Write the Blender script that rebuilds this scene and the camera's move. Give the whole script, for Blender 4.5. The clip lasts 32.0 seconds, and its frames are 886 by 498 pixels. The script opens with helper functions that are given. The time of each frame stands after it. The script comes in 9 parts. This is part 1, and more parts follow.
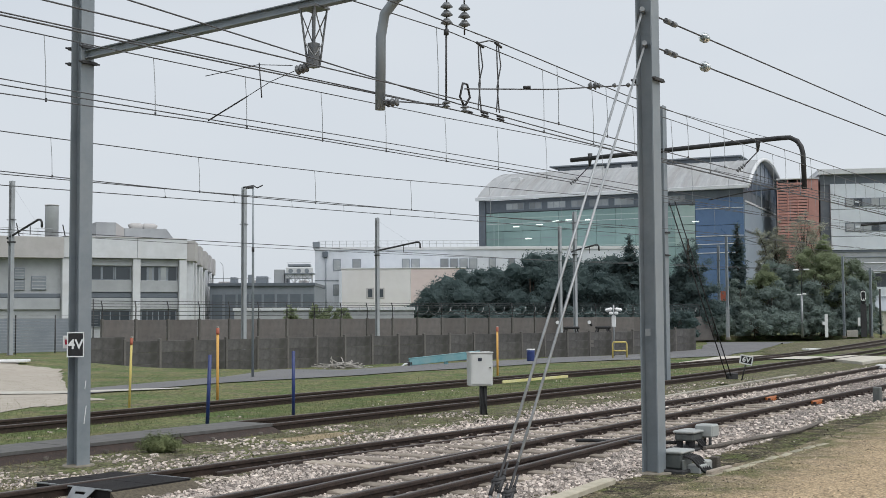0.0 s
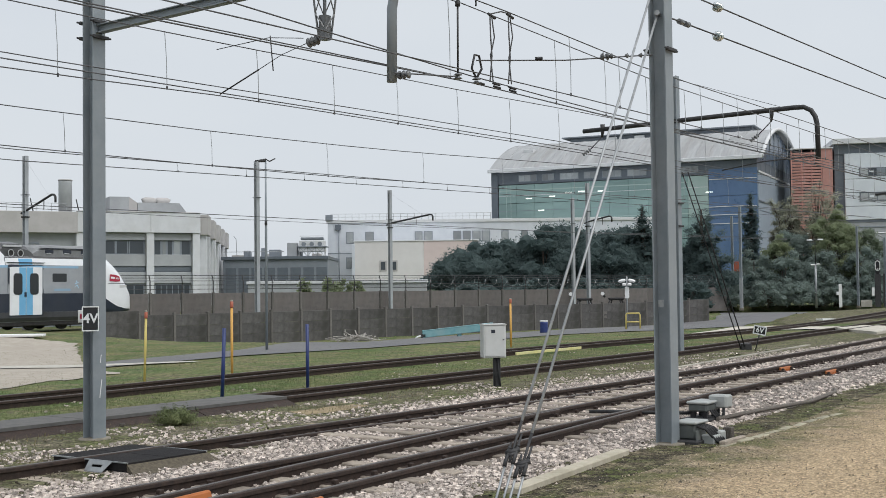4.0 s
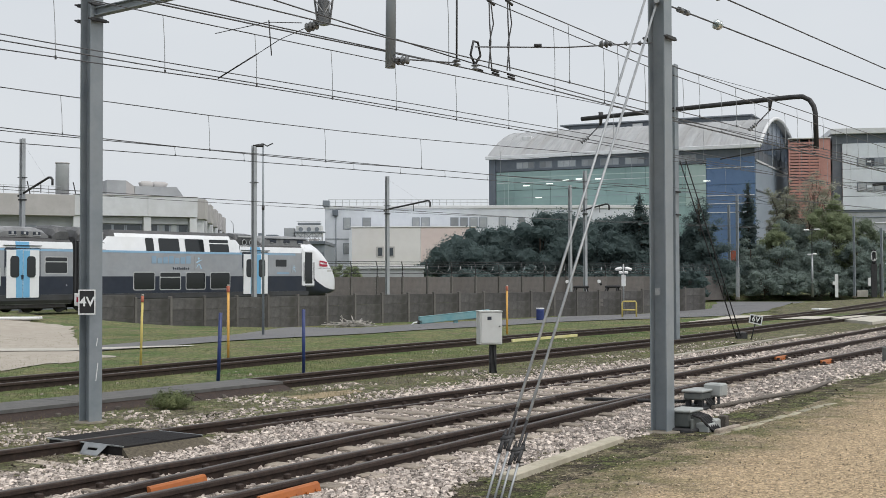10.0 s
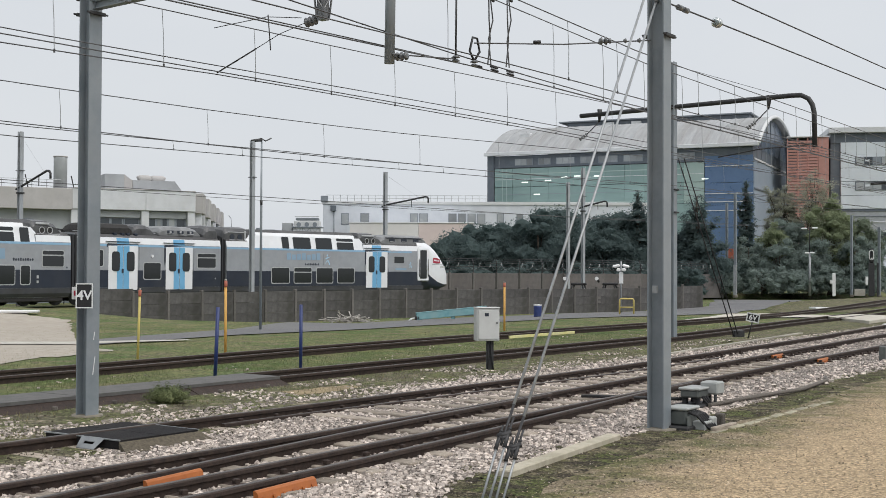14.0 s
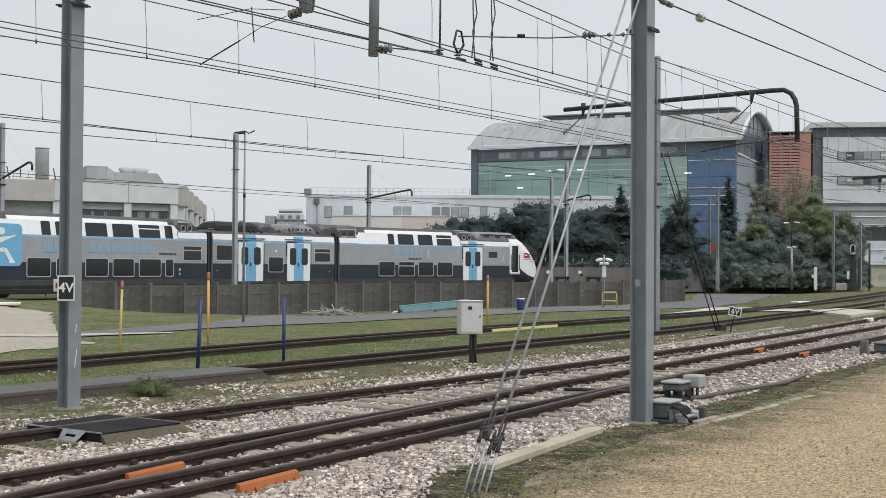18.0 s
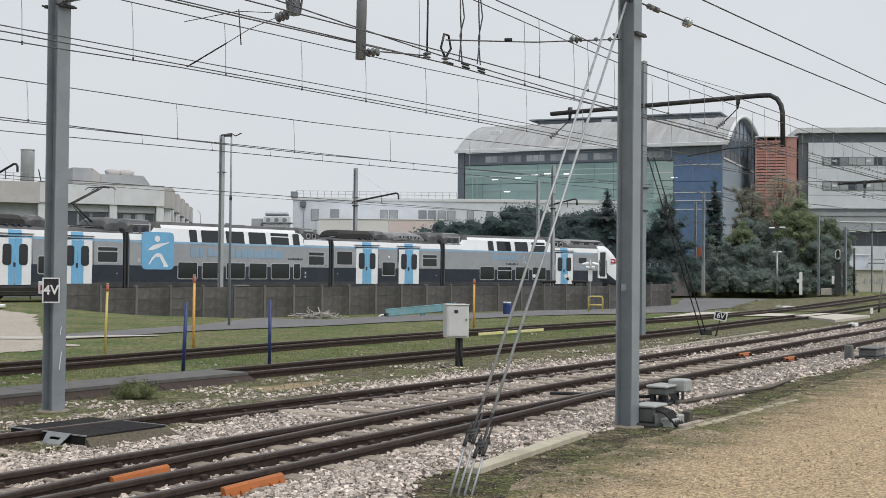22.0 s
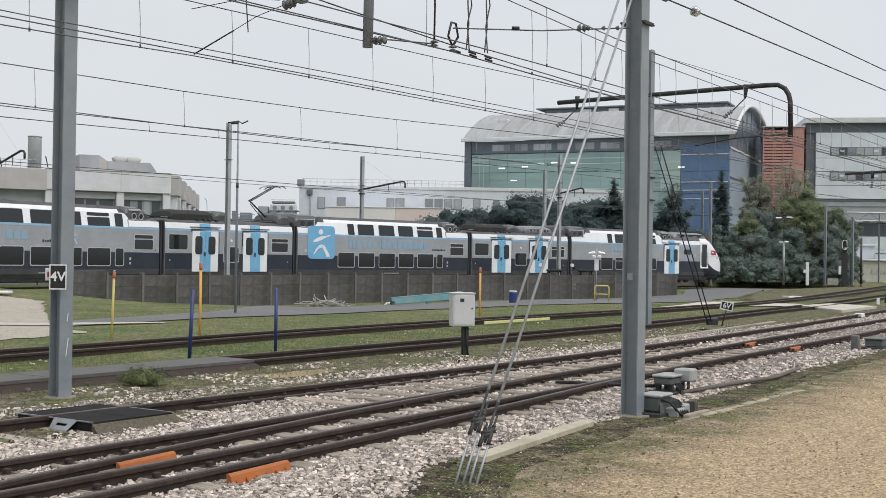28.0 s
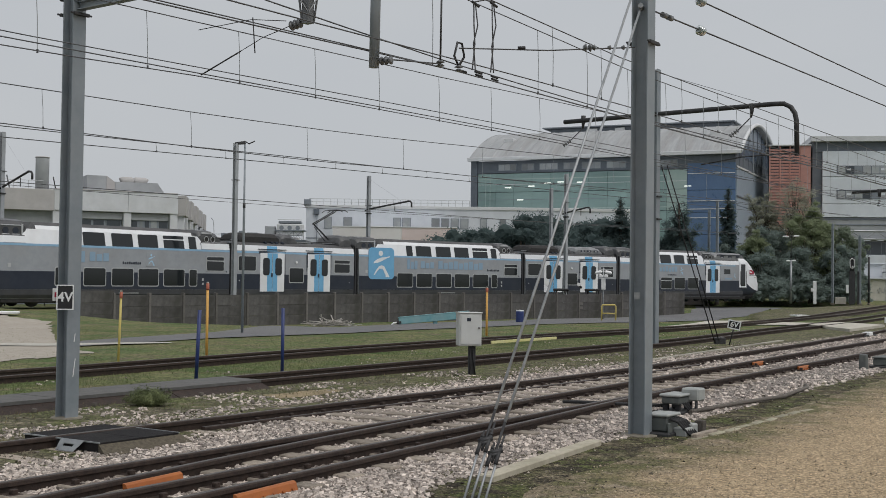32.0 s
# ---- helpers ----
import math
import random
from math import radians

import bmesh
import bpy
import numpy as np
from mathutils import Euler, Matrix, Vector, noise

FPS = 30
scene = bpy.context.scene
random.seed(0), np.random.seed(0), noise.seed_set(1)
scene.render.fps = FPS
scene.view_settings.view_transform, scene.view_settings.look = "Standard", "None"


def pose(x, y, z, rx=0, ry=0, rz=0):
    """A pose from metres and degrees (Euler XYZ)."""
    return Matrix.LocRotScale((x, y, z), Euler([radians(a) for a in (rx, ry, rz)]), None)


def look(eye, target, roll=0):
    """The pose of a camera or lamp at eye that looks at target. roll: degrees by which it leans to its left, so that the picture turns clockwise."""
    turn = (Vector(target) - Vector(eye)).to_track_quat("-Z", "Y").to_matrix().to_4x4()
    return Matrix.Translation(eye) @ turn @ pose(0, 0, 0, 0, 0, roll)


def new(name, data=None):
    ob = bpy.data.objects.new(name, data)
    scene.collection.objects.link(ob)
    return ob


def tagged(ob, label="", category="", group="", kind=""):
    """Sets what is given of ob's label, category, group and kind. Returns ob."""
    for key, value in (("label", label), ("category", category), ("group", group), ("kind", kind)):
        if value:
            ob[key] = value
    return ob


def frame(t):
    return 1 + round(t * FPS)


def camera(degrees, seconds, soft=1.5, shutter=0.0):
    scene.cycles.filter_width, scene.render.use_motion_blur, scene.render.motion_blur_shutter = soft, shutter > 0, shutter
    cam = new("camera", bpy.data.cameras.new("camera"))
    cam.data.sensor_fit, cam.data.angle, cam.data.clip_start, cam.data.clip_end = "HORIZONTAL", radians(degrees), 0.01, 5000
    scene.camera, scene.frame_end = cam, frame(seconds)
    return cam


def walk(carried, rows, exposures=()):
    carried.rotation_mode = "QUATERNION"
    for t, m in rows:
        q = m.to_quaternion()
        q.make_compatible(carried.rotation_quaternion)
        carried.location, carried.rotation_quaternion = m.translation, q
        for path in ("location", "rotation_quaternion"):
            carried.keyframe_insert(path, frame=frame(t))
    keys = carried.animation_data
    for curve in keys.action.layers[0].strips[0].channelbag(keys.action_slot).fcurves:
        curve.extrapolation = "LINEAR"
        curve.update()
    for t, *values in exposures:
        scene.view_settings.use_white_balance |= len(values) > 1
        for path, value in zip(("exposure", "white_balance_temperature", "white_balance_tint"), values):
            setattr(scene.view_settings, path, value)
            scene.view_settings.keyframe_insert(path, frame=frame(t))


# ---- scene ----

# ---------------------------------------------------------------- camera
EYE = (0.0, 0.0, 1.75)
cam = camera(40.0, 32.0, soft=0.5)
PATH_ROWS = [
    (0, 93.285, 0.349, -0.418), (0.5, 93.041, 0.492, -0.303), (1, 92.689, 0.576, -0.116), (1.5, 92.392, 0.676, 0.049), (2, 92.269, 0.674, 0.187),
    (2.5, 92.226, 0.715, 0.287), (3, 92.149, 0.724, 0.314), (3.5, 92.064, 0.728, 0.251), (5.5, 91.810, 0.475, 0.038), (6, 91.773, 0.404, -0.008),
    (6.5, 91.767, 0.370, -0.052), (7, 91.757, 0.357, -0.049), (7.5, 91.695, 0.419, -0.046), (8, 91.619, 0.433, -0.023), (8.5, 91.531, 0.369, -0.010),
    (9, 91.448, 0.318, 0.034), (9.5, 91.387, 0.278, 0.038), (10, 91.349, 0.172, 0.043), (10.5, 91.348, 0.028, 0.004), (11, 91.345, 0.016, -0.043),
    (11.5, 91.327, -0.082, -0.116), (12, 91.320, -0.080, -0.119), (12.5, 91.344, 0.001, -0.037), (13, 91.303, -0.004, 0.002), (13.5, 91.243, -0.085, -0.002),
    (14, 91.166, -0.218, -0.067), (14.5, 91.139, -0.292, -0.139), (16.5, 90.863, -0.519, -0.509), (17, 90.808, -0.561, -0.704), (17.5, 90.825, -0.499, -0.850),
    (18, 90.852, -0.377, -0.851), (18.5, 90.872, -0.356, -0.823), (19, 90.902, -0.390, -0.827), (19.5, 90.954, -0.466, -0.887), (20, 90.953, -0.525, -0.959),
    (20.5, 90.942, -0.586, -1.067), (21, 90.964, -0.574, -1.201), (21.5, 91.009, -0.587, -1.359), (22, 91.023, -0.586, -1.491), (22.5, 90.984, -0.578, -1.616),
    (23, 90.934, -0.636, -1.734), (23.5, 90.858, -0.604, -1.860), (24, 90.793, -0.682, -1.932), (24.5, 90.736, -0.693, -1.936), (25, 90.713, -0.679, -1.890),
    (25.5, 90.734, -0.717, -1.789), (27.5, 90.507, -0.722, -1.323), (28, 90.479, -0.847, -1.198), (28.5, 90.592, -0.894, -1.121), (29, 90.673, -0.881, -1.081),
    (29.5, 90.606, -0.818, -1.022), (30, 90.514, -0.829, -0.967), (30.5, 90.663, -0.767, -0.914), (31, 90.994, -0.731, -0.876), (31.5, 91.271, -0.718, -0.866),
    (32, 91.393, -0.716, -0.884),
]
EXPOSURES = [(0, 0.06, 6300, 9), (6, 0.08, 6400, 9), (13, 0.08, 6500, 10), (19, 0.07, 6500, 10), (25, 0.06, 6500, 10), (28, 0.12, 6500, 10), (28.5, 0.02, 6500, 10), (29, -0.16, 6500, 10), (30, -0.31, 6500, 10), (31, -0.36, 6500, 10), (32, -0.39, 6500, 10)]
walk(cam, [(t, pose(*EYE, a, b, c)) for t, a, b, c in PATH_ROWS], EXPOSURES)

# ---------------------------------------------------------------- overcast daylight
world = bpy.data.worlds.new("overcast_sky")
scene.world = world
world.use_nodes = True
wn, wl = world.node_tree.nodes, world.node_tree.links
wn.clear()
w_out, w_bg = wn.new("ShaderNodeOutputWorld"), wn.new("ShaderNodeBackground")
w_sky = wn.new("ShaderNodeTexSky")
w_sky.sky_type, w_sky.sun_disc = "NISHITA", False
w_sky.sun_elevation, w_sky.sun_rotation = radians(48), radians(75)
w_sky.dust_density, w_sky.air_density = 3.0, 1.0
w_mix = wn.new("ShaderNodeMix")
w_mix.data_type = "RGBA"
w_mix.inputs[0].default_value = 0.93
w_mix.inputs[7].default_value = (6.9, 7.2, 7.55, 1)
w_cloud = wn.new("ShaderNodeTexNoise")
w_cloud.inputs["Scale"].default_value, w_cloud.inputs["Detail"].default_value = 2.2, 4
w_coord, w_map = wn.new("ShaderNodeTexCoord"), wn.new("ShaderNodeMapping")
w_map.inputs["Scale"].default_value = (1, 1, 3)
w_ramp = wn.new("ShaderNodeValToRGB")
w_ramp.color_ramp.elements[0].position, w_ramp.color_ramp.elements[1].position = 0.25, 0.8
w_ramp.color_ramp.elements[0].color = (6.5, 6.85, 7.3, 1)
w_ramp.color_ramp.elements[1].color = (7.2, 7.45, 7.7, 1)
wl.new(w_coord.outputs["Generated"], w_map.inputs["Vector"])
wl.new(w_map.outputs["Vector"], w_cloud.inputs["Vector"])
wl.new(w_cloud.outputs["Fac"], w_ramp.inputs["Fac"])
wl.new(w_ramp.outputs["Color"], w_mix.inputs[7])
wl.new(w_sky.outputs["Color"], w_mix.inputs[6])
wl.new(w_mix.outputs[2], w_bg.inputs["Color"])
w_bg.inputs["Strength"].default_value = 0.1
wl.new(w_bg.outputs["Background"], w_out.inputs["Surface"])

sun_data = bpy.data.lights.new("sun", "SUN")
sun_data.energy, sun_data.angle, sun_data.color = 2.3, radians(60), (1.0, 0.97, 0.93)
sun = new("sun", sun_data)
sun.matrix_world = look((0, 0, 30), (-14, 12, 0))


# ---------------------------------------------------------------- materials
def rgb(c):
    return (c, c, c, 1) if isinstance(c, (int, float)) else (*c, 1)


def mat(name, dark, light, scale=6.0, rough=0.7, metal=0.0, bump=0.2, bscale=40.0, stain=None, sscale=0.6, samount=0.5,
        spread=0.0, stretch=(1, 1, 1), coat=0.0, vary=0.0, spec=0.5):
    """Two tones mixed by fine grain, a third by larger blotches, with relief and a rough sheen."""
    m = bpy.data.materials.new(name)
    m.use_nodes = True
    n, l = m.node_tree.nodes, m.node_tree.links
    b = n["Principled BSDF"]
    tc, mp = n.new("ShaderNodeTexCoord"), n.new("ShaderNodeMapping")
    mp.inputs["Scale"].default_value = stretch
    l.new(tc.outputs["Object"], mp.inputs["Vector"])
    vec = mp.outputs["Vector"]
    g = n.new("ShaderNodeTexNoise")
    g.inputs["Scale"].default_value, g.inputs["Detail"].default_value, g.inputs["Roughness"].default_value = scale, 6, 0.65
    l.new(vec, g.inputs["Vector"])
    r = n.new("ShaderNodeValToRGB")
    r.color_ramp.elements[0].position, r.color_ramp.elements[1].position = 0.32, 0.68
    r.color_ramp.elements[0].color, r.color_ramp.elements[1].color = rgb(dark), rgb(light)
    l.new(g.outputs["Fac"], r.inputs["Fac"])
    col = r.outputs["Color"]
    if stain is not None:
        s = n.new("ShaderNodeTexNoise")
        s.inputs["Scale"].default_value, s.inputs["Detail"].default_value = sscale, 5
        l.new(vec, s.inputs["Vector"])
        k = n.new("ShaderNodeMapRange")
        k.inputs["From Min"].default_value, k.inputs["From Max"].default_value = 0.45, 0.72
        k.inputs["To Max"].default_value = samount
        l.new(s.outputs["Fac"], k.inputs["Value"])
        x = n.new("ShaderNodeMix")
        x.data_type = "RGBA"
        l.new(k.outputs["Result"], x.inputs[0])
        l.new(col, x.inputs[6])
        x.inputs[7].default_value = rgb(stain)
        col = x.outputs[2]
    if vary or spread:
        h = n.new("ShaderNodeHueSaturation")
        k = n.new("ShaderNodeMapRange")
        k.inputs["To Min"].default_value, k.inputs["To Max"].default_value = 1 - (vary or spread), 1 + (vary or spread)
        if vary:
            l.new(n.new("ShaderNodeObjectInfo").outputs["Random"], k.inputs["Value"])
        else:
            l.new(n.new("ShaderNodeNewGeometry").outputs["Random Per Island"], k.inputs["Value"])
        l.new(k.outputs["Result"], h.inputs["Value"])
        l.new(col, h.inputs["Color"])
        col = h.outputs["Color"]
    l.new(col, b.inputs["Base Color"])
    b.inputs["Metallic"].default_value = metal
    b.inputs["Specular IOR Level"].default_value = spec
    k = n.new("ShaderNodeMapRange")
    k.inputs["To Min"].default_value, k.inputs["To Max"].default_value = max(0.02, rough - 0.12), min(1, rough + 0.12)
    l.new(g.outputs["Fac"], k.inputs["Value"])
    l.new(k.outputs["Result"], b.inputs["Roughness"])
    b.inputs["Coat Weight"].default_value = coat
    if bump:
        g2 = n.new("ShaderNodeTexNoise")
        g2.inputs["Scale"].default_value, g2.inputs["Detail"].default_value = bscale, 4
        l.new(vec, g2.inputs["Vector"])
        u = n.new("ShaderNodeBump")
        u.inputs["Strength"].default_value, u.inputs["Distance"].default_value = bump, 0.02
        l.new(g2.outputs["Fac"], u.inputs["Height"])
        l.new(u.outputs["Normal"], b.inputs["Normal"])
    return m


def glass(name, tint, rough=0.06, alpha=1.0):
    """A dark reflecting pane."""
    m = bpy.data.materials.new(name)
    m.use_nodes = True
    b = m.node_tree.nodes["Principled BSDF"]
    b.inputs["Base Color"].default_value = rgb(tint)
    b.inputs["Roughness"].default_value = rough
    b.inputs["IOR"].default_value = 1.5
    if alpha < 1:
        b.inputs["Transmission Weight"].default_value = 1 - alpha
    return m


def glow(name, colour, strength):
    m = bpy.data.materials.new(name)
    m.use_nodes = True
    b = m.node_tree.nodes["Principled BSDF"]
    b.inputs["Base Color"].default_value = rgb(colour)
    b.inputs["Emission Color"].default_value = rgb(colour)
    b.inputs["Emission Strength"].default_value = strength
    return m


M = {}
M["blade"] = mat("grass_blade", (0.078, 0.108, 0.036), (0.155, 0.172, 0.072), 0.6, 0.8, bump=0, spread=0.35)
M["dryblade"] = mat("dry_grass_blade", (0.11, 0.10, 0.045), (0.2, 0.17, 0.085), 3, 0.85, bump=0, spread=0.3)

def pebbled(name, low, high, gap, cell, bump=1.0, earth=None, share_=0.0, escale=0.8):
    """Close-packed broken stones: one tone a stone, shade between them as a dark gap colour, relief, and patches of
    earth.
    """
    m = bpy.data.materials.new(name)
    m.use_nodes = True
    n, l = m.node_tree.nodes, m.node_tree.links
    b = n["Principled BSDF"]
    tc = n.new("ShaderNodeTexCoord")
    v1, v2 = n.new("ShaderNodeTexVoronoi"), n.new("ShaderNodeTexVoronoi")
    v2.feature = "DISTANCE_TO_EDGE"
    for v in (v1, v2):
        v.inputs["Scale"].default_value = cell
        l.new(tc.outputs["Object"], v.inputs["Vector"])
    r = n.new("ShaderNodeValToRGB")
    r.color_ramp.elements[0].position, r.color_ramp.elements[1].position = 0.1, 0.9
    r.color_ramp.elements[0].color, r.color_ramp.elements[1].color = rgb(low), rgb(high)
    sp = n.new("ShaderNodeSeparateColor")
    l.new(v1.outputs["Color"], sp.inputs["Color"])
    l.new(sp.outputs["Red"], r.inputs["Fac"])
    k = n.new("ShaderNodeMapRange")
    k.inputs["From Max"].default_value = 0.16
    l.new(v2.outputs["Distance"], k.inputs["Value"])
    x = n.new("ShaderNodeMix")
    x.data_type = "RGBA"
    l.new(k.outputs["Result"], x.inputs[0])
    x.inputs[6].default_value = rgb(gap)
    l.new(r.outputs["Color"], x.inputs[7])
    col = x.outputs[2]
    if earth is not None:
        e = n.new("ShaderNodeTexNoise")
        e.inputs["Scale"].default_value, e.inputs["Detail"].default_value = escale, 7
        l.new(tc.outputs["Object"], e.inputs["Vector"])
        ek = n.new("ShaderNodeMapRange")
        ek.inputs["From Min"].default_value, ek.inputs["From Max"].default_value = 0.5, 0.66
        ek.inputs["To Max"].default_value = share_
        l.new(e.outputs["Fac"], ek.inputs["Value"])
        y = n.new("ShaderNodeMix")
        y.data_type = "RGBA"
        l.new(ek.outputs["Result"], y.inputs[0])
        l.new(col, y.inputs[6])
        y.inputs[7].default_value = rgb(earth)
        col = y.outputs[2]
    l.new(col, b.inputs["Base Color"])
    b.inputs["Roughness"].default_value = 0.9
    b.inputs["Specular IOR Level"].default_value = 0.25
    u = n.new("ShaderNodeBump")
    u.inputs["Strength"].default_value, u.inputs["Distance"].default_value = bump, 0.03
    l.new(k.outputs["Result"], u.inputs["Height"])
    l.new(u.outputs["Normal"], b.inputs["Normal"])
    return m


def layered(name, layers, fine=35.0, contrast=0.45, bump=0.8, edge=None, speck=0.35, cell=45.0):
    """Soil of several kinds in patches, all mottled finely. Each layer: colour, patch size, threshold, softness.
    edge = (kind, slope, start, width): the last layer lies only beyond a wavering line across the yard."""
    m = bpy.data.materials.new(name)
    m.use_nodes = True
    n, l = m.node_tree.nodes, m.node_tree.links
    b = n["Principled BSDF"]
    tc = n.new("ShaderNodeTexCoord")
    pos = tc.outputs["Object"]

    def grain(scale, detail=6, shift=0.0):
        g, mp = n.new("ShaderNodeTexNoise"), n.new("ShaderNodeMapping")
        mp.inputs["Location"].default_value = (shift, shift * 0.7, 0)
        g.inputs["Scale"].default_value, g.inputs["Detail"].default_value, g.inputs["Roughness"].default_value = scale, detail, 0.68
        l.new(pos, mp.inputs["Vector"])
        l.new(mp.outputs["Vector"], g.inputs["Vector"])
        return g.outputs["Fac"]
    col = None
    for i, (colour, scale, at_, soft_) in enumerate(layers):
        if col is None:
            c = n.new("ShaderNodeRGB")
            c.outputs[0].default_value = rgb(colour)
            col = c.outputs[0]
            continue
        k = n.new("ShaderNodeMapRange")
        k.inputs["From Min"].default_value, k.inputs["From Max"].default_value = at_ - soft_, at_ + soft_
        src = grain(scale, 7, 3.1 * i)
        if edge is not None and i == len(layers) - 1:
            d1, ad = n.new("ShaderNodeVectorMath"), n.new("ShaderNodeMath")
            d1.operation = "DOT_PRODUCT"
            sl, st, wd = edge
            d1.inputs[1].default_value = (ACROSS[0] + sl * ALONG[0], ACROSS[1] + sl * ALONG[1], 0)
            l.new(pos, d1.inputs[0])
            ad.operation = "MULTIPLY_ADD"
            ad.inputs[1].default_value, ad.inputs[2].default_value = 1 / wd, -st / wd
            l.new(d1.outputs["Value"], ad.inputs[0])
            s2 = n.new("ShaderNodeMath")
            l.new(ad.outputs[0], s2.inputs[0])
            l.new(src, s2.inputs[1])
            src = s2.outputs[0]
        l.new(src, k.inputs["Value"])
        x = n.new("ShaderNodeMix")
        x.data_type = "RGBA"
        l.new(k.outputs["Result"], x.inputs[0])
        l.new(col, x.inputs[6])
        x.inputs[7].default_value = rgb(colour)
        col = x.outputs[2]
    f = grain(fine, 4, 9.0)
    k = n.new("ShaderNodeMapRange")
    k.inputs["From Min"].default_value, k.inputs["From Max"].default_value = 0.3, 0.7
    k.inputs["To Min"].default_value, k.inputs["To Max"].default_value = 1 - contrast, 1 + contrast
    l.new(f, k.inputs["Value"])
    vo, sp, kc, mu = n.new("ShaderNodeTexVoronoi"), n.new("ShaderNodeSeparateColor"), n.new("ShaderNodeMapRange"), n.new("ShaderNodeMath")
    vo.inputs["Scale"].default_value = cell
    l.new(pos, vo.inputs["Vector"])
    l.new(vo.outputs["Color"], sp.inputs["Color"])
    l.new(sp.outputs["Green"], kc.inputs["Value"])
    kc.inputs["To Min"].default_value, kc.inputs["To Max"].default_value = 1 - speck, 1 + speck
    mu.operation = "MULTIPLY"
    l.new(k.outputs["Result"], mu.inputs[0])
    l.new(kc.outputs["Result"], mu.inputs[1])
    h = n.new("ShaderNodeHueSaturation")
    l.new(mu.outputs[0], h.inputs["Value"])
    l.new(col, h.inputs["Color"])
    l.new(h.outputs["Color"], b.inputs["Base Color"])
    b.inputs["Roughness"].default_value = 0.95
    b.inputs["Specular IOR Level"].default_value = 0.2
    u = n.new("ShaderNodeBump")
    u.inputs["Strength"].default_value, u.inputs["Distance"].default_value = bump, 0.03
    l.new(f, u.inputs["Height"])
    l.new(u.outputs["Normal"], b.inputs["Normal"])
    return m


TURN = radians(35)
ALONG, ACROSS = (math.sin(TURN), math.cos(TURN)), (math.cos(TURN), -math.sin(TURN))
M["grass"] = layered("grass_soil", [((0.09, 0.122, 0.045), 1, 0, 1), ((0.055, 0.1, 0.026), 0.25, 0.5, 0.1), ((0.15, 0.146, 0.068), 0.6, 0.5, 0.1), ((0.15, 0.125, 0.085), 1.1, 0.58, 0.07)], 9, 0.55, 1.0, speck=0.4, cell=17)
M["dirt"] = layered("brown_dirt", [((0.15, 0.125, 0.085), 1, 0, 1), ((0.088, 0.1, 0.036), 0.9, 0.48, 0.07), ((0.28, 0.235, 0.165), 2.6, 0.59, 0.04), ((0.045, 0.037, 0.026), 3.8, 0.52, 0.05)], 34, 0.8, 1.0, speck=0.6, cell=42)
M["moss"] = layered("mossy_dirt", [((0.125, 0.115, 0.076), 1, 0, 1), ((0.105, 0.115, 0.047), 1.1, 0.5, 0.08), ((0.075, 0.065, 0.046), 2.0, 0.56, 0.08), ((0.23, 0.195, 0.145), 3.0, 0.59, 0.05)], 14, 0.65, 1.0, speck=0.5, cell=24)
M["ballast"] = pebbled("ballast_bed", (0.27, 0.235, 0.208), (0.62, 0.55, 0.495), (0.05, 0.042, 0.036), 34, 1.0, (0.12, 0.1, 0.08), 0.15)
M["stone"] = mat("ballast_stone", (0.29, 0.25, 0.222), (0.6, 0.525, 0.47), 18, 0.9, bump=0.5, bscale=70, spread=0.6)
M["sand"] = layered("sandy_path", [((0.21, 0.172, 0.118), 1, 0, 1), ((0.125, 0.122, 0.056), 1.6, 0.5, 0.06), ((0.3, 0.25, 0.185), 3.5, 0.58, 0.05), ((0.42, 0.32, 0.205), 1.3, 0.5, 0.2)], 34, 0.5, 1.0, edge=(0.05, -3.9, 2.4), speck=0.4, cell=52)
M["asphalt"] = mat("worn_asphalt", (0.10, 0.10, 0.105), (0.155, 0.155, 0.16), 12, 0.9, bump=0.3, bscale=80,
                   stain=(0.19, 0.185, 0.175), sscale=0.25, samount=0.5)
M["pad"] = mat("pale_concrete_pad", (0.3, 0.265, 0.22), (0.41, 0.37, 0.315), 3, 0.9, bump=0.2, bscale=40,
               stain=(0.31, 0.27, 0.225), sscale=0.3, samount=0.6)
M["concrete"] = mat("concrete", (0.36, 0.34, 0.30), (0.5, 0.48, 0.43), 8, 0.85, bump=0.3, stain=(0.27, 0.25, 0.2), sscale=1.2)
M["kerbpale"] = mat("pale_worn_concrete", (0.42, 0.39, 0.33), (0.55, 0.52, 0.455), 5, 0.9, bump=0.25, stain=(0.3, 0.28, 0.235), sscale=0.9, samount=0.5)
M["footing2"] = mat("stained_concrete_cover", (0.26, 0.24, 0.2), (0.38, 0.355, 0.3), 6, 0.9, bump=0.3, vary=0.2)
M["wallpanel"] = mat("weathered_concrete_panel", (0.06, 0.058, 0.057), (0.115, 0.111, 0.108), 3, 0.92, bump=0.35, bscale=30,
                     stain=(0.04, 0.038, 0.032), sscale=0.9, samount=0.75, vary=0.16)
M["backpanel"] = mat("brown_concrete_panel", (0.10, 0.092, 0.09), (0.155, 0.143, 0.139), 2, 0.92, bump=0.3, bscale=30,
                     stain=(0.11, 0.09, 0.08), sscale=0.5, samount=0.6, vary=0.12)
M["wallpost"] = mat("concrete_post", (0.10, 0.093, 0.087), (0.16, 0.15, 0.14), 6, 0.9, bump=0.3, vary=0.15)
M["rail"] = mat("rusty_rail_web", (0.022, 0.0145, 0.0115), (0.06, 0.04, 0.032), 14, 0.8, 0.2, bump=0.3, bscale=60)
M["railtop"] = mat("rail_head", (0.055, 0.046, 0.042), (0.13, 0.115, 0.105), 5, 0.5, 0.5, bump=0.05, stretch=(1, 1, 1))
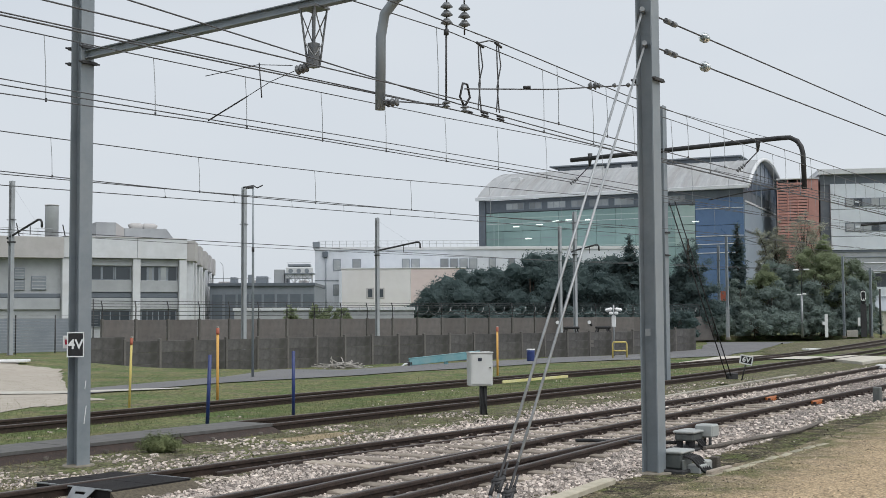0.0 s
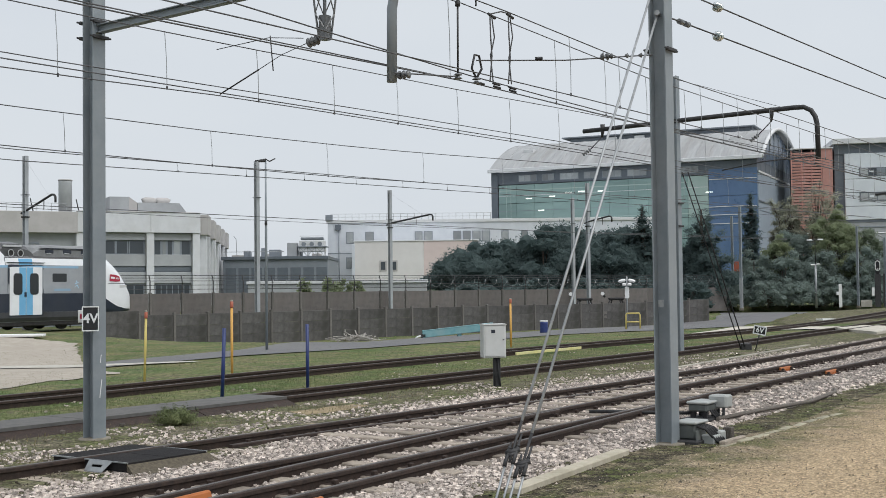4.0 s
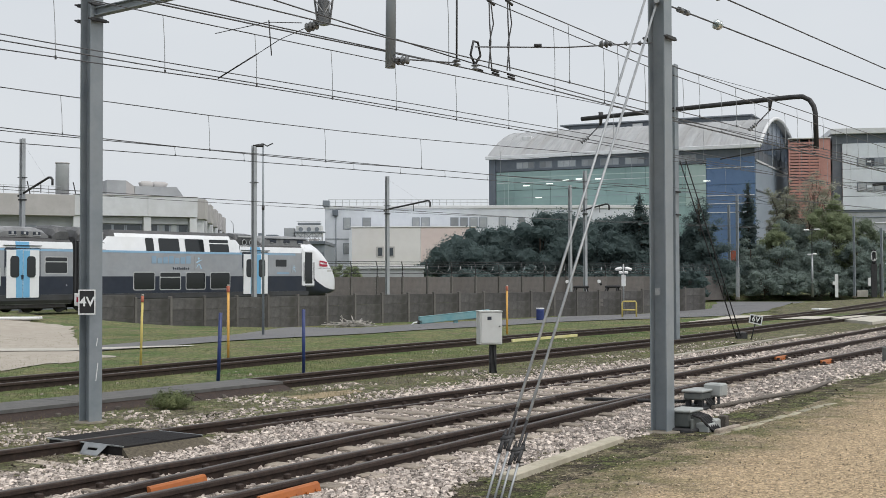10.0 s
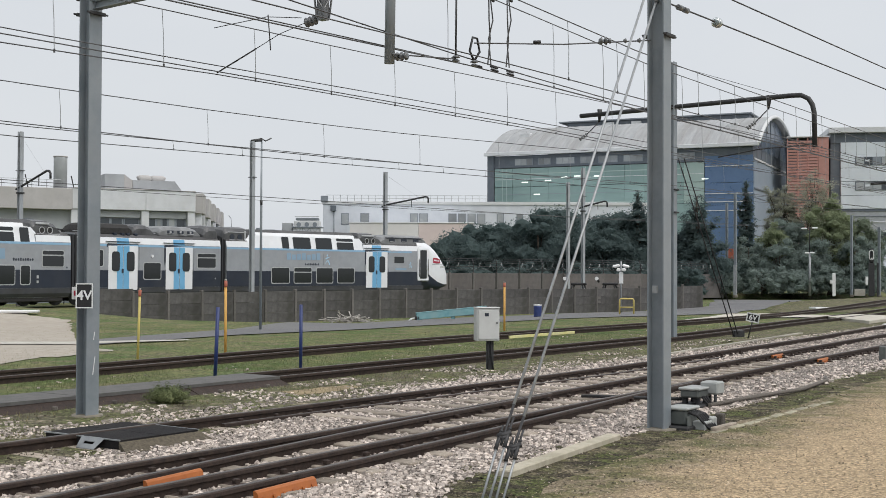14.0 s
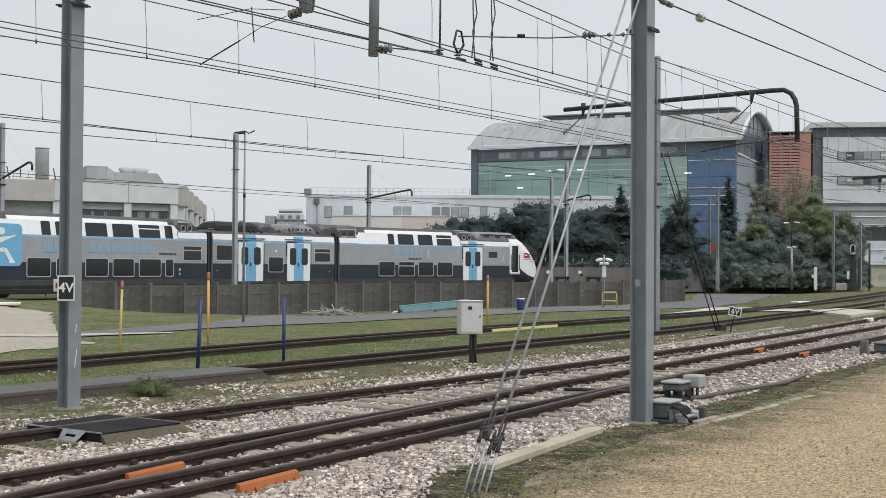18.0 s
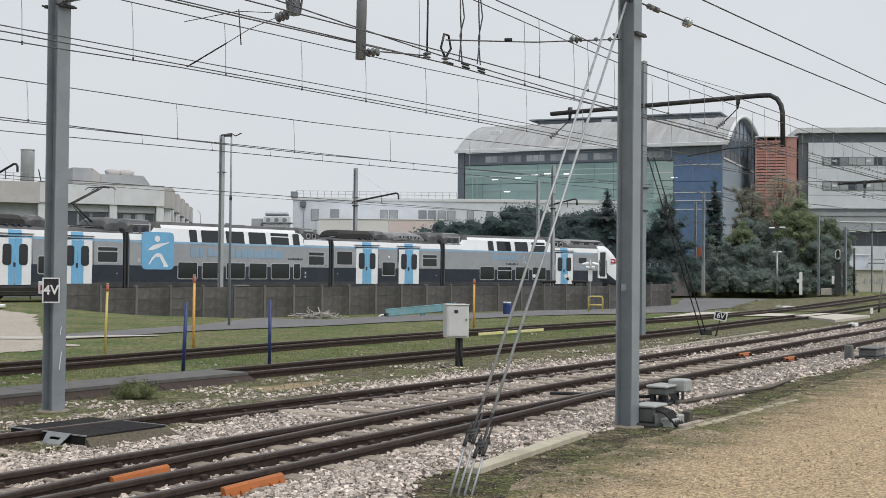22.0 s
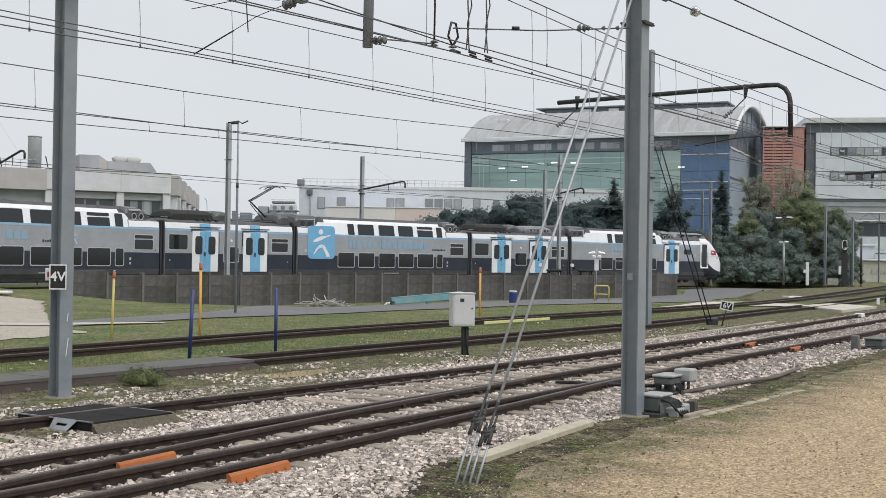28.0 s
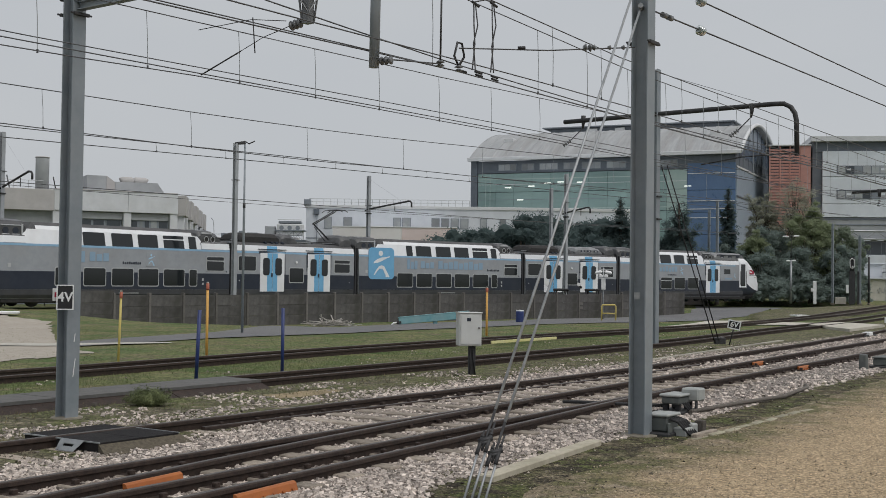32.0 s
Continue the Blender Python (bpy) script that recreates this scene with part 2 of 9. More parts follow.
M["sleeper"] = mat("oiled_timber", (0.06, 0.05, 0.042), (0.15, 0.135, 0.118), 14, 0.9, bump=0.5, bscale=50, stretch=(1, 6, 6), vary=0.3)
M["greysteel"] = mat("grey_painted_steel", (0.19, 0.22, 0.243), (0.26, 0.29, 0.315), 3, 0.5, 0.15, bump=0.08, bscale=20,
                     stain=(0.29, 0.305, 0.315), sscale=1.1, samount=0.5)
M["darksteel"] = mat("dark_steel", (0.03, 0.03, 0.032), (0.07, 0.07, 0.072), 8, 0.6, 0.5, bump=0.15)
M["galv"] = mat("galvanised_steel", (0.26, 0.275, 0.285), (0.38, 0.395, 0.405), 9, 0.48, 0.55, bump=0.08)
M["wire"] = mat("weathered_copper_wire", (0.065, 0.066, 0.07), (0.105, 0.107, 0.112), 20, 0.6, 0.3, bump=0)
M["insulator"] = mat("grey_insulator", (0.10, 0.105, 0.11), (0.17, 0.175, 0.18), 8, 0.25, bump=0)
M["clearglass"] = glass("glass_insulator", (0.42, 0.48, 0.48), 0.08, 0.4)
M["black"] = mat("black_rubber", (0.014, 0.014, 0.016), (0.03, 0.03, 0.032), 20, 0.8, bump=0.2)
M["white"] = mat("white_paint", (0.72, 0.73, 0.73), (0.8, 0.8, 0.8), 4, 0.5, bump=0.05, stain=(0.6, 0.6, 0.58), sscale=1.5, samount=0.3)


# ---------------------------------------------------------------- mesh helpers
def part(name, bm, material, parent=None, label="", m=None, smooth=False):
    """Links a bmesh as one mesh object under a thing or a part."""
    me = bpy.data.meshes.new(name)
    if smooth:
        for f in bm.faces:
            f.smooth = True
    bm.to_mesh(me)
    bm.free()
    for k in (material if isinstance(material, (list, tuple)) else [material]):
        me.materials.append(k)
    ob = new(name, me)
    if parent is not None:
        ob.parent = parent
    if m is not None:
        ob.matrix_basis = m
    if label:
        ob["label"] = label
    return ob


def share(name, source, parent, m):
    """One more piece on the same mesh."""
    ob = new(name, source.data)
    ob.parent = parent
    ob.matrix_basis = m
    return ob


def thing(name, label, category, group="", m=None, kind=""):
    ob = new(name)
    ob.empty_display_size = 0.2
    if m is not None:
        ob.matrix_basis = m
    return tagged(ob, label, category, group, kind)


def box(bm, x0, y0, z0, x1, y1, z1, m=None, idx=0, bevel=0.0):
    v = [bm.verts.new(p) for p in ((x0, y0, z0), (x1, y0, z0), (x1, y1, z0), (x0, y1, z0),
                                   (x0, y0, z1), (x1, y0, z1), (x1, y1, z1), (x0, y1, z1))]
    fs = [bm.faces.new([v[i] for i in q]) for q in ((3, 2, 1, 0), (4, 5, 6, 7), (0, 1, 5, 4), (1, 2, 6, 5), (2, 3, 7, 6), (3, 0, 4, 7))]
    for f in fs:
        f.material_index = idx
    if bevel:
        es = list({e for f in fs for e in f.edges})
        r = bmesh.ops.bevel(bm, geom=es, offset=bevel, segments=1, affect="EDGES", profile=0.7)
        for f in r["faces"]:
            f.material_index = idx
        v = list({w for f in r["faces"] for w in f.verts} | {w for w in v if w.is_valid})
    if m is not None:
        bmesh.ops.transform(bm, matrix=m, verts=v)
    return v


def boxed(x0, y0, z0, x1, y1, z1, bevel=0.0):
    bm = bmesh.new()
    box(bm, x0, y0, z0, x1, y1, z1, bevel=bevel)
    return bm


def tube(bm, pts, r, sides=8, idx=0, caps=True, r1=None):
    """A round bar along a line of points, tapering from r to r1."""
    pts = [Vector(p) for p in pts]
    rings = []
    side = None
    for i, p in enumerate(pts):
        t = (pts[min(i + 1, len(pts) - 1)] - pts[max(i - 1, 0)]).normalized()
        if side is None:
            side = t.cross(Vector((0, 0, 1)))
            if side.length < 0.1:
                side = t.cross(Vector((1, 0, 0)))
        side = (side - t * side.dot(t)).normalized()
        up = side.cross(t)
        rr = r if r1 is None else r + (r1 - r) * i / (len(pts) - 1)
        rings.append([bm.verts.new(p + (side * math.cos(a) + up * math.sin(a)) * rr)
                      for a in [2 * math.pi * k / sides for k in range(sides)]])
    for a, b in zip(rings, rings[1:]):
        for k in range(sides):
            f = bm.faces.new((a[k], a[(k + 1) % sides], b[(k + 1) % sides], b[k]))
            f.smooth, f.material_index = sides > 5, idx
    if caps:
        for ring in (rings[0][::-1], rings[-1]):
            bm.faces.new(ring).material_index = idx


def tubed(pts, r, sides=8, r1=None):
    bm = bmesh.new()
    tube(bm, pts, r, sides, r1=r1)
    return bm


def extrude(bm, outline, axis_pts, idx=0, close=True):
    """Sweeps a closed (a, z) outline along ground points; a lies to the right of the way."""
    rings = []
    for i, p in enumerate(axis_pts):
        p = Vector(p)
        t = Vector(axis_pts[min(i + 1, len(axis_pts) - 1)]) - Vector(axis_pts[max(i - 1, 0)])
        t.z = 0
        t.normalize()
        right = Vector((t.y, -t.x, 0))
        rings.append([bm.verts.new(p + right * a + Vector((0, 0, z))) for a, z in outline])
    k = len(outline)
    for a, b in zip(rings, rings[1:]):
        for i in range(k):
            j = (i + 1) % k
            bm.faces.new((a[j], a[i], b[i], b[j])).material_index = idx
    if close:
        bm.faces.new(rings[0]).material_index = idx
        bm.faces.new(rings[-1][::-1]).material_index = idx


def mesh_stuff(name, verts, faces, material, smooth=False):
    me = bpy.data.meshes.new(name)
    me.from_pydata(verts, [], faces)
    me.materials.append(material)
    if smooth:
        me.polygons.foreach_set("use_smooth", [True] * len(me.polygons))
    me.update()
    return new(name, me)


# ---------------------------------------------------------------- the plan
BEND, CENTRE, HEAD, STRAIGHT = 0.0075, (90.46, -16.24), radians(63.8), -24.0


def yard(s, n, z=0.0):
    """A point s metres along and n metres across the near tracks."""
    return (s * ALONG[0] + n * ACROSS[0], s * ALONG[1] + n * ACROSS[1], z)


def line(s, q=0.0, z=0.0):
    """A point s metres along the train's curved track, q metres towards the camera."""
    e = max(0.0, s - STRAIGHT)
    h = HEAD + BEND * (s - e)
    r = 1 / BEND - q + 0.0017 * max(0.0, s + 28) ** 2  # swings away again past the yard
    return (CENTRE[0] - r * math.cos(h) + e * math.sin(h), CENTRE[1] + r * math.sin(h) + e * math.cos(h), z)


def heading(s):
    return HEAD + BEND * min(s, STRAIGHT)


def to_line(x, y):
    dx, dy = x - CENTRE[0], y - CENTRE[1]
    h = math.atan2(dy, -dx)
    return (h - HEAD) / BEND, 1 / BEND - math.hypot(dx, dy)


def ramp(v, a, b):
    k = min(1, max(0, (v - a) / (b - a)))
    return k * k * (3 - 2 * k)


def grade(s):
    """The ground by the train's track falls gently towards its far end."""
    return -0.45 * ramp(s, -40, -6) * (1 - ramp(s, 10, 40))


def lie(x, y):
    """The height of the ground: level by the near tracks, sunken along the low wall, a bank before it."""
    s, q = to_line(x, y)
    if y < 15 or s > 60:
        return 0.0
    if q < 4.6:
        return grade(s) if -70 < s and q > -9 else 0.0
    dip = -0.85 * ramp(s, -76, -66) * (1 - ramp(s, -28, 8))
    bank = 0.38 * (1 - ramp(s, -74, -66)) * (1 - ramp(q, 5, 15))
    return dip * min(1, max(0, (27 - q) / 19.5)) + bank


# ---------------------------------------------------------------- ground
def make_ground():
    xs = [-900, -400, -200, -120] + [-90 + 1.5 * i for i in range(121)] + [110, 150, 260, 500, 1200]
    ys = [-300, -80, -20] + [-5 + 1.0 * i for i in range(126)] + [135, 170, 260, 500, 1200]
    verts, faces = [], []
    for y in ys:
        for x in xs:
            w = 0.004 * noise.noise((x * 0.7, y * 0.7, 0)) if abs(x) < 95 and -5 < y < 120 else 0
            verts.append((x, y, lie(x, y) + w - 0.008))
    w = len(xs)
    for j in range(len(ys) - 1):
        for i in range(w - 1):
            faces.append((j * w + i, j * w + i + 1, (j + 1) * w + i + 1, (j + 1) * w + i))
    return tagged(mesh_stuff("ground", verts, faces, M["grass"], True), "grass and dirt ground of a railway yard", "ground", kind="structure")


make_ground()


def sheet(name, left, right, material, label, category, lift=0.01, step=0.3, follow=True, edge=0.0):
    """A strip of surfacing between two lines of ground points, laid on the lie of the land."""
    verts, faces = [], []
    rng = random.Random(len(name) * 7 + len(left))

    def walkline(pts, k):
        out = []
        lens = [0]
        for a, b in zip(pts, pts[1:]):
            lens.append(lens[-1] + math.dist(a[:2], b[:2]))
        for i in range(k + 1):
            d = lens[-1] * i / k
            j = max(q for q in range(len(pts)) if lens[q] <= d + 1e-9)
            j = min(j, len(pts) - 2)
            f = (d - lens[j]) / (lens[j + 1] - lens[j])
            out.append((pts[j][0] + f * (pts[j + 1][0] - pts[j][0]), pts[j][1] + f * (pts[j + 1][1] - pts[j][1])))
        return out
    total = sum(math.dist(a[:2], b[:2]) for a, b in zip(left, left[1:]))
    k = max(2, int(total / step))
    a, b = walkline(left, k), walkline(right, k)
    cols = 9
    for i in range(k + 1):
        ja, jb = [2.2 * edge * (noise.noise((u[i][0] * 1.3, u[i][1] * 1.3, 5)) + 0.5 * noise.noise((u[i][0] * 4, u[i][1] * 4, 2))) for u in (a, b)]
        for c in range(cols):
            f = c / (cols - 1)
            wd = math.dist(a[i], b[i]) or 1
            f2 = f + (ja / wd if c == 0 else jb / wd if c == cols - 1 else 0)
            x, y = a[i][0] + (b[i][0] - a[i][0]) * f2, a[i][1] + (b[i][1] - a[i][1]) * f2
            verts.append((x, y, (lie(x, y) if follow else 0) + lift))
    for i in range(k):
        for c in range(cols - 1):
            o = i * cols + c
            faces.append((o, o + 1, o + cols + 1, o + cols))
    ob = mesh_stuff(name, verts, faces, material, True)
    return tagged(ob, label, category, kind="structure")


def ss(n, a, b, k=12):
    return [yard(a + (b - a) * i / k, n if not callable(n) else n(a + (b - a) * i / k)) for i in range(k + 1)]


def near_bulge(s):
    """The ballast spreads towards the standpoint short of the kerb."""
    return 0.95 * (1 - ramp(s, 6.4, 9.2))


sheet("ballast", ss(lambda s: -9.15 - 2.0 * ramp(s, 7, 16), -24, 60, 84), ss(lambda s: -5.65 - 0.028 * s + near_bulge(s), -24, 60, 84), M["ballast"], "grey-pink crushed stone ballast under the tracks", "ballast", 0.004, edge=0.15)
sheet("path", ss(lambda s: -4.75 - 0.045 * s + near_bulge(s), -24, 60, 84), ss(9.0, -24, 60, 84), M["sand"], "sandy gravel footpath beside the tracks", "path", 0.012, edge=0.06)

# ---------------------------------------------------------------- rails
RAIL = [(-0.07, 0), (0.07, 0), (0.07, 0.015), (0.012, 0.04), (0.012, 0.115), (0.036, 0.125), (0.036, 0.155), (0.026, 0.162),
        (-0.026, 0.162), (-0.036, 0.155), (-0.036, 0.125), (-0.012, 0.115), (-0.012, 0.04), (-0.07, 0.015)]


def spline(rows, step=1.0):
    """Smooth (s, n) points through the rows."""
    s0, s1 = rows[0][0], rows[-1][0]
    k = int((s1 - s0) / step) + 1
    out = []
    a = np.array(rows)
    for i in range(k + 1):
        s = s0 + (s1 - s0) * i / k
        w = [np.interp(min(max(s + d, s0), s1), a[:, 0], a[:, 1]) for d in (-2, -1, 0, 1, 2)]
        out.append((s, float(np.mean(w))))
    return out


def rail(rows, z=-0.045, back=True, label="rusty steel running rail with a worn head"):
    if back and rows[0][0] == 0:
        rows = [(-24, rows[0][1])] + rows
    pts = [yard(s, n, z) for s, n in spline(rows)]
    root = thing("rail", label, "rail", "rails of the yard")
    bm = bmesh.new()
    extrude(bm, RAIL, pts)
    part("rail_web", bm, M["rail"], root)
    bm = bmesh.new()
    extrude(bm, [(-0.024, 0.1625), (0.024, 0.1625), (0.022, 0.1665), (-0.022, 0.1665)], pts)
    part("rail_head", bm, M["railtop"], root, "worn steel running surface")
    return root


RAIL_C = [(0, -10.2), (7.2, -10.14), (8, -10.12), (9, -10.09), (11, -10.08), (15, -9.98), (19, -9.88), (24, -10.05), (32, -10.4), (40, -10.95), (60, -12.6)]
RAIL_D1 = [(0, -8.1), (7, -8.2), (12, -8.28), (13, -8.36), (16, -8.48), (20.6, -8.7), (28.4, -9.12), (39, -9.55), (60, -10.9)]
RAIL_D2 = [(0, -6.7), (5.5, -7.45), (8.3, -7.9), (12.0, -8.22), (13.6, -8.38), (14.6, -8.42)]
RAIL_E1 = [(0, -6.95), (5.5, -7.12), (9, -7.28), (13, -7.4), (18, -7.58), (24, -7.78), (31, -7.95), (60, -9.5)]
RAIL_E2 = [(0, -6.4), (5.5, -6.57), (8.6, -6.8), (11, -6.95), (14, -7.3), (16.4, -7.52), (17.4, -7.56)]
for rows in (RAIL_C, RAIL_D1, RAIL_D2, RAIL_E1, RAIL_E2):
    rail(rows, -0.052 if rows in (RAIL_D2, RAIL_E2) else -0.045)
rail([(9.9, -9.98), (14, -9.76), (19, -9.6), (24, -9.76)], -0.12, False, "low rusty guard rail beside the running rail")
rail([(0, -14.0), (20, -14.0), (32, -14.0), (38, -14.5), (43, -14.95), (50, -15.4), (57, -16.1), (64, -16.85), (81, -18.8), (110, -22.5)])
rail([(0, -13.15), (20, -13.2), (31, -13.25), (36, -13.65), (42, -14.15), (50, -14.5), (58, -15.2), (73, -16.95), (110, -21.5)])
rail([(0, -17.4), (13, -17.6), (20, -18.05), (30, -18.25), (40, -18.0), (50, -18.1), (60, -19.0), (73, -21.0), (88, -23.1), (122, -28.3)])
rail([(0, -16.4), (13, -16.6), (20, -17.3), (30, -17.55), (40, -17.2), (50, -17.4), (60, -18.3), (66, -18.9), (80, -20.8), (101, -23.5), (122, -27.0)])


# ---------------------------------------------------------------- walls by the train's track
def low_wall():
    root = thing("low_wall", "weathered grey precast concrete panel wall with posts", "wall", kind="structure")
    s = -69.488
    first = None
    bm = boxed(-0.07, -0.09, -0.3, 0.07, 0.09, 1.74, 0.015)
    post = None
    while s < -18.5:
        p = line(s, 5.4)
        h = heading(s + 1.0)
        z = lie(*line(s + 1, 6.6)[:2]) if s < -28 else lie(*line(s + 1, 6.0)[:2])
        m = Matrix.Translation((p[0], p[1], z)) @ Matrix.Rotation(math.pi / 2 - h, 4, "Z")
        if post is None:
            post = part("post", bm, M["wallpost"], root, m=m)
            b1 = boxed(0.07, -0.035, -0.3, 2.188, 0.035, 0.53, 0.01)
            panel = part("panel", b1, M["wallpanel"], root, m=m)
            b2 = boxed(0.07, -0.035, 0.0, 2.188, 0.035, 0.545, 0.01)
            panel2 = part("panel", b2, M["wallpanel"], root, m=m @ Matrix.Translation((0, 0, 0.535)))
        else:
            share("post", post, root, m)
            share("panel", panel, root, m)
            share("panel", panel2, root, m @ Matrix.Translation((0, 0, 0.535)))
        share("panel", panel2, root, m @ Matrix.Translation((0, 0.0, 1.085)))
        s += 2.258
    return root


wall = low_wall()
for z in (0.02, 0.3):
    p = line(-28.7, 5.47, z - 0.25)
    part("paint_mark", boxed(-0.2, -0.004, 0, 0.2, 0.004, 0.18), M["wallpost"], wall, "pale painted marks", m=Matrix.Translation(p) @ Matrix.Rotation(math.pi / 2 - heading(-28.7), 4, "Z"))


def back_wall():
    root = thing("back_wall", "brown concrete boundary wall topped with barbed wire arms", "wall", kind="structure")
    s = -60.1
    post = None
    while s < -4:
        p = line(s, -5.2)
        h = heading(s + 1.0)
        m = Matrix.Translation(p) @ Matrix.Rotation(math.pi / 2 - h, 4, "Z")
        if post is None:
            post = part("post", boxed(-0.07, -0.09, -0.3, 0.07, 0.09, 1.85, 0.015), M["wallpost"], root, m=m)
            panel = part("panel", boxed(0.07, -0.035, -0.3, 2.174, 0.035, 1.8, 0.01), M["backpanel"], root, m=m)
            arm = part("barb_arm", tubed([(0, 0, 1.8), (0, 0, 2.55), (0.1, 0.25, 2.9)], 0.035, 5), M["darksteel"], root, m=m)
        else:
            share("post", post, root, m)
            share("panel", panel, root, m)
            share("barb_arm", arm, root, m)
        s += 2.244
    return root


back_wall()


# ---------------------------------------------------------------- the train
M["t_white"] = mat("train_white_paint", (0.72, 0.735, 0.765), (0.78, 0.795, 0.82), 2, 0.32, bump=0.0, stain=(0.66, 0.65, 0.63), sscale=0.8, samount=0.35, coat=0.3)
M["t_grey"] = mat("train_grey_paint", (0.275, 0.293, 0.318), (0.325, 0.343, 0.37), 2, 0.36, bump=0.0, stain=(0.25, 0.245, 0.24), sscale=0.7, samount=0.4, coat=0.2)
M["t_dark"] = mat("train_dark_blue_grey_paint", (0.012, 0.018, 0.032), (0.021, 0.028, 0.045), 2, 0.4, bump=0.0, stain=(0.045, 0.048, 0.055), sscale=0.9, samount=0.4)
M["t_skirt"] = mat("train_grey_skirt", (0.045, 0.047, 0.055), (0.075, 0.077, 0.083), 3, 0.55, bump=0.05, stain=(0.03, 0.028, 0.026), sscale=1.5, samount=0.6)
M["t_roof"] = mat("train_dirty_roof", (0.055, 0.055, 0.057), (0.095, 0.094, 0.095), 2, 0.6, bump=0.05, stain=(0.035, 0.035, 0.036), sscale=0.9, samount=0.7)
# the paler blotch colour stands in for highlights on the glossy casings
M["t_equip"] = mat("roof_equipment_casing", (0.035, 0.036, 0.038), (0.085, 0.086, 0.09), 2.5, 0.35, bump=0.1, stain=(0.15, 0.15, 0.15), sscale=0.9, samount=0.35)
M["t_blue"] = mat("train_sky_blue_film", (0.14, 0.37, 0.60), (0.175, 0.42, 0.65), 2, 0.35, bump=0.0)
M["t_sky"] = mat("train_light_blue_film", (0.33, 0.52, 0.68), (0.38, 0.57, 0.73), 2, 0.36, bump=0.0)
M["t_line"] = mat("train_blue_line", (0.2, 0.36, 0.52), (0.25, 0.41, 0.57), 2, 0.36, bump=0.0)
M["t_pale"] = mat("train_pale_blue_film", (0.215, 0.325, 0.44), (0.26, 0.37, 0.485), 1.2, 0.36, bump=0.0)
M["t_fairing"] = mat("roof_fairing_paint", (0.16, 0.165, 0.17), (0.25, 0.255, 0.26), 2.5, 0.4, bump=0.05, stain=(0.09, 0.09, 0.09), sscale=1.1, samount=0.6)
M["t_under"] = mat("underframe_grime", (0.012, 0.012, 0.013), (0.04, 0.038, 0.036), 6, 0.85, bump=0.3)
M["t_gang"] = mat("gangway_rubber", (0.02, 0.021, 0.024), (0.035, 0.036, 0.04), 5, 0.7, bump=0.2, stretch=(8, 1, 1))
M["t_glass"] = glass("train_tinted_glass", (0.016, 0.019, 0.021), 0.07)
M["t_red"] = mat("red_emblem", (0.36, 0.02, 0.05), (0.42, 0.03, 0.07), 3, 0.4, bump=0)
M["t_frame"] = mat("window_rim", (0.42, 0.43, 0.44), (0.5, 0.51, 0.52), 3, 0.35, 0.3, bump=0)
M["lamp_lens"] = mat("lamp_lens", (0.5, 0.5, 0.5), (0.62, 0.62, 0.62), 5, 0.15, bump=0)

LOW = [(1.30, 0.42), (1.42, 0.62), (1.45, 0.88), (1.45, 1.77), (1.45, 3.0), (1.435, 3.15), (1.38, 3.45), (1.12, 3.62), (0.6, 3.7)]
HIGH = [(1.30, 0.42), (1.42, 0.62), (1.45, 0.88), (1.45, 1.77), (1.45, 2.98), (1.425, 3.08), (1.275, 3.83), (1.17, 4.02), (0.9, 4.2), (0.45, 4.3)]


def half(profile, z):
    """The body's half width at a height."""
    for (y0, z0), (y1, z1) in zip(profile, profile[1:]):
        if z0 <= z <= z1:
            return y0 + (y1 - y0) * (z - z0) / (z1 - z0)
    return profile[-1][0] if z > profile[-1][1] else profile[0][0]


def cut(profile, za, zb):
    pts = [(half(profile, za), za)] + [(y, z) for y, z in profile if za < z < zb] + [(half(profile, zb), zb)]
    return pts


def shell(profile, x0, x1, close_top=True, inset=0.0):
    """A closed car body between two ends."""
    bm = bmesh.new()
    ring = [(-(y - inset), z) for y, z in profile] + [(y - inset, z) for y, z in profile[::-1]]
    a = [bm.verts.new((x0, y, z)) for y, z in ring]
    b = [bm.verts.new((x1, y, z)) for y, z in ring]
    k = len(ring)
    for i in range(k):
        j = (i + 1) % k
        bm.faces.new((a[i], b[i], b[j], a[j]))
    bm.faces.new(a)
    bm.faces.new(b[::-1])
    bmesh.ops.recalc_face_normals(bm, faces=bm.faces)
    return bm


def band(profile, x0, x1, za, zb, proud=0.006, slant0=0.0, slant1=0.0, side=-1):
    """A painted band on one flank; slant moves its upper corners inwards."""
    bm = bmesh.new()
    pts = cut(profile, za, zb)
    rows = []
    for y, z in pts:
        f = (z - za) / (zb - za)
        a, b = x0 + slant0 * f, x1 - slant1 * f
        rows.append((bm.verts.new((a, side * (y + proud), z)), bm.verts.new((b, side * (y + proud), z))))
    for (a, b), (c, d) in zip(rows, rows[1:]):
        bm.faces.new((a, b, d, c) if side < 0 else (b, a, c, d))
    return bm


def bands(name, t, material, label, *args):
    for side in (-1, 1):
        part(name, band(*args, side=side), M[material], t, label)


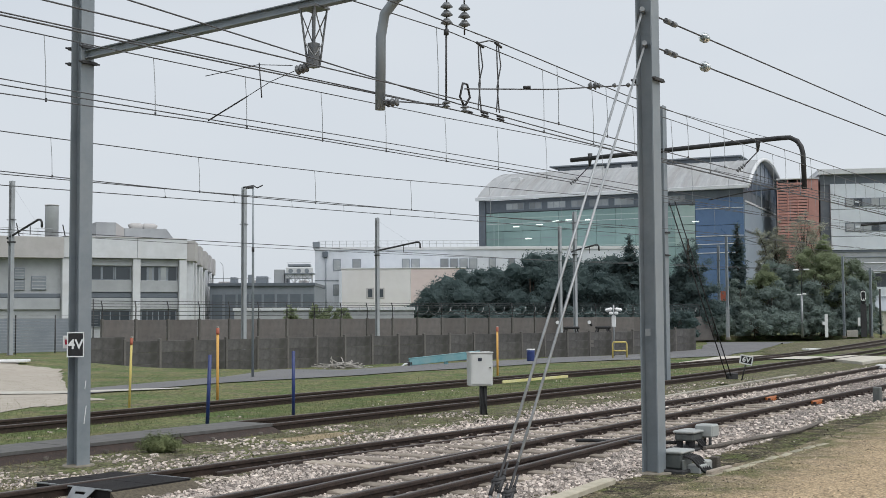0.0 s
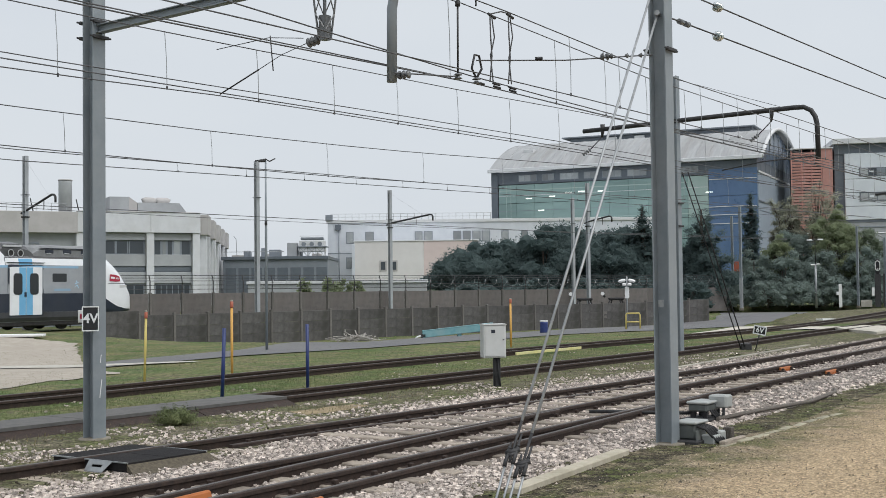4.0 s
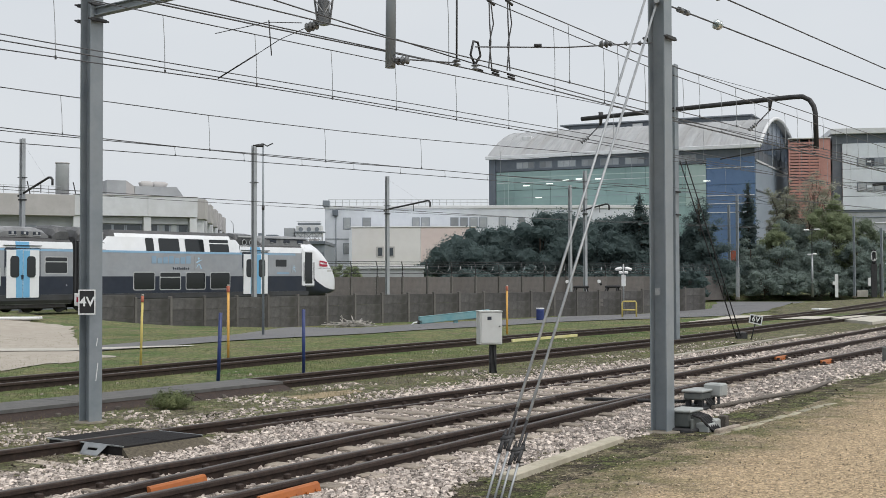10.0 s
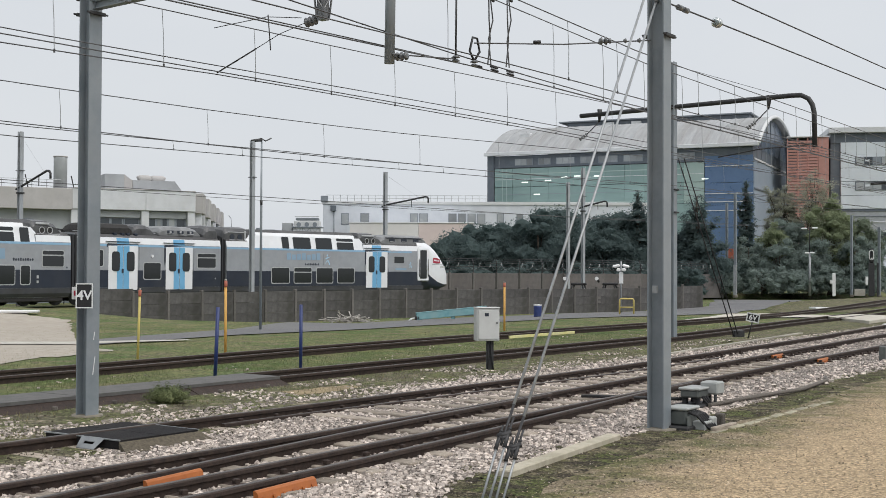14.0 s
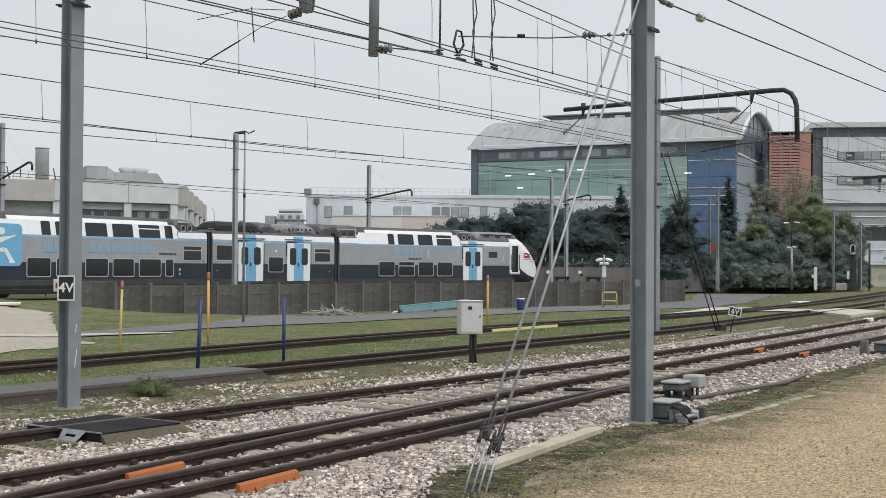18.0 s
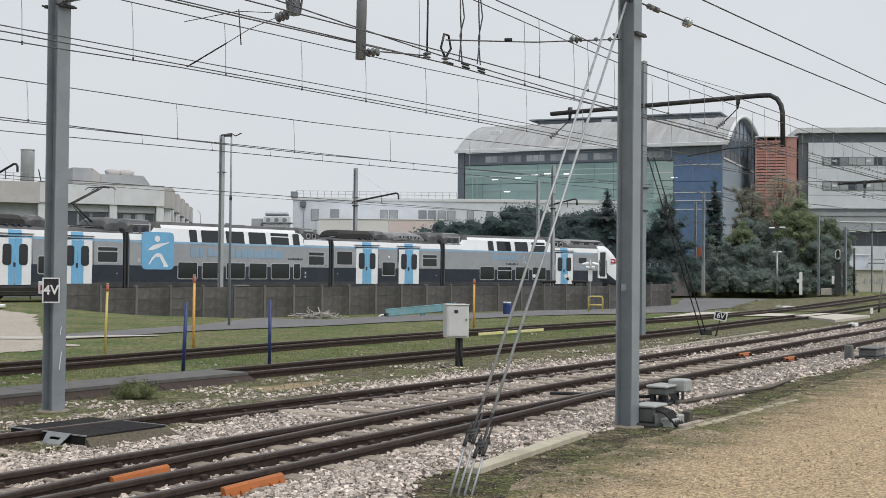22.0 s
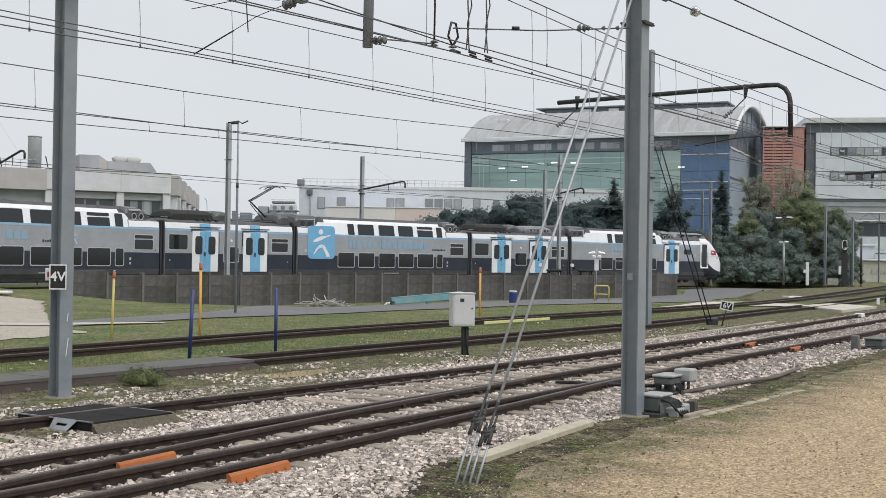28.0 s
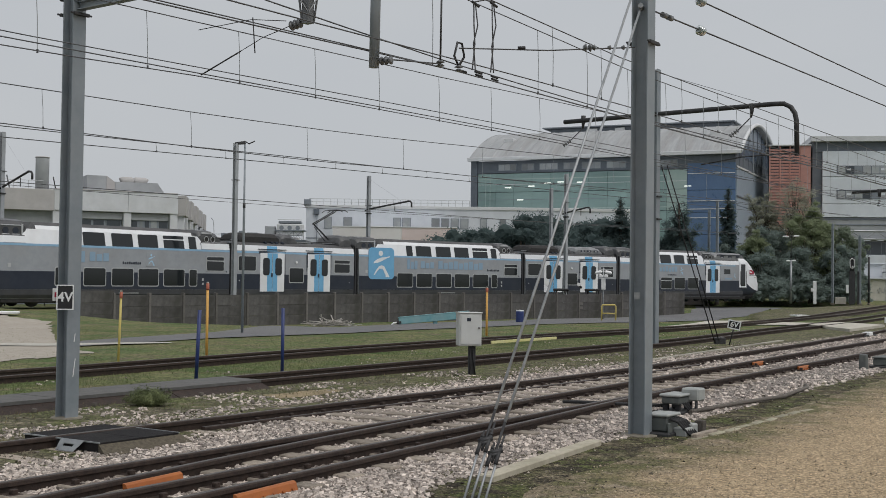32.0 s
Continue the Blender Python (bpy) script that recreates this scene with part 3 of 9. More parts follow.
def plate(profile, x0, x1, z0, z1, proud, r=0.08, bottom=None, side=-1, sag=0.0):
    """A rounded plate lying on the flank, with a rim's thickness."""
    bm = bmesh.new()
    pts = []
    for cx, cz, a0 in ((x1 - r, z1 - r, 0), (x0 + r, z1 - r, 90), (x0 + r, z0 + r, 180), (x1 - r, z0 + r, 270)):
        for k in range(4):
            a = radians(a0 + 30 * k)
            pts.append((cx + r * math.cos(a), cz + r * math.sin(a)))
    front = [bm.verts.new((x, side * (half(profile, z) + proud), z)) for x, z in pts]
    back = [bm.verts.new((x, side * (half(profile, z) - 0.01), z)) for x, z in pts]
    bm.faces.new(front)
    k = len(pts)
    for i in range(k):
        j = (i + 1) % k
        bm.faces.new((front[i], back[i], back[j], front[j]))
    bmesh.ops.recalc_face_normals(bm, faces=bm.faces)
    return bm


def window(t, profile, x0, x1, z0, z1, split=False, rim=None):
    w = part("window", plate(profile, x0 - 0.05, x1 + 0.05, z0 - 0.05, z1 + 0.05, 0.010, 0.12), M[rim or "t_frame"], t)
    if split:
        zc = z0 + (z1 - z0) * 0.72
        part("pane", plate(profile, x0, x1, z0, zc - 0.03, 0.016, 0.06), M["t_glass"], w)
        part("pane", plate(profile, x0, x1, zc + 0.03, z1, 0.016, 0.06), M["t_glass"], w)
    else:
        part("pane", plate(profile, x0, x1, z0, z1, 0.016, 0.08), M["t_glass"], w)
    return w


def passenger_door(t, xc, w=1.86, z0=0.75, z1=3.12):
    part("door_surround", plate(LOW, xc - w / 2 - 0.11, xc + w / 2 + 0.11, z0 - 0.05, z1 + 0.03, 0.009, 0.12), M["t_dark"], t)
    for sgn in (-1, 1):
        a, b = (xc - w / 2, xc - 0.012) if sgn < 0 else (xc + 0.012, xc + w / 2)
        leaf = part("door", plate(LOW, a, b, z0, z1 - 0.09, 0.022, 0.03), M["t_white"], t, "white sliding door leaf with a blue stripe")
        inner = (xc - 0.39, xc - 0.02) if sgn < 0 else (xc + 0.02, xc + 0.39)
        part("stripe", plate(LOW, inner[0], inner[1], z0 + 0.01, z1 - 0.1, 0.026, 0.005), M["t_blue"], leaf)
        wx = xc + sgn * 0.47
        part("pane", plate(LOW, wx - 0.25, wx + 0.25, 1.72, 2.74, 0.032, 0.15), M["t_glass"], leaf)
    part("button", plate(LOW, xc - 0.1, xc + 0.02, 1.62, 1.85, 0.036, 0.03), M["t_dark"], t)
    part("stripe", plate(LOW, xc - 0.39, xc + 0.39, 3.13, 3.44, 0.014, 0.005), M["t_blue"], t, "sky blue stripe over the door")
    part("rain_gutter", boxed(xc - w / 2 - 0.15, -1.50, 3.24, xc + w / 2 + 0.15, -1.40, 3.265, 0.006), M["t_dark"], t)


def hump(t, x0, x1, z0, z1, w, material="t_equip", lead=0.5, tail=0.5, label=""):
    """A rounded roof casing with sloping ends."""
    bm = bmesh.new()
    prof = [(-w, z0), (-w, z0 + (z1 - z0) * 0.55), (-w * 0.8, z0 + (z1 - z0) * 0.88), (-w * 0.4, z1), (w * 0.4, z1), (w * 0.8, z0 + (z1 - z0) * 0.88), (w, z0 + (z1 - z0) * 0.55), (w, z0)]
    rings = []
    for x, k in ((x0, 0.35), (x0 + lead * 0.4, 0.8), (x0 + lead, 1), (x1 - tail, 1), (x1 - tail * 0.4, 0.8), (x1, 0.35)):
        rings.append([bm.verts.new((x, y * (0.9 + 0.1 * k), z0 + (z - z0) * k)) for y, z in prof])
    for a, b in zip(rings, rings[1:]):
        for i in range(len(prof)):
            j = (i + 1) % len(prof)
            bm.faces.new((a[i], b[i], b[j], a[j]))
    bm.faces.new(rings[0])
    bm.faces.new(rings[-1][::-1])
    bmesh.ops.recalc_face_normals(bm, faces=bm.faces)
    return part("roof_equipment", bm, M[material], t, label)


def louvres(t, x0, x1, z, y, n=3):
    """Dark openings with pale lips along a roof casing."""
    for i in range(n):
        x = x0 + (x1 - x0) * (i + 0.5) / n
        w = (x1 - x0) / n * 0.32
        v = part("roof_vent", boxed(x - w, y - 0.02, z - 0.09, x + w, y + 0.12, z + 0.09, 0.02), M["t_dark"], t)
        part("lip", boxed(x - w, y - 0.05, z - 0.11, x + w, y, z - 0.085, 0.008), M["t_frame"], v)
        part("cover", boxed(x - w * 0.35, y - 0.04, z - 0.05, x + w * 0.25, y - 0.021, z + 0.06, 0.01), M["t_frame"], v)


def end_casing(t, o):
    """The dark rounded casing on the low roof between the gangway and the upper deck."""
    c = hump(t, o + 0.12, o + 1.95, 3.5, 4.3, 1.22, lead=0.35, tail=0.12, label="dark rounded roof casing at the car's end")
    for x in (0.75, 1.3):
        part("duct", tubed([(o + x, -1.12, 3.72), (o + x, -1.26, 3.72)], 0.16, 12), M["t_dark"], c, "round dark duct opening")
        part("duct_rim", tubed([(o + x - 0.2, -1.25, 3.53), (o + x + 0.2, -1.25, 3.53)], 0.03, 6), M["t_frame"], c)
    part("cover_strip", boxed(o + 0.5, -1.24, 3.95, o + 1.7, -1.18, 4.0, 0.01), M["t_frame"], c)
    part("side_plate", boxed(o + 1.62, -1.25, 3.5, o + 1.72, -1.2, 4.05, 0.01), M["t_frame"], c)


def vent_unit(t, x0, x1):
    """The ribbed ventilation unit on the slope at the upper deck's end."""
    c = hump(t, x0, x1, 3.5, 4.24, 1.24, lead=0.25, tail=0.7, label="dark ribbed ventilation unit")
    for k in range(2):
        x = x0 + (x1 - x0) * (0.34 + 0.26 * k)
        part("duct", tubed([(x, -1.12, 3.7), (x, -1.28, 3.7)], 0.13, 12), M["t_under"], c, "round dark duct opening")
        part("duct_ring", tubed([(x + 0.16 * math.cos(a), -1.29, 3.7 + 0.16 * math.sin(a)) for a in [i * math.pi / 6 for i in range(13)]], 0.022, 5), M["t_frame"], c)
    part("grille", boxed(x0 + 0.3, -1.26, 3.98, x1 - 0.75, -1.18, 4.08, 0.015), M["t_frame"], c)
    part("foot_rail", boxed(x0 + 0.3, -1.3, 3.49, x1 - 0.1, -1.2, 3.53, 0.01), M["t_frame"], c)


def bogie(t, xc):
    b = part("bogie", boxed(xc - 1.55, -1.02, 0.38, xc + 1.55, 1.02, 0.62, 0.06), M["t_under"], t)
    for dx in (-0.95, 0.95):
        for y in (-0.82, 0.82):
            bm = bmesh.new()
            tube(bm, [(xc + dx, y - 0.065, 0.42), (xc + dx, y + 0.065, 0.42)], 0.42, 18)
            part("wheel", bm, M["darksteel"], b)
            part("axle_box", boxed(xc + dx - 0.16, y * 1.18 - 0.08, 0.28, xc + dx + 0.16, y * 1.18 + 0.08, 0.56, 0.04), M["t_under"], b)


def underframe(t, x0, x1):
    part("underframe", boxed(x0, -1.28, 0.2, x1, 1.28, 0.5, 0.05), M["t_under"], t)


def gangway(t, x):
    bm = bmesh.new()
    for i in range(5):
        w = 1.30 if i % 2 else 1.36
        box(bm, x - 0.25 + i * 0.1, -w, 0.6, x - 0.15 + i * 0.1, w, 3.5 if i % 2 else 3.55)
    part("gangway", bm, M["t_gang"], t, "black folded rubber gangway bellows")


def bars(t, profile, x0, x1, z0, z1, material, n=1, gap=0.12, name="lettering"):
    """Unreadable lettering as plain bars."""
    w = (x1 - x0 - gap * (n - 1)) / n
    for i in range(n):
        a = x0 + i * (w + gap)
        part(name, plate(profile, a, a + w, z0, z1 - (0, 0.24, 0.12)[i % 3] * (z1 - z0), 0.013, min(0.03, (z1 - z0) / 3)), M[material], t)


def emblem(t, profile, x0, x1, z0, z1):
    """A blue rounded square with a white dot and two white strokes."""
    large = x1 - x0 > 1
    e = part("emblem", plate(profile, x0, x1, z0, z1, 0.018, 0.28 * (x1 - x0) / 2.3), M["t_blue" if large else "t_grey"], t, "sky blue rounded emblem with white strokes" if large else "grey emblem panel with pale blue strokes")
    w, h = x1 - x0, z1 - z0
    bm = bmesh.new()

    def put(pts):
        v = [bm.verts.new((x0 + w * a, -(half(profile, z0 + h * c) + 0.024), z0 + h * c)) for a, c in pts]
        bm.faces.new(v)
    put([(0.47 + 0.085 * math.cos(radians(a)), 0.82 + 0.085 * math.sin(radians(a))) for a in range(0, 360, 24)])
    put([(0.18, 0.50), (0.34, 0.52), (0.5, 0.57), (0.66, 0.65), (0.83, 0.71), (0.84, 0.74), (0.7, 0.71), (0.5, 0.69), (0.34, 0.64), (0.22, 0.56)])
    put([(0.2, 0.13), (0.3, 0.3), (0.4, 0.41), (0.5, 0.44), (0.56, 0.38), (0.52, 0.33), (0.43, 0.34), (0.34, 0.26), (0.23, 0.13)])
    put([(0.5, 0.44), (0.6, 0.42), (0.68, 0.3), (0.8, 0.12), (0.82, 0.07), (0.66, 0.07), (0.67, 0.12), (0.58, 0.28), (0.52, 0.36)])
    part("strokes", bm, M["t_white" if large else "t_sky"], e)
    return e


def livery(t, profile, x0, x1, top):
    """Skirt, dark band, blue line and white band along the flanks."""
    bands("skirt", t, "t_skirt", "grey lower skirt panel", profile, x0, x1, 0.44, 0.88, 0.007)
    bands("lower_band", t, "t_dark", "dark blue-grey lower band", profile, x0, x1, 0.885, 1.77)
    bands("blue_line", t, "t_line", "", profile, x0, x1, 3.0, 3.11, 0.007)


def single_car(paired):
    L = 9.95
    t = thing("train_car", "low grey, white and blue train car with two white double doors", "train car", "cars of the train")
    x0, x1 = -L / 2 + 0.22, L / 2 - 0.22
    part("body", shell(LOW, x0, x1), M["t_grey"], t, "grey flanks")
    livery(t, LOW, x0, x1, 3.7)
    bands("upper_band", t, "t_white", "white band under the roof", LOW, x0, x1, 3.135, 3.46, 0.006)
    bands("roof", t, "t_roof", "dirty grey roof", LOW, x0, x1, 3.465, 3.7, 0.006)
    o = -L / 2
    part("window_panel", plate(LOW, o + 0.33, o + 2.1, 1.8, 2.97, 0.008, 0.03), M["t_grey"], t)
    window(t, LOW, o + 0.48, o + 1.74, 1.98, 2.8)
    passenger_door(t, o + 3.0)
    window(t, LOW, o + 4.36, o + 5.46, 1.32, 2.16)
    part("side_camera", plate(LOW, o + 4.82, o + 4.97, 2.45, 2.6, 0.05, 0.07), M["t_white"], t)
    passenger_door(t, o + 6.74)
    part("window_panel", plate(LOW, o + 7.85, o + 9.6, 1.8, 2.97, 0.008, 0.03), M["t_grey"], t)
    window(t, LOW, o + 8.05, o + 9.35, 1.94, 2.7, True)
    bars(t, LOW, o + 2.15, o + 2.45, 2.86, 2.9, "t_skirt", 1)
    bars(t, LOW, o + 7.32, o + 7.5, 2.8, 2.88, "t_dark", 1)
    for z, x in ((1.35, 0.5), (1.3, 9.3)):
        part("latch", plate(LOW, o + x, o + x + 0.07, z, z + 0.07, 0.012, 0.02), M["t_frame"], t)
    hump(t, o + 0.9, o + 3.95, 3.66, 4.22, 1.02, "t_under", 0.35, 0.25, label="black roof equipment casing")
    hump(t, o + 4.0, o + 5.4, 3.66, 4.24, 0.95, "t_equip", 0.4, 0.5, "dark rounded roof casing")
    if not paired:
        hump(t, o + 5.7, o + 8.6, 3.66, 4.2, 1.05, "t_fairing", 0.5, 0.7, "grey roof casing with vents")
        louvres(t, o + 6.1, o + 8.2, 3.86, -1.05)
    hump(t, o + 8.72, o + 9.72, 3.6, 4.32, 1.2, "t_equip", 0.4, 0.12, "dark rounded casing beside the gangway")
    for x in (2.7, 3.2, 3.55, 4.05):
        part("roof_bracket", boxed(o + x - 0.09, -1.2, 3.58, o + x + 0.09, -1.02, 3.72, 0.02), M["t_dark"], t)
    part("roof_rail", tubed([(o + 0.4, -0.75, 3.76), (L / 2 - 0.4, -0.75, 3.76)], 0.02, 6), M["galv"], t)
    underframe(t, x0 + 0.3, x1 - 0.3)
    bogie(t, o + 1.5)
    bogie(t, -o - 1.5)
    gangway(t, L / 2)
    if paired:
        pantograph(t, o + 8.3)
    return t


def pantograph(t, x):
    p = part("pantograph", boxed(x - 0.5, -0.55, 3.78, x + 0.9, 0.55, 3.86, 0.02), M["darksteel"], t, "raised black single-arm pantograph")
    part("lower_arm", tubed([(x + 0.75, 0, 3.9), (x - 0.75, 0, 4.98)], 0.05, 8), M["darksteel"], p)
    part("pull_rod", tubed([(x + 0.45, 0.12, 3.86), (x - 0.6, 0.12, 4.82)], 0.022, 6), M["darksteel"], p)
    for y in (-0.12, 0.12):
        part("upper_arm", tubed([(x - 0.75, y, 4.98), (x + 1.05, y, 5.86)], 0.035, 8), M["darksteel"], p)
    for dx in (-0.2, 0.25):
        part("contact_strip", tubed([(x + 1.05 + dx, -0.95, 5.8), (x + 1.05 + dx, -0.7, 5.92), (x + 1.05 + dx, 0.7, 5.92), (x + 1.05 + dx, 0.95, 5.8)], 0.025, 6), M["darksteel"], p)
    for dx, y in ((-0.4, -0.5), (0.8, -0.5), (-0.4, 0.5), (0.8, 0.5)):
        part("insulator", tubed([(x + dx, y, 3.64), (x + dx, y, 3.8)], 0.06, 8), M["insulator"], p)


def raised(t, x0, x1):
    """The upper deck with its sloping white shoulders and dark roof."""
    bm = bmesh.new()
    up = [(y, z) for y, z in HIGH if z >= 2.98]
    rings = []
    for x, zt in ((x0, 3.3), (x0 + 0.18, 3.62), (x0 + 0.5, 3.9), (x0 + 0.9, 4.3), (x1 - 0.9, 4.3), (x1 - 0.5, 3.92), (x1 - 0.22, 3.62), (x1, 3.3)):
        ring = [(y, min(z, zt - 0.02 * i)) for i, (y, z) in enumerate(up)]
        rings.append([bm.verts.new((x, -y, z)) for y, z in ring] + [bm.verts.new((x, y, z)) for y, z in ring[::-1]])
    k = len(rings[0])
    for a, b in zip(rings, rings[1:]):
        for i in range(k - 1):
            f = bm.faces.new((a[i], b[i], b[i + 1], a[i + 1]))
            f.material_index = 1 if f.calc_center_median().z > (4.04 if x0 + 0.95 < f.calc_center_median().x < x1 - 0.95 else 3.72) else 0
    bm.faces.new(rings[0])
    bm.faces.new(rings[-1][::-1])
    bmesh.ops.recalc_face_normals(bm, faces=bm.faces)
    return part("upper_deck", bm, [M["t_white"], M["t_roof"]], t, "white upper deck with a dirty grey roof")


NOSE = [(1.45, 0.4), (1.45, 4.0)]
FLAT = [(1.45, 0.4), (1.45, 3.0), (1.44, 3.75)]


def low_ends(t, x0, a, b, x1):
    """The body up to the upper deck, with low roofs at both ends."""
    part("body", shell([p for p in LOW if p[1] <= 3.0], x0, x1), M["t_grey"], t, "grey flanks")
    for u, v in ((x0, a), (b, x1)):
        part("end_body", shell([(1.44, 2.9)] + [p for p in LOW if p[1] > 3.0], u, v), M["t_grey"], t)
        bands("upper_band", t, "t_white", "white band", LOW, u, v, 3.135, 3.46, 0.006)
        bands("roof", t, "t_roof", "", LOW, u, v, 3.465, 3.7, 0.006)


def double_car(big):
    L = 15.45
    t = thing("train_car", "double-deck grey, white and blue train car with " + ("a large blue emblem" if big else "dark windows"), "train car", "cars of the train")
    o = -L / 2
    x0, x1 = o + 0.22, -o - 0.22
    low_ends(t, x0, o + 1.75, o + 13.1, x1)
    livery(t, LOW, x0, x1, 3.7)
    raised(t, o + 1.5, o + 13.4)
    for a, b in ((5.13, 6.5), (6.93, 8.3), (8.66, 10.0)):
        window(t, HIGH, o + a, o + b, 3.06, 3.8, rim="t_white")
    window(t, HIGH, o + 10.4, o + 11.85, 3.06, 3.8, True, rim="t_white")
    for a in (4.28, 12.2):
        window(t, HIGH, o + a, o + a + 0.54, 3.06, 3.8, rim="t_white")
    for a, b in ((3.46, 4.78), (5.17, 6.5), (6.93, 8.3), (8.66, 10.0), (10.4, 11.85), (12.22, 12.74)):
        window(t, LOW, o + a, o + b, 1.08, 1.96)
    window(t, LOW, o + 13.5, o + 14.78, 1.94, 2.7, True)
    d = 11.75 if big else 7.6
    bars(t, LOW, o + d, o + d + 1.2, 2.2, 2.34, "t_dark", 9, 0.045)
    bars(t, LOW, o + 4.3, o + 5.2, 2.25, 2.9, "t_pale", 3, 0.07)
    bars(t, LOW, o + 5.5, o + 6.7, 2.32, 2.8, "t_pale", 3, 0.08)
    if big:
        bars(t, LOW, o + 7.1, o + 11.3, 2.28, 2.84, "t_pale", 9, 0.09)
    bars(t, LOW, o + 7.4, o + 8.7, 0.66, 0.71, "t_frame", 1)
    part("sign_plate", plate(LOW, o + 13.15, o + 13.27, 1.35, 1.5, 0.012, 0.02), M["t_frame"], t)
    part("sign_plate", plate(LOW, o + 13.15, o + 13.27, 1.13, 1.25, 0.012, 0.02), M["t_frame"], t)
    part("latch", plate(LOW, o + 14.95, o + 15.03, 1.85, 1.93, 0.012, 0.02), M["t_dark"], t)
    part("latch", plate(LOW, o + 0.75, o + 0.92, 1.95, 2.15, 0.012, 0.03), M["t_frame"], t)
    if big:
        emblem(t, FLAT, o + 1.0, o + 3.15, 1.56, 3.6)
    else:
        emblem(t, LOW, o + 9.15, o + 9.85, 2.1, 2.85)
    end_casing(t, o)
    vent_unit(t, o + 12.95, o + 14.8)
    part("roof_rail", tubed([(-o - 1.0, -0.7, 3.85), (-o - 0.1, -0.7, 3.78)], 0.05, 6), M["darksteel"], t)
    underframe(t, x0 + 0.3, x1 - 0.3)
    bogie(t, o + 1.6)
    bogie(t, -o - 1.6)
    gangway(t, L / 2)
    return t


def front_car():
    L = 17.45
    t = thing("train_car", "leading double-deck train car with a sloping white nose", "train car", "cars of the train")
    o = -L / 2
    x0 = o + 0.22
    nose = o + 16.0
    low_ends(t, x0, o + 1.75, o + 10.8, nose)
    bands("skirt", t, "t_skirt", "grey lower skirt panel", LOW, x0, nose + 0.2, 0.44, 0.88, 0.007)
    bands("lower_band", t, "t_dark", "dark blue-grey lower band", LOW, x0, nose, 0.885, 1.77)
    bands("blue_line", t, "t_line", "", LOW, x0, nose - 0.9, 3.0, 3.11, 0.007)
    raised(t, o + 1.5, o + 11.05)
    window(t, HIGH, o + 4.27, o + 4.8, 3.06, 3.8, rim="t_white")
    for a, b in ((5.13, 6.5), (6.9, 8.2)):
        window(t, HIGH, o + a, o + b, 3.06, 3.8, rim="t_white")
    window(t, HIGH, o + 8.6, o + 9.98, 3.06, 3.8, True, rim="t_white")
    for a, b, k in ((3.48, 4.78, 0), (5.17, 6.5, 1), (6.92, 8.2, 0), (8.63, 9.98, 0)):
        window(t, LOW, o + a, o + b, 1.08, 1.96, bool(k))
    bars(t, LOW, o + 6.0, o + 7.1, 2.13, 2.26, "t_dark", 9, 0.045)
    emblem(t, LOW, o + 7.45, o + 8.1, 2.12, 2.88)
    bars(t, LOW, o + 4.6, o + 7.2, 2.45, 2.86, "t_pale", 7, 0.08)
    passenger_door(t, o + 11.94)
    part("window_panel", plate(LOW, o + 12.95, o + 15.62, 1.8, 3.08, 0.008, 0.25), M["t_grey"], t)
    part("pane", plate(LOW, o + 13.5, o + 14.36, 2.33, 2.74, 0.014, 0.04), M["t_glass"], t)
    bars(t, LOW, o + 13.6, o + 14.6, 1.88, 2.0, "t_pale", 1)
    emblem(t, LOW, o + 14.75, o + 15.2, 1.98, 2.45)
    # white nose, lofted forwards
    bm = bmesh.new()
    def along(x):
        return o + (x if x < 16.9 else 16.9 + (x - 16.9) * 1.06)

    def half_width(x):
        return float(np.interp(x, (15.7, 17.4, 18.2, 18.6, 18.8), (1.465, 1.45, 1.36, 1.2, 0.9)))

    low_rows = [(0.94, 0.0), (0.98, 0.5), (1.0, 1.0)]
    high_rows = [(1.0, 0.14), (1.0, 0.28), (1.0, 0.42), (1.0, 0.56), (0.97, 0.73), (0.82, 0.89), (0.45, 0.98), (0.0, 1.0)]
    xs = [15.7 + 0.2 * i for i in range(15)] + [18.6, 18.7, 18.76, 18.8]
    rings = []
    for x in xs:
        top = float(np.interp(x, (15.7, 16.6, 17.1, 17.6, 18.05, 18.4, 18.65, 18.8), (3.98, 3.95, 3.72, 3.34, 2.88, 2.38, 1.88, 1.45)))
        wide = half_width(x)
        foot = float(np.interp(x, (15.7, 17.6, 18.8), (0.62, 0.62, 0.9)))
        mark = max(foot + 0.03, float(np.interp(x, (15.7, 16.6, 16.95, 17.55, 18.1, 18.8), (1.74, 1.7, 1.42, 1.1, 0.96, 0.93))))
        ring = [(y * wide, foot + (mark - foot) * z) for y, z in low_rows] + [(y * wide, mark + (top - mark) * z) for y, z in high_rows]
        rings.append([bm.verts.new((along(x), -y, z)) for y, z in ring] + [bm.verts.new((along(x), y, z)) for y, z in ring[-2::-1]])
    k = len(rings[0])
    for a, b in zip(rings, rings[1:]):
        for i in range(k):
            j = (i + 1) % k
            f = bm.faces.new((a[i], b[i], b[j], a[j]))
            f.smooth = True
            c = f.calc_center_median()
            u = c.x - o
            if i < 2 or i >= k - 3:
                f.material_index = 1
            elif 17.3 < u < 18.4 and abs(c.y) < 0.9 and c.z > 2.3:
                f.material_index = 2
    bm.faces.new(rings[0])
    bm.faces.new(rings[-1][::-1])
    bmesh.ops.recalc_face_normals(bm, faces=bm.faces)
    nose_part = part("nose", bm, [M["t_white"], M["t_dark"], M["t_glass"]], t, "sloping white cab nose with dark chin and windscreen")
    part("chin", shell([(1.1, 0.3), (1.25, 0.45), (1.32, 0.7)], o + 14.9, o + 17.9), M["t_under"], t, "dark front apron")
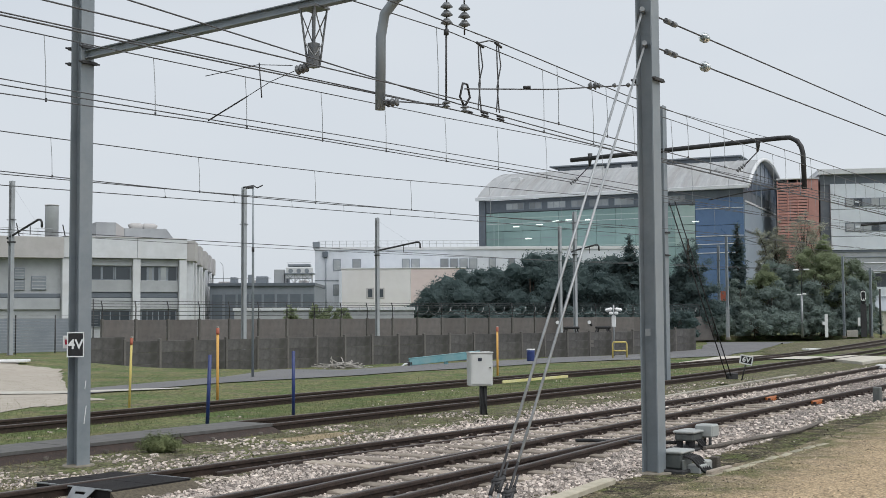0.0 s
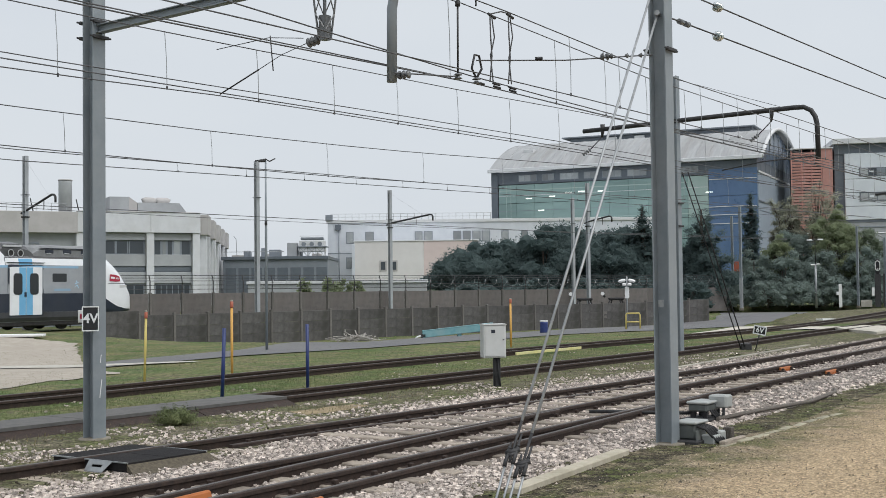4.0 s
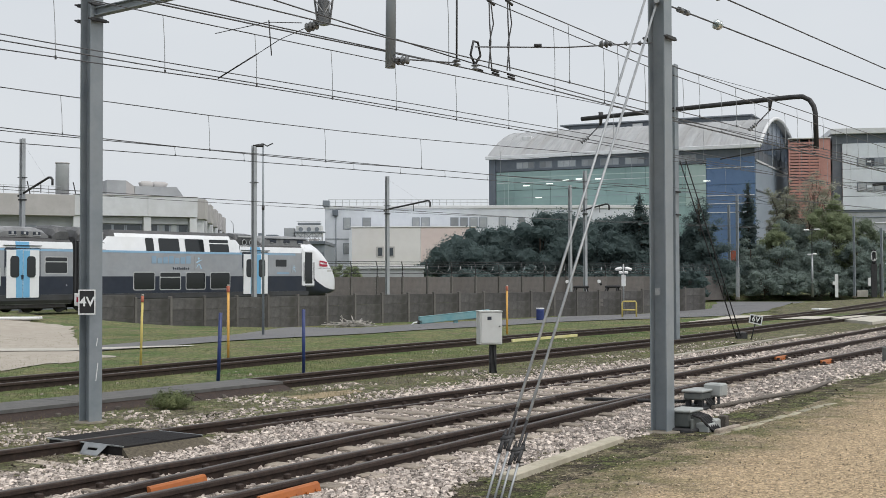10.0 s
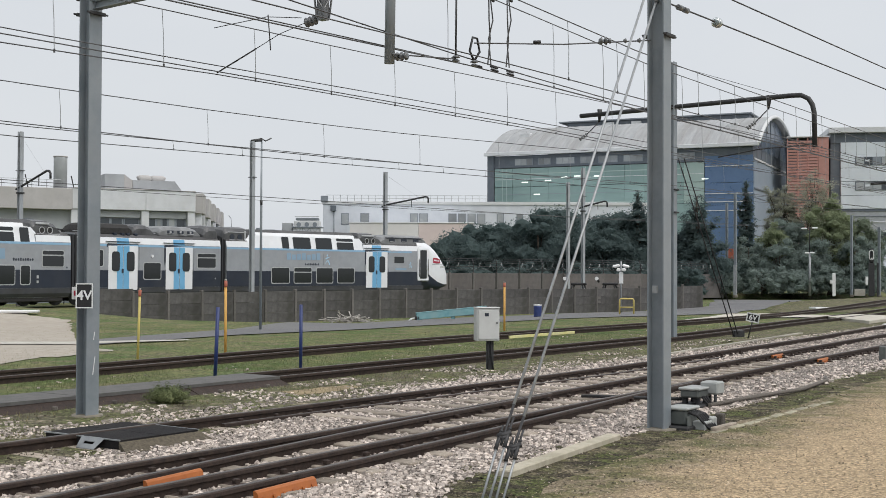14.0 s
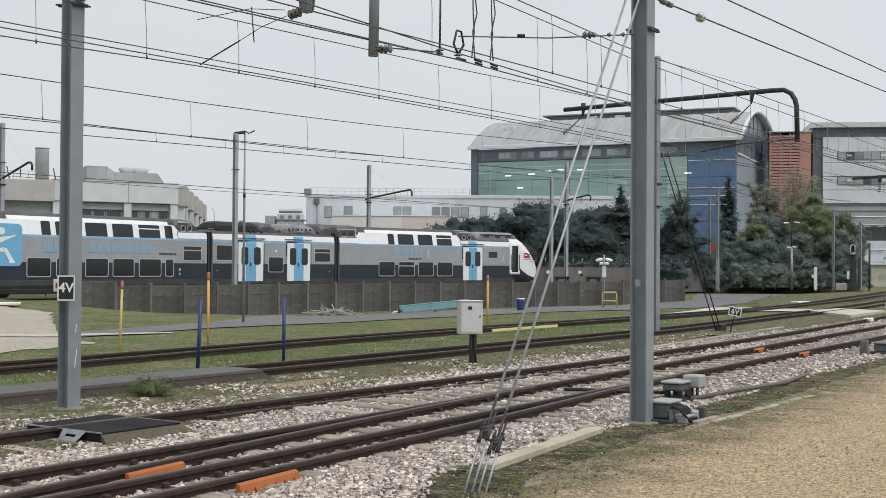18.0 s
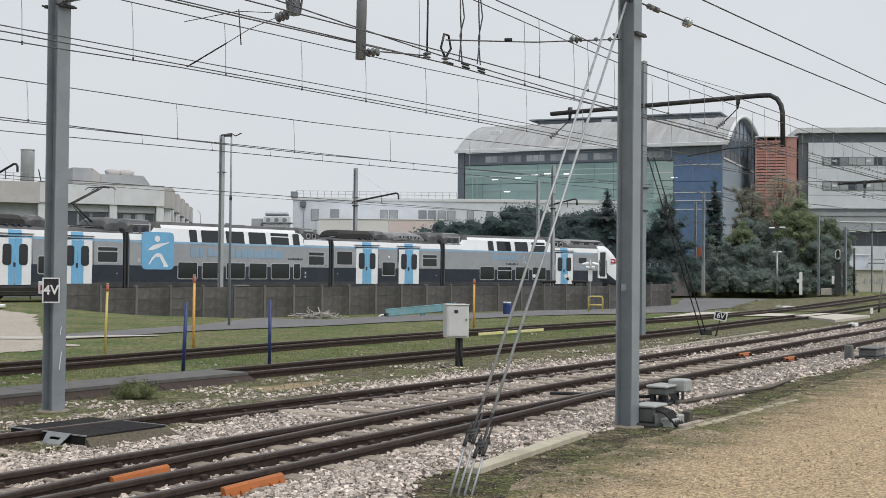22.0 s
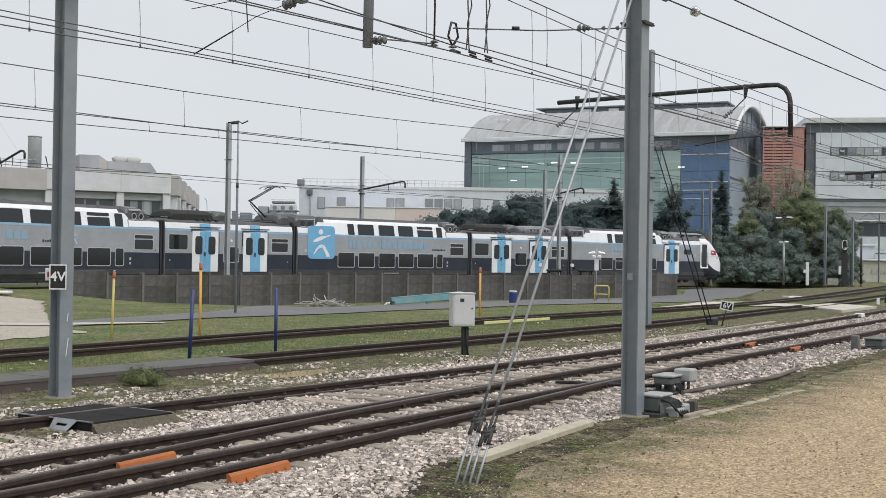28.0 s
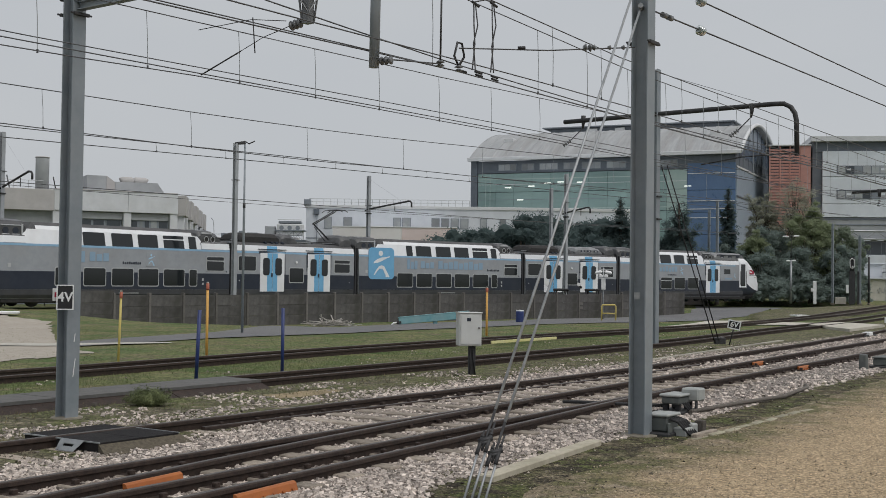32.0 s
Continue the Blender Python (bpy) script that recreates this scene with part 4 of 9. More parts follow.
    part("snow_plough", boxed(o + 17.0, -1.0, 0.18, o + 17.9, 1.0, 0.55, 0.12), M["t_under"], t)
    # cab door, emblem, lamps
    part("door_frame", plate(NOSE, o + 15.62, o + 16.66, 1.2, 3.3, 0.03, 0.08), M["t_white"], t)
    door = part("cab_door", plate(NOSE, o + 15.86, o + 16.48, 1.32, 3.2, 0.036, 0.05), M["t_glass"], t, "dark cab doorway")
    for x in (15.75, 16.58):
        part("grab_rail", tubed([(o + x, -1.53, 1.45), (o + x, -1.53, 2.6)], 0.022, 6), M["darksteel"], door)
    part("step", boxed(o + 15.9, -1.55, 1.14, o + 16.6, -1.40, 1.24, 0.02), M["galv"], door)

    def patch(name, corners, material, label):
        pb = bmesh.new()
        for q in corners:
            v = []
            for x, z in q:
                v.append(pb.verts.new((along(x), -(half_width(x) + 0.025), z)))
            pb.faces.new(v)
        part(name, pb, M[material], nose_part, label)
    patch("emblem", [((17.08, 2.38), (17.45, 2.34), (17.43, 2.7), (17.1, 2.72)), ((17.45, 2.34), (17.8, 2.36), (17.72, 2.62), (17.43, 2.7))], "t_red", "small red emblem")
    patch("emblem_bar", [((17.16, 2.5), (17.42, 2.48), (17.42, 2.58), (17.16, 2.6)), ((17.48, 2.46), (17.68, 2.46), (17.68, 2.55), (17.48, 2.56))], "t_white", "")
    patch("headlight", [((17.75, 2.02), (18.25, 2.06), (18.25, 2.18), (17.75, 2.16))], "lamp_lens", "")
    patch("panel_seam", [((17.0, 2.24), (18.2, 2.24), (18.2, 2.265), (17.0, 2.265))], "t_skirt", "")
    end_casing(t, o)
    vent_unit(t, o + 10.5, o + 12.6)
    hump(t, o + 12.5, o + 16.75, 3.55, 4.16, 1.22, "t_fairing", 0.7, 0.5, "grey roof fairing with dark openings")
    for x in (13.5, 14.6, 15.7):
        v = part("roof_vent", boxed(o + x - 0.26, -1.25, 3.72, o + x + 0.26, -1.1, 3.9, 0.03), M["t_dark"], t)
        part("lip", boxed(o + x - 0.2, -1.27, 3.7, o + x + 0.1, -1.2, 3.74, 0.01), M["t_frame"], v)
    part("roof_strake", boxed(o + 12.9, -1.27, 3.955, o + 16.4, -1.14, 3.985, 0.01), M["t_dark"], t)
    underframe(t, x0 + 0.3, o + 16.8)
    bogie(t, o + 1.6)
    bogie(t, o + 13.6)
    return t


TRAIN = [(front_car(), 9.95, 27.4), (single_car(False), 0.0, 9.95), (double_car(True), -15.45, 0.0), (single_car(True), -25.4, -15.45),
         (double_car(False), -40.85, -25.4), (single_car(False), -50.8, -40.85)]
WAY = [(0, -101.8), (2, -96.7), (3, -94.15), (4, -91.57), (6, -86.48), (7, -83.92), (8, -81.4), (9, -78.83), (10, -76.27), (11, -73.77), (12, -71.28), (13, -68.78),
       (14, -66.32), (15, -63.8), (16, -61.25), (17, -58.66), (18, -56.12), (19, -53.5), (20, -50.82), (21, -48.2), (22, -45.5), (23, -42.88),
       (24, -40.47), (25, -38.32), (26, -36.45), (27, -34.88), (28, -33.57), (29, -32.4), (30, -31.25), (31, -30.12), (32, -29.02)]
RAIL_Z = 0.10


def car_pose(s0, s1):
    """The pose of a car whose near flank spans s0 to s1 along the curve."""
    a, b = Vector(line(s0)), Vector(line(s1))
    d = b - a
    c = (a + b) / 2 + Vector((-d.y, d.x, 0)).normalized() * 1.45
    return Matrix.Translation((c.x, c.y, RAIL_Z + c.z)) @ Matrix.Rotation(math.atan2(d.y, d.x), 4, "Z") @ Matrix.Rotation(-math.atan2(d.z, math.hypot(d.x, d.y)), 4, "Y")


# ---------------------------------------------------------------- overhead line: masts
M["linepost"] = mat("weathered_galvanised_post", (0.30, 0.32, 0.34), (0.38, 0.40, 0.42), 4, 0.6, 0.1, bump=0.08, stain=(0.24, 0.245, 0.25), sscale=1.0)
M["footing"] = mat("dirty_concrete", (0.17, 0.15, 0.12), (0.26, 0.235, 0.19), 10, 0.95, bump=0.5)


def h_beam(bm, z0, z1, w=0.2, flange=0.016, web=0.011):
    """An upright H section; its flanges face across the tracks."""
    a, f, k = w / 2, w / 2 - flange, web / 2
    ring = [(-a, -a), (a, -a), (a, -f), (k, -f), (k, f), (a, f), (a, a), (-a, a), (-a, f), (-k, f), (-k, -f), (-a, -f)]
    lo, hi = [bm.verts.new((x, y, z0)) for x, y in ring], [bm.verts.new((x, y, z1)) for x, y in ring]
    for i in range(12):
        j = (i + 1) % 12
        bm.faces.new((lo[i], lo[j], hi[j], hi[i]))
    bm.faces.new(hi)
    bm.faces.new(lo[::-1])


def yard_pose(x, y, z=0.0, lean=0.0):
    return Matrix.Translation((x, y, z)) @ Matrix.Rotation(math.pi / 2 - TURN, 4, "Z") @ Matrix.Rotation(radians(lean), 4, "X")


def mast(x, y, height, w, label, lean=0.0, parent_pose=None):
    t = thing("catenary_mast", label, "mast", "catenary masts", m=parent_pose or yard_pose(x, y, 0, lean))
    bm = bmesh.new()
    h_beam(bm, -0.05, height, w)
    part("post", bm, M["linepost" if parent_pose else "greysteel"], t)
    part("footing", tubed([(0, 0, -0.2), (0, 0, 0.0), (0, 0, 0.025)], w * 1.0, 14), M["footing"], t, "small dirty concrete footing")
    return t


def collar(t, z, w, material="darksteel"):
    c = part("collar", boxed(-w / 2 - 0.02, -w / 2 - 0.05, z - 0.02, w / 2 + 0.02, -w / 2 - 0.012, z + 0.02, 0.005), M[material], t)
    part("collar", boxed(-w / 2 - 0.02, w / 2 + 0.012, z - 0.02, w / 2 + 0.02, w / 2 + 0.05, z + 0.02, 0.005), M[material], t)
    for y in (-w / 2 - 0.03, w / 2 + 0.03):
        part("bolt", tubed([(-w / 2 - 0.06, y, z), (w / 2 + 0.06, y, z)], 0.012, 6), M["darksteel"], c)


def bell(bm, p, d, n=3, r=0.06, gap=0.055):
    """A row of insulator sheds from p along d."""
    d = Vector(d).normalized()
    p = Vector(p)
    for i in range(n):
        a = p + d * (i * gap)
        tube(bm, [a, a + d * gap * 0.3, a + d * gap * 0.55], r * 0.45, 10, r1=r)
        tube(bm, [a + d * gap * 0.55, a + d * gap * 0.75], r, 10, r1=r * 0.4)


sign_mast = mast(-4.3, 14.83, 7.6, 0.19, "grey painted steel catenary mast with a portal beam")
collar(sign_mast, 5.09, 0.19)
collar(sign_mast, 4.90, 0.19)
bm = bmesh.new()
# portal beam, level, square to the tracks (local -y is across, towards the camera)
for a, b in ((-0.05, -0.04), (0.04, 0.05)):
    box(bm, -0.05, -9.0, 5.0 + a, 0.05, -0.1, 5.0 + b)
box(bm, -0.006, -9.0, 4.96, 0.006, -0.1, 5.04)
part("beam", bm, M["greysteel"], sign_mast, "long grey steel cross beam", m=Matrix.Translation((0, 0, 5.0)) @ Matrix.Rotation(-0.022, 4, "X") @ Matrix.Translation((0, 0, -5.0)))


def lettering(text, size, parent, m, material, name="letters"):
    """Raised lettering in the built-in font, turned into a mesh."""
    cu = bpy.data.curves.new(name, "FONT")
    cu.body, cu.size, cu.extrude, cu.align_x, cu.align_y, cu.offset = text, size, 0.002, "CENTER", "CENTER", size * 0.022
    tmp = bpy.data.objects.new(name, cu)
    scene.collection.objects.link(tmp)
    me = bpy.data.meshes.new_from_object(tmp.evaluated_get(bpy.context.evaluated_depsgraph_get()))
    bpy.data.objects.remove(tmp)
    me.materials.clear()
    me.materials.append(material)
    ob = new(name, me)
    ob.parent = parent
    ob.matrix_basis = m
    return ob


def face_camera(x, y, z, turn=0.0):
    """Upright, its front (-y) turned to the standpoint, then by turn degrees."""
    return Matrix.Translation((x, y, z)) @ Matrix.Rotation(-math.atan2(x, y) + radians(turn), 4, "Z")


def signboard(board, w, h, text, size, e=0.018):
    """White rim and letters on a black plate whose front is -y."""
    rim = bmesh.new()
    for a, b, c, d in ((-w / 2, -h / 2, w / 2, -h / 2 + e), (-w / 2, h / 2 - e, w / 2, h / 2), (-w / 2, -h / 2 + e, -w / 2 + e, h / 2 - e), (w / 2 - e, -h / 2 + e, w / 2, h / 2 - e)):
        box(rim, a, -0.016, b, c, -0.011, d)
    part("rim", rim, M["white"], board)
    lettering(text, size, board, Matrix.Translation((0, -0.014, 0)) @ Matrix.Rotation(math.pi / 2, 4, "X"), M["white"])


inv = sign_mast.matrix_basis.inverted()
board = part("sign_plate", boxed(-0.1, -0.01, -0.15, 0.1, 0.01, 0.15, 0.003), M["black"], sign_mast, "black plate lettered 4V in white",
             m=inv @ face_camera(-4.285, 14.62, 1.47, -8))
signboard(board, 0.2, 0.30, "4V", 0.158, 0.014)
small = part("side_plate", boxed(-0.05, -0.008, -0.075, 0.05, 0.008, 0.075, 0.003), M["white"], sign_mast, "small white plate with a red mark", m=inv @ face_camera(-4.405, 14.68, 1.5, 20))
part("mark", boxed(-0.03, -0.0125, -0.03, 0.03, -0.0085, 0.03, 0.001), M["t_red"], small)
for z, h in ((0.98, 0.05), (0.62, 0.11)):
    part("paint_mark", boxed(-0.012, -0.002, -h, 0.0, 0.0, h, 0.001), M["white"], sign_mast, m=Matrix.Translation((0.02, -0.0975, z)) @ Matrix.Rotation(radians(8), 4, "Y"))

# lattice bracket under the beam, its insulator and steady arms
bracket = part("lattice_bracket", bmesh.new(), M["insulator"], sign_mast, "tapered lattice hanging bracket")
bm = bmesh.new()
yb = -3.72
for sx in (-1, 1):
    for sy in (-1, 1):
        tube(bm, [(sx * 0.10, yb + sy * 0.10, 5.04), (sx * 0.045, yb + sy * 0.045, 4.42)], 0.011, 4)
    tube(bm, [(sx * 0.10, yb - 0.10, 5.0), (sx * 0.072, yb + 0.072, 4.68)], 0.008, 4)
    tube(bm, [(sx * 0.072, yb + 0.072, 4.68), (sx * 0.055, yb - 0.055, 4.5)], 0.008, 4)
for sy in (-1, 1):
    tube(bm, [(-0.10, yb + sy * 0.10, 5.0), (0.072, yb + sy * 0.072, 4.68)], 0.008, 4)
    tube(bm, [(0.072, yb + sy * 0.072, 4.68), (-0.055, yb + sy * 0.055, 4.5)], 0.008, 4)
box(bm, -0.045, yb - 0.045, 4.40, 0.045, yb + 0.045, 4.66)
box(bm, -0.12, yb - 0.12, 5.02, 0.12, yb + 0.12, 5.045)
bm.to_mesh(bracket.data)
bm.free()
bm = bmesh.new()
bell(bm, (0, yb + 0.08, 4.42), (0, 1, -0.15), 3, 0.055)
part("insulator", bm, M["insulator"], sign_mast)
part("steady_arm", tubed([(0, yb + 0.25, 4.4), (0.0, yb + 0.62, 4.32), (0, yb + 0.95, 4.2)], 0.004, 6), M["darksteel"], sign_mast)
part("steady_arm", tubed([(0, yb + 0.95, 4.2), (0, yb + 1.55, 3.99)], 0.008, 6), M["darksteel"], sign_mast)
part("steady_post", tubed([(0, yb + 0.78, 4.55), (0, yb + 0.74, 4.16)], 0.0065, 6), M["darksteel"], sign_mast)
part("steady_arm", tubed([(0, yb + 0.3, 4.46), (0, yb + 0.8, 4.53), (0, yb + 1.6, 4.5)], 0.0045, 6), M["darksteel"], sign_mast)

# bent hanging tube on the same beam
yj = -4.61
part("hanging_tube", tubed([(0, yj - 0.75, 5.07), (0, yj - 0.45, 5.05), (0, yj - 0.2, 4.97), (0, yj - 0.05, 4.83), (0, yj, 4.6), (0, yj + 0.01, 3.86)], 0.052, 12), M["greysteel"], sign_mast, "bent steel hanging tube")
bm = bmesh.new()
bell(bm, (0, yj - 0.06, 3.92), (0, -1, -0.02), 3, 0.045)
part("insulator", bm, M["insulator"], sign_mast)

guyed = mast(2.46, 13.76, 7.4, 0.2, "grey painted steel catenary mast held by two guy rods")
collar(guyed, 4.45, 0.2)
part("small_plate", boxed(-0.1185, -0.035, 1.545, -0.1155, 0.03, 1.625, 0.001), M["galv"], guyed)
for i, (top, foot) in enumerate((((2.40, 13.70, 5.25), (0.33, 9.40, 0.02)), ((2.42, 13.70, 4.86), (0.44, 9.42, 0.02)))):
    g = thing("guy_rod", "galvanised steel guy rod clamped to two anchor rods in the ground", "guy rod", "guy rods of the mast")
    a, b = Vector(top), Vector(foot)
    way = (b - a).normalized()
    k = 0.915 + 0.012 * i
    p = a.lerp(b, k)
    side = Vector((0.034, 0.005, 0.008))
    part("rod", tubed([a, p - way * 0.3], 0.0135, 8), M["galv"], g)
    part("turnbuckle", tubed([p - way * 0.3, p + way * 0.1], 0.012, 8), M["darksteel"], g, "dark threaded end of the rod")
    yoke = part("clamp", tubed([p - side * 1.7, p + side * 1.7], 0.021, 8), M["darksteel"], g, "cast clamp joining guy and anchor rods")
    part("clamp_jaw", tubed([p + way * 0.03 - side * 1.2, p + way * 0.03 + side * 1.2], 0.016, 8), M["darksteel"], yoke)
    for sx in (-1, 1):
        q = p + side * sx
        part("sleeve", tubed([q - way * 0.03, q + way * 0.13], 0.017, 8), M["darksteel"], yoke)
        part("threaded_end", tubed([q - way * (0.13 + 0.03 * sx), q], 0.010, 6), M["darksteel"], yoke)
        part("anchor_rod", tubed([q, b + Vector((0.028 * sx, 0, -0.06))], 0.0105, 8), M["galv"], g)
        part("lock_nut", tubed([q - way * 0.055, q - way * 0.035], 0.017, 6), M["darksteel"], yoke)
    part("shackle", tubed([a + Vector((-0.02, -0.08, 0)), a + Vector((0.02, 0.1, 0))], 0.03, 8), M["galv"], g)

far_mast = mast(6.1, 32.28, 7.4, 0.22, "grey steel catenary mast with a long curved-end cross arm")
collar(far_mast, 3.4, 0.22)
collar(far_mast, 4.0, 0.22)
part("arm", tubed([(0, 2.74, 6.16), (0, 0, 6.2), (0, -3.21, 6.25), (0, -3.49, 6.24), (0, -3.67, 6.14), (0, -3.77, 5.98), (0, -3.81, 5.8), (0, -3.83, 4.92)], 0.062, 10), M["darksteel"], far_mast, "dark cross arm bent down at its end")
part("tie", tubed([(0, -0.1, 7.3), (0, -2.9, 6.3)], 0.006, 5), M["darksteel"], far_mast)
part("anchor", boxed(-0.15, -0.12, -0.05, 0.15, 0.12, 0.18, 0.02), M["darksteel"], far_mast, m=far_mast.matrix_basis.inverted() @ Matrix.Translation((8.4, 34.45, 0)))
for y in (-2.66, 2.14):
    h = part("hanger", tubed([(0, y, 6.3), (0, y, 6.1), (0, y + 0.02, 5.95)], 0.07, 8, r1=0.03), M["darksteel"], far_mast)
    part("steady_arm", tubed([(0, y, 5.97), (-0.2, y + 0.28, 5.62)], 0.016, 6), M["darksteel"], h)
    bm = bmesh.new()
    bell(bm, (-0.2, y + 0.28, 5.62), (-0.3, 0.5, -0.45), 4, 0.06, 0.07)
    part("insulator", bm, M["insulator"], h)
part("steady_arm", tubed([(0, -3.79, 5.0), (0, -2.41, 4.95), (0, -1.31, 4.8)], 0.018, 6), M["darksteel"], far_mast)
side_mast = mast(19.2, 43.0, 7.6, 0.22, "grey steel catenary mast beside the main track")
part("arm", tubed([(0, 0.3, 5.3), (0, -0.2, 5.3)], 0.06, 8), M["darksteel"], side_mast)
arm = part("cross_arm", tubed([(16.25, 46.0, 5.22), (19.2, 43.0, 5.3)], 0.055, 8), M["darksteel"], side_mast, "dark cross arm", m=side_mast.matrix_basis.inverted())
part("hanger", tubed([(17.0, 45.25, 5.3), (17.0, 45.25, 5.0)], 0.09, 8, r1=0.05), M["darksteel"], arm)
bm = bmesh.new()
bell(bm, (17.0, 45.25, 4.9), (-0.15, 0.05, -1), 3, 0.07, 0.09)
part("insulator", bm, M["insulator"], arm)
cable = thing("guy_cable", "pair of black guy cables from mast to ground", "guy cable")
for dx in (0, 0.16):
    part("cable", tubed([(6.3 + dx, 32.4, 4.85), (8.28 + dx * 0.8, 34.4, -0.05)], 0.017, 6), M["black"], cable)

board = thing("track_sign", "small black sign lettered 6V on a short stake", "sign", m=face_camera(8.6, 33.6, 0.57, -18) @ Matrix.Rotation(radians(11), 4, "Y") @ Matrix.Scale(0.92, 4))
part("stake", tubed([(-0.05, 0.03, -0.68), (0.0, 0.03, 0.0)], 0.02, 6), M["darksteel"], board)
b2 = part("sign_plate", boxed(-0.2, -0.01, -0.135, 0.2, 0.01, 0.135, 0.003), M["black"], board)
signboard(b2, 0.4, 0.27, "6V", 0.22, 0.035)


def line_mast(s, q, top, arm=0.0, arm_z=6.6, rise=0.3, double=False, label="grey steel catenary mast beside the curved track"):
    h = heading(s)
    m = Matrix.Translation(line(s, q, 0)) @ Matrix.Rotation(math.pi / 2 - h, 4, "Z")
    t = mast(0, 0, top, 0.22, label, parent_pose=m)
    if double:
        bm = bmesh.new()
        h_beam(bm, -0.05, top - 0.1, 0.18)
        part("post", bm, M["linepost"], t, m=Matrix.Translation((0.33, 0, 0)))
        part("cap", boxed(-0.15, -0.1, top - 0.05, 0.5, 0.1, top + 0.05, 0.02), M["darksteel"], t)
    collar(t, top - 2.05, 0.26)
    if arm:
        part("arm", tubed([(0, 0.35, arm_z - 0.1), (0, 0, arm_z), (0, -arm + 0.3, arm_z + rise), (0, -arm + 0.1, arm_z + rise - 0.02), (0, -arm, arm_z + rise - 0.14), (0, -arm, arm_z + rise - 0.42)], 0.06, 8), M["darksteel"], t, "bracket arm with a curved end")
        part("clamp", boxed(-0.16, -0.16, arm_z - 0.35, 0.16, 0.16, arm_z - 0.27, 0.01), M["darksteel"], t)
        part("hanger", tubed([(0, -arm * 0.62, arm_z + rise * 0.6), (0, -arm * 0.62, arm_z + rise * 0.6 - 0.45)], 0.025, 5), M["darksteel"], t)
        part("tie", tubed([(0, 0, top - 0.2), (0, -arm * 0.8, arm_z + rise * 0.9)], 0.005, 4), M["galv"], t)
    return t


line_mast(-66.2, -4.6, 9.1, 2.5, 6.2, 0.75)
line_mast(-56.3, 2.3, 9.1, 0, 6.6)
line_mast(-39.5, -4.6, 8.8, 4.4, 6.5, 0.4)
line_mast(-22.0, -4.6, 9.0, 0)
line_mast(-27.0, 2.3, 9.4, 2.4, 6.6)
for x, y, top, lab in ((25.14, 104.2, 8.75, "slim dark steel catenary mast with a white foot"), (26.4, 112.6, 8.4, "pale steel catenary mast behind the wall")):
    post = mast(x, y, top, 0.2, lab)
    collar(post, top - 1.4, 0.22)
    if y < 110:
        part("foot_band", boxed(-0.125, -0.125, 0.0, 0.125, 0.125, 2.6, 0.01), M["galv"], post, "pale painted foot of the mast")

# ---------------------------------------------------------------- overhead line: wires
def overhead(n, upper, lower, drops, r=0.0065, label="overhead line with messenger wire, contact wire and droppers", extend=64):
    t = thing("overhead_line", label, "overhead wire", "overhead lines of the yard")

    def run(rows):
        rows = [(0.0, rows[0][1])] + rows
        a = np.array(rows)
        out = []
        for i in range(41):
            s = extend * i / 40
            out.append((s, float(np.interp(s, a[:, 0], a[:, 1]))))
        return out
    if upper:
        part("messenger_wire", tubed([yard(s, n, z) for s, z in run(upper)], r, 5), M["wire"], t)
    if lower:
        part("contact_wire", tubed([yard(s, n, z) for s, z in run(lower)], r, 5), M["wire"], t)
    if upper and lower:
        ua, la = np.array(upper), np.array(lower)
        for s in drops:
            z1, z0 = float(np.interp(s, ua[:, 0], ua[:, 1])), float(np.interp(s, la[:, 0], la[:, 1]))
            d = part("dropper", tubed([yard(s, n, z1), yard(s + 0.015, n + 0.01, (z1 + z0) / 2), yard(s + 0.03, n, z0)], 0.004, 4), M["galv"], t)
            part("clip", tubed([yard(s + 0.03, n, z0 - 0.012), yard(s + 0.03, n, z0 + 0.025)], 0.011, 5), M["wire"], d)
    return t


overhead(-7.5, [(6.4, 4.31), (8.3, 4.245), (10.9, 4.15), (14, 4.1), (64, 4.2)], [(5.3, 3.94), (8.3, 4.0), (11, 4.07), (16, 4.05), (64, 4.15)], (), 0.0075, "heavy overhead line pair over the near track")
overhead(-7.0, [(9.2, 4.83), (11.2, 4.79), (14.6, 4.66), (30, 4.6), (64, 4.7)], [(5, 3.97), (12, 4.05), (20, 4.06), (64, 4.2)], [12.57, 13.84, 15.05] + [16.4 + 1.4 * i for i in range(18)], 0.007)
overhead(-7.6, [(8, 4.93), (11, 4.98), (13, 4.9), (15.9, 4.78), (30, 4.65), (64, 4.75)], [(5.3, 3.99), (8.3, 4.05), (11, 4.1), (16, 4.09), (64, 4.2)], [10.93, 13.27, 14.61, 15.87] + [17.2 + 1.5 * i for i in range(14)])
overhead(-9.86, [(7, 4.53), (10.3, 4.58), (14.4, 4.65), (17, 4.72), (26, 4.9), (64, 5.2)], [(7, 3.88), (8.9, 3.955), (10.3, 3.985), (14.4, 4.02), (16, 4.04), (64, 4.3)],
         [7.47, 8.87, 10.27, 11.63, 12.95, 14.38, 15.8] + [17.3 + 2.0 * i for i in range(16)])
overhead(-10.6, [(7.5, 4.2), (14.6, 4.31), (64, 4.9)], (), ())
overhead(-9.4, (), [(6.6, 3.87), (9.3, 3.9), (16, 3.98), (64, 4.25)], ())
overhead(-13.3, [(9.4, 4.16), (12.9, 4.19), (15.5, 4.24), (18.2, 4.32), (20.5, 4.42), (30, 4.8), (64, 5.4)], [(9.4, 3.65), (12.9, 3.67), (15.5, 3.7), (18.3, 3.78), (20.5, 3.82), (30, 4.1), (64, 4.6)],
         [10.2, 12.86, 15.52, 18.25, 21.0, 24, 27, 30, 33], 0.007)
